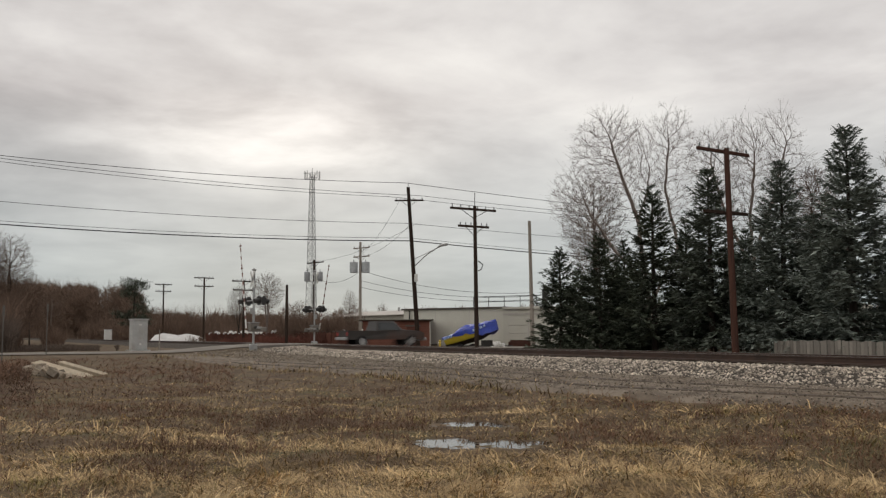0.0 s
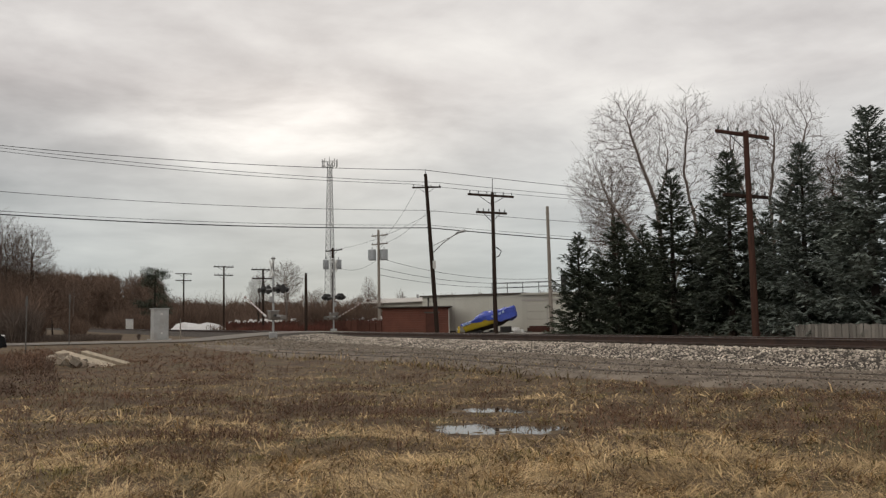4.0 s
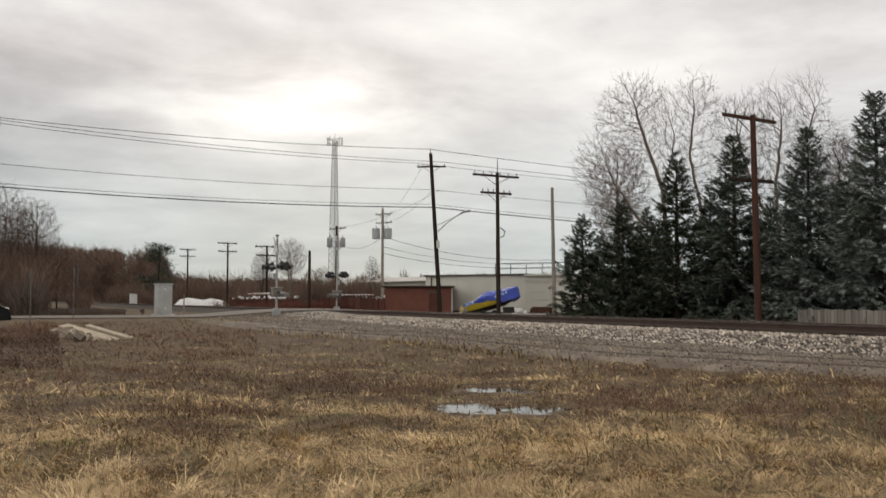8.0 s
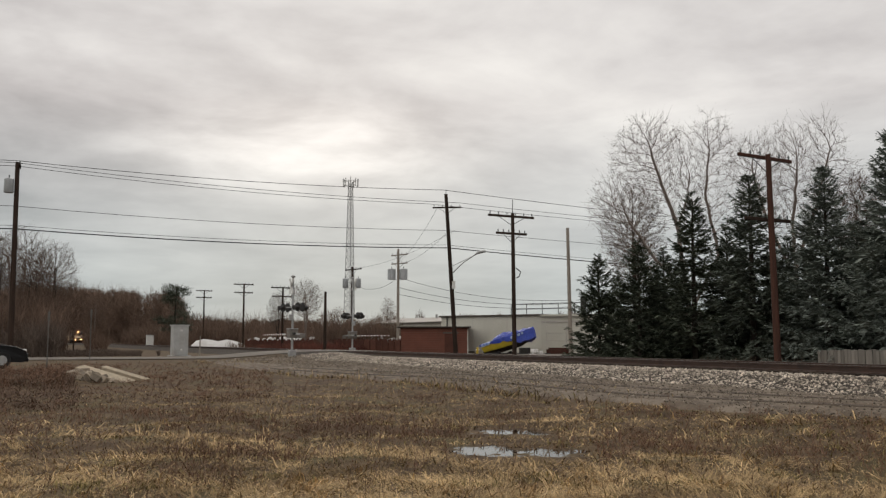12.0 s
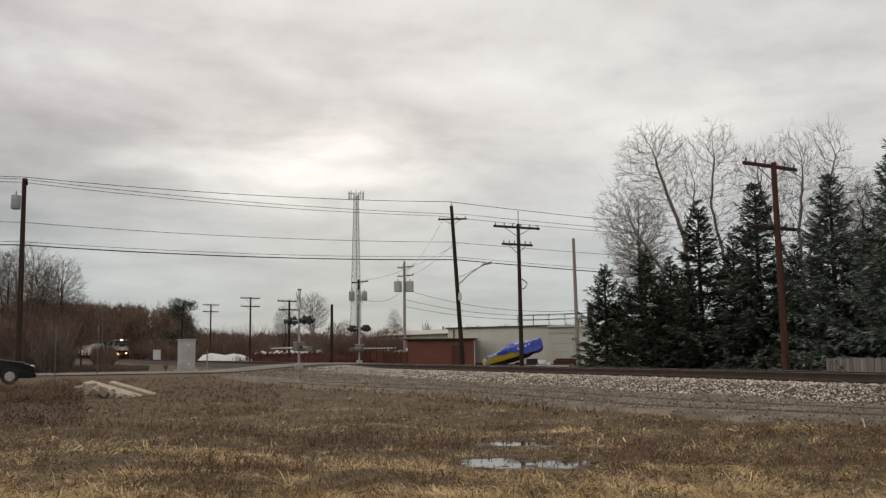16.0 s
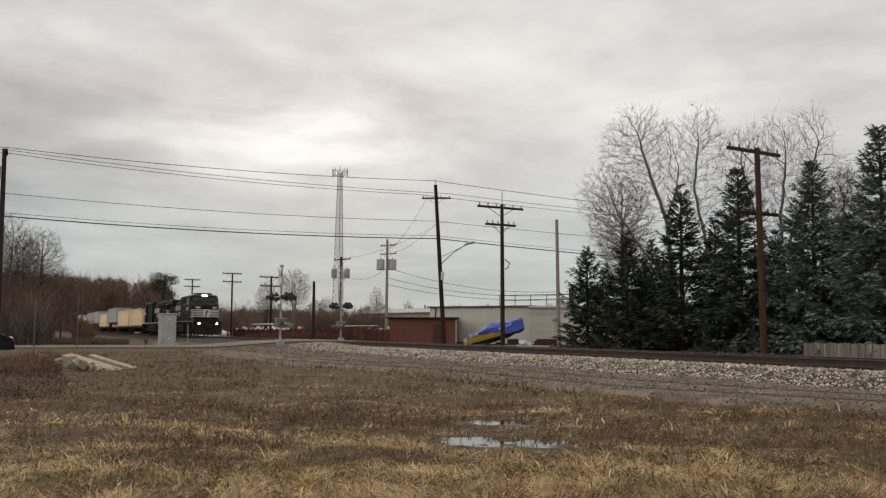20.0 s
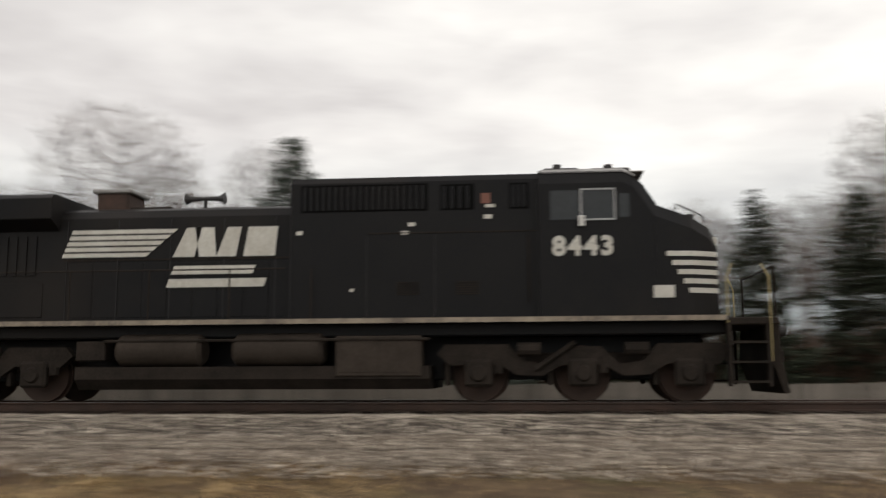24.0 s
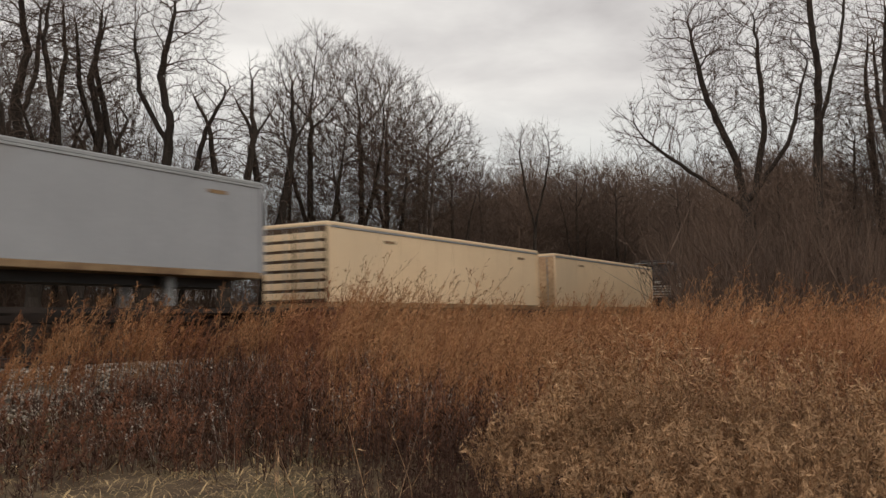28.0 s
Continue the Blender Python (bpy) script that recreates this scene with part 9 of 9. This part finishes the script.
# ---------------------------------------------------------------- what moves
# seconds and the place along the track of the leading cab's number
TRAIN = [(0, -815), (5, -627), (11, -412), (12.5, -362), (15, -261), (17, -190.5), (18, -157.5), (19, -128.5), (20, -101.5), (21, -74.8), (22.5, -36.0),
         (23, -23.6), (24, 0.277), (25, 24.6), (26, 47.8), (27, 71.5), (28, 95.3)]


def motions():
    for ob, dx, turn in [(lead, 0.0, 0), (second, -32.65, 180)] + [(c, f, 0) for c, f in CARS]:
        walk(ob, [(t, pose(s + dx, YC, 0, 0, 0, turn)) for t, s in TRAIN])
    v, r = 23.76, 0.53
    for wheels, sign in ((lead_wheels, 1), (second_wheels, -1)):
        for wob in wheels:
            home = wob.matrix_local.translation.copy()
            rows = [(0, Matrix.Translation(home))]
            for k in range(int(22.0 * FPS), int(28.0 * FPS) + 1):
                a = math.degrees((k / FPS - 22.0) * v / r) * sign
                rows.append((k / FPS, pose(*home, 0, a, 0)))
            walk(wob, rows)
    for arm in GATES:
        walk(arm, [(t, pose(0, -0.42, 1.2, 0, a, 0)) for t, a in ((0, 72), (1, 57), (2, 41), (2.5, 34), (4.5, 8), (5.5, 0), (28, 0))])
    walk(pickup, [(0, pose(-56.9, 24.2, -0.25, 0, 0, 90)), (0.5, pose(-56.9, 30.6, -0.36, 0, 0, 90)), (1.0, pose(-56.9, 38.5, -0.42, 0, 0, 90)), (2.5, pose(-56.9, 64, -0.42, 0, 0, 90)),
                  (6, pose(-56.9, 120, -0.42, 0, 0, 90)), (12, pose(-56.9, 175, -0.42, 0, 0, 90)), (28, pose(-56.9, 176, -0.42, 0, 0, 90))])

    for wob, (cx, cy) in zip(pickup_wheels, ((-1.75, -0.85), (-1.75, 0.85), (1.75, -0.85), (1.75, 0.85))):
        c = Matrix.Translation((cx, cy, 0.38))
        walk(wob, [(k / FPS, c @ Matrix.Rotation((k / FPS) * 15.5 / 0.38, 4, "Y") @ c.inverted()) for k in range(int(6 * FPS) + 1)] + [(28.0, c @ Matrix.Rotation(6.0 * 15.5 / 0.38, 4, "Y") @ c.inverted())])


motions()
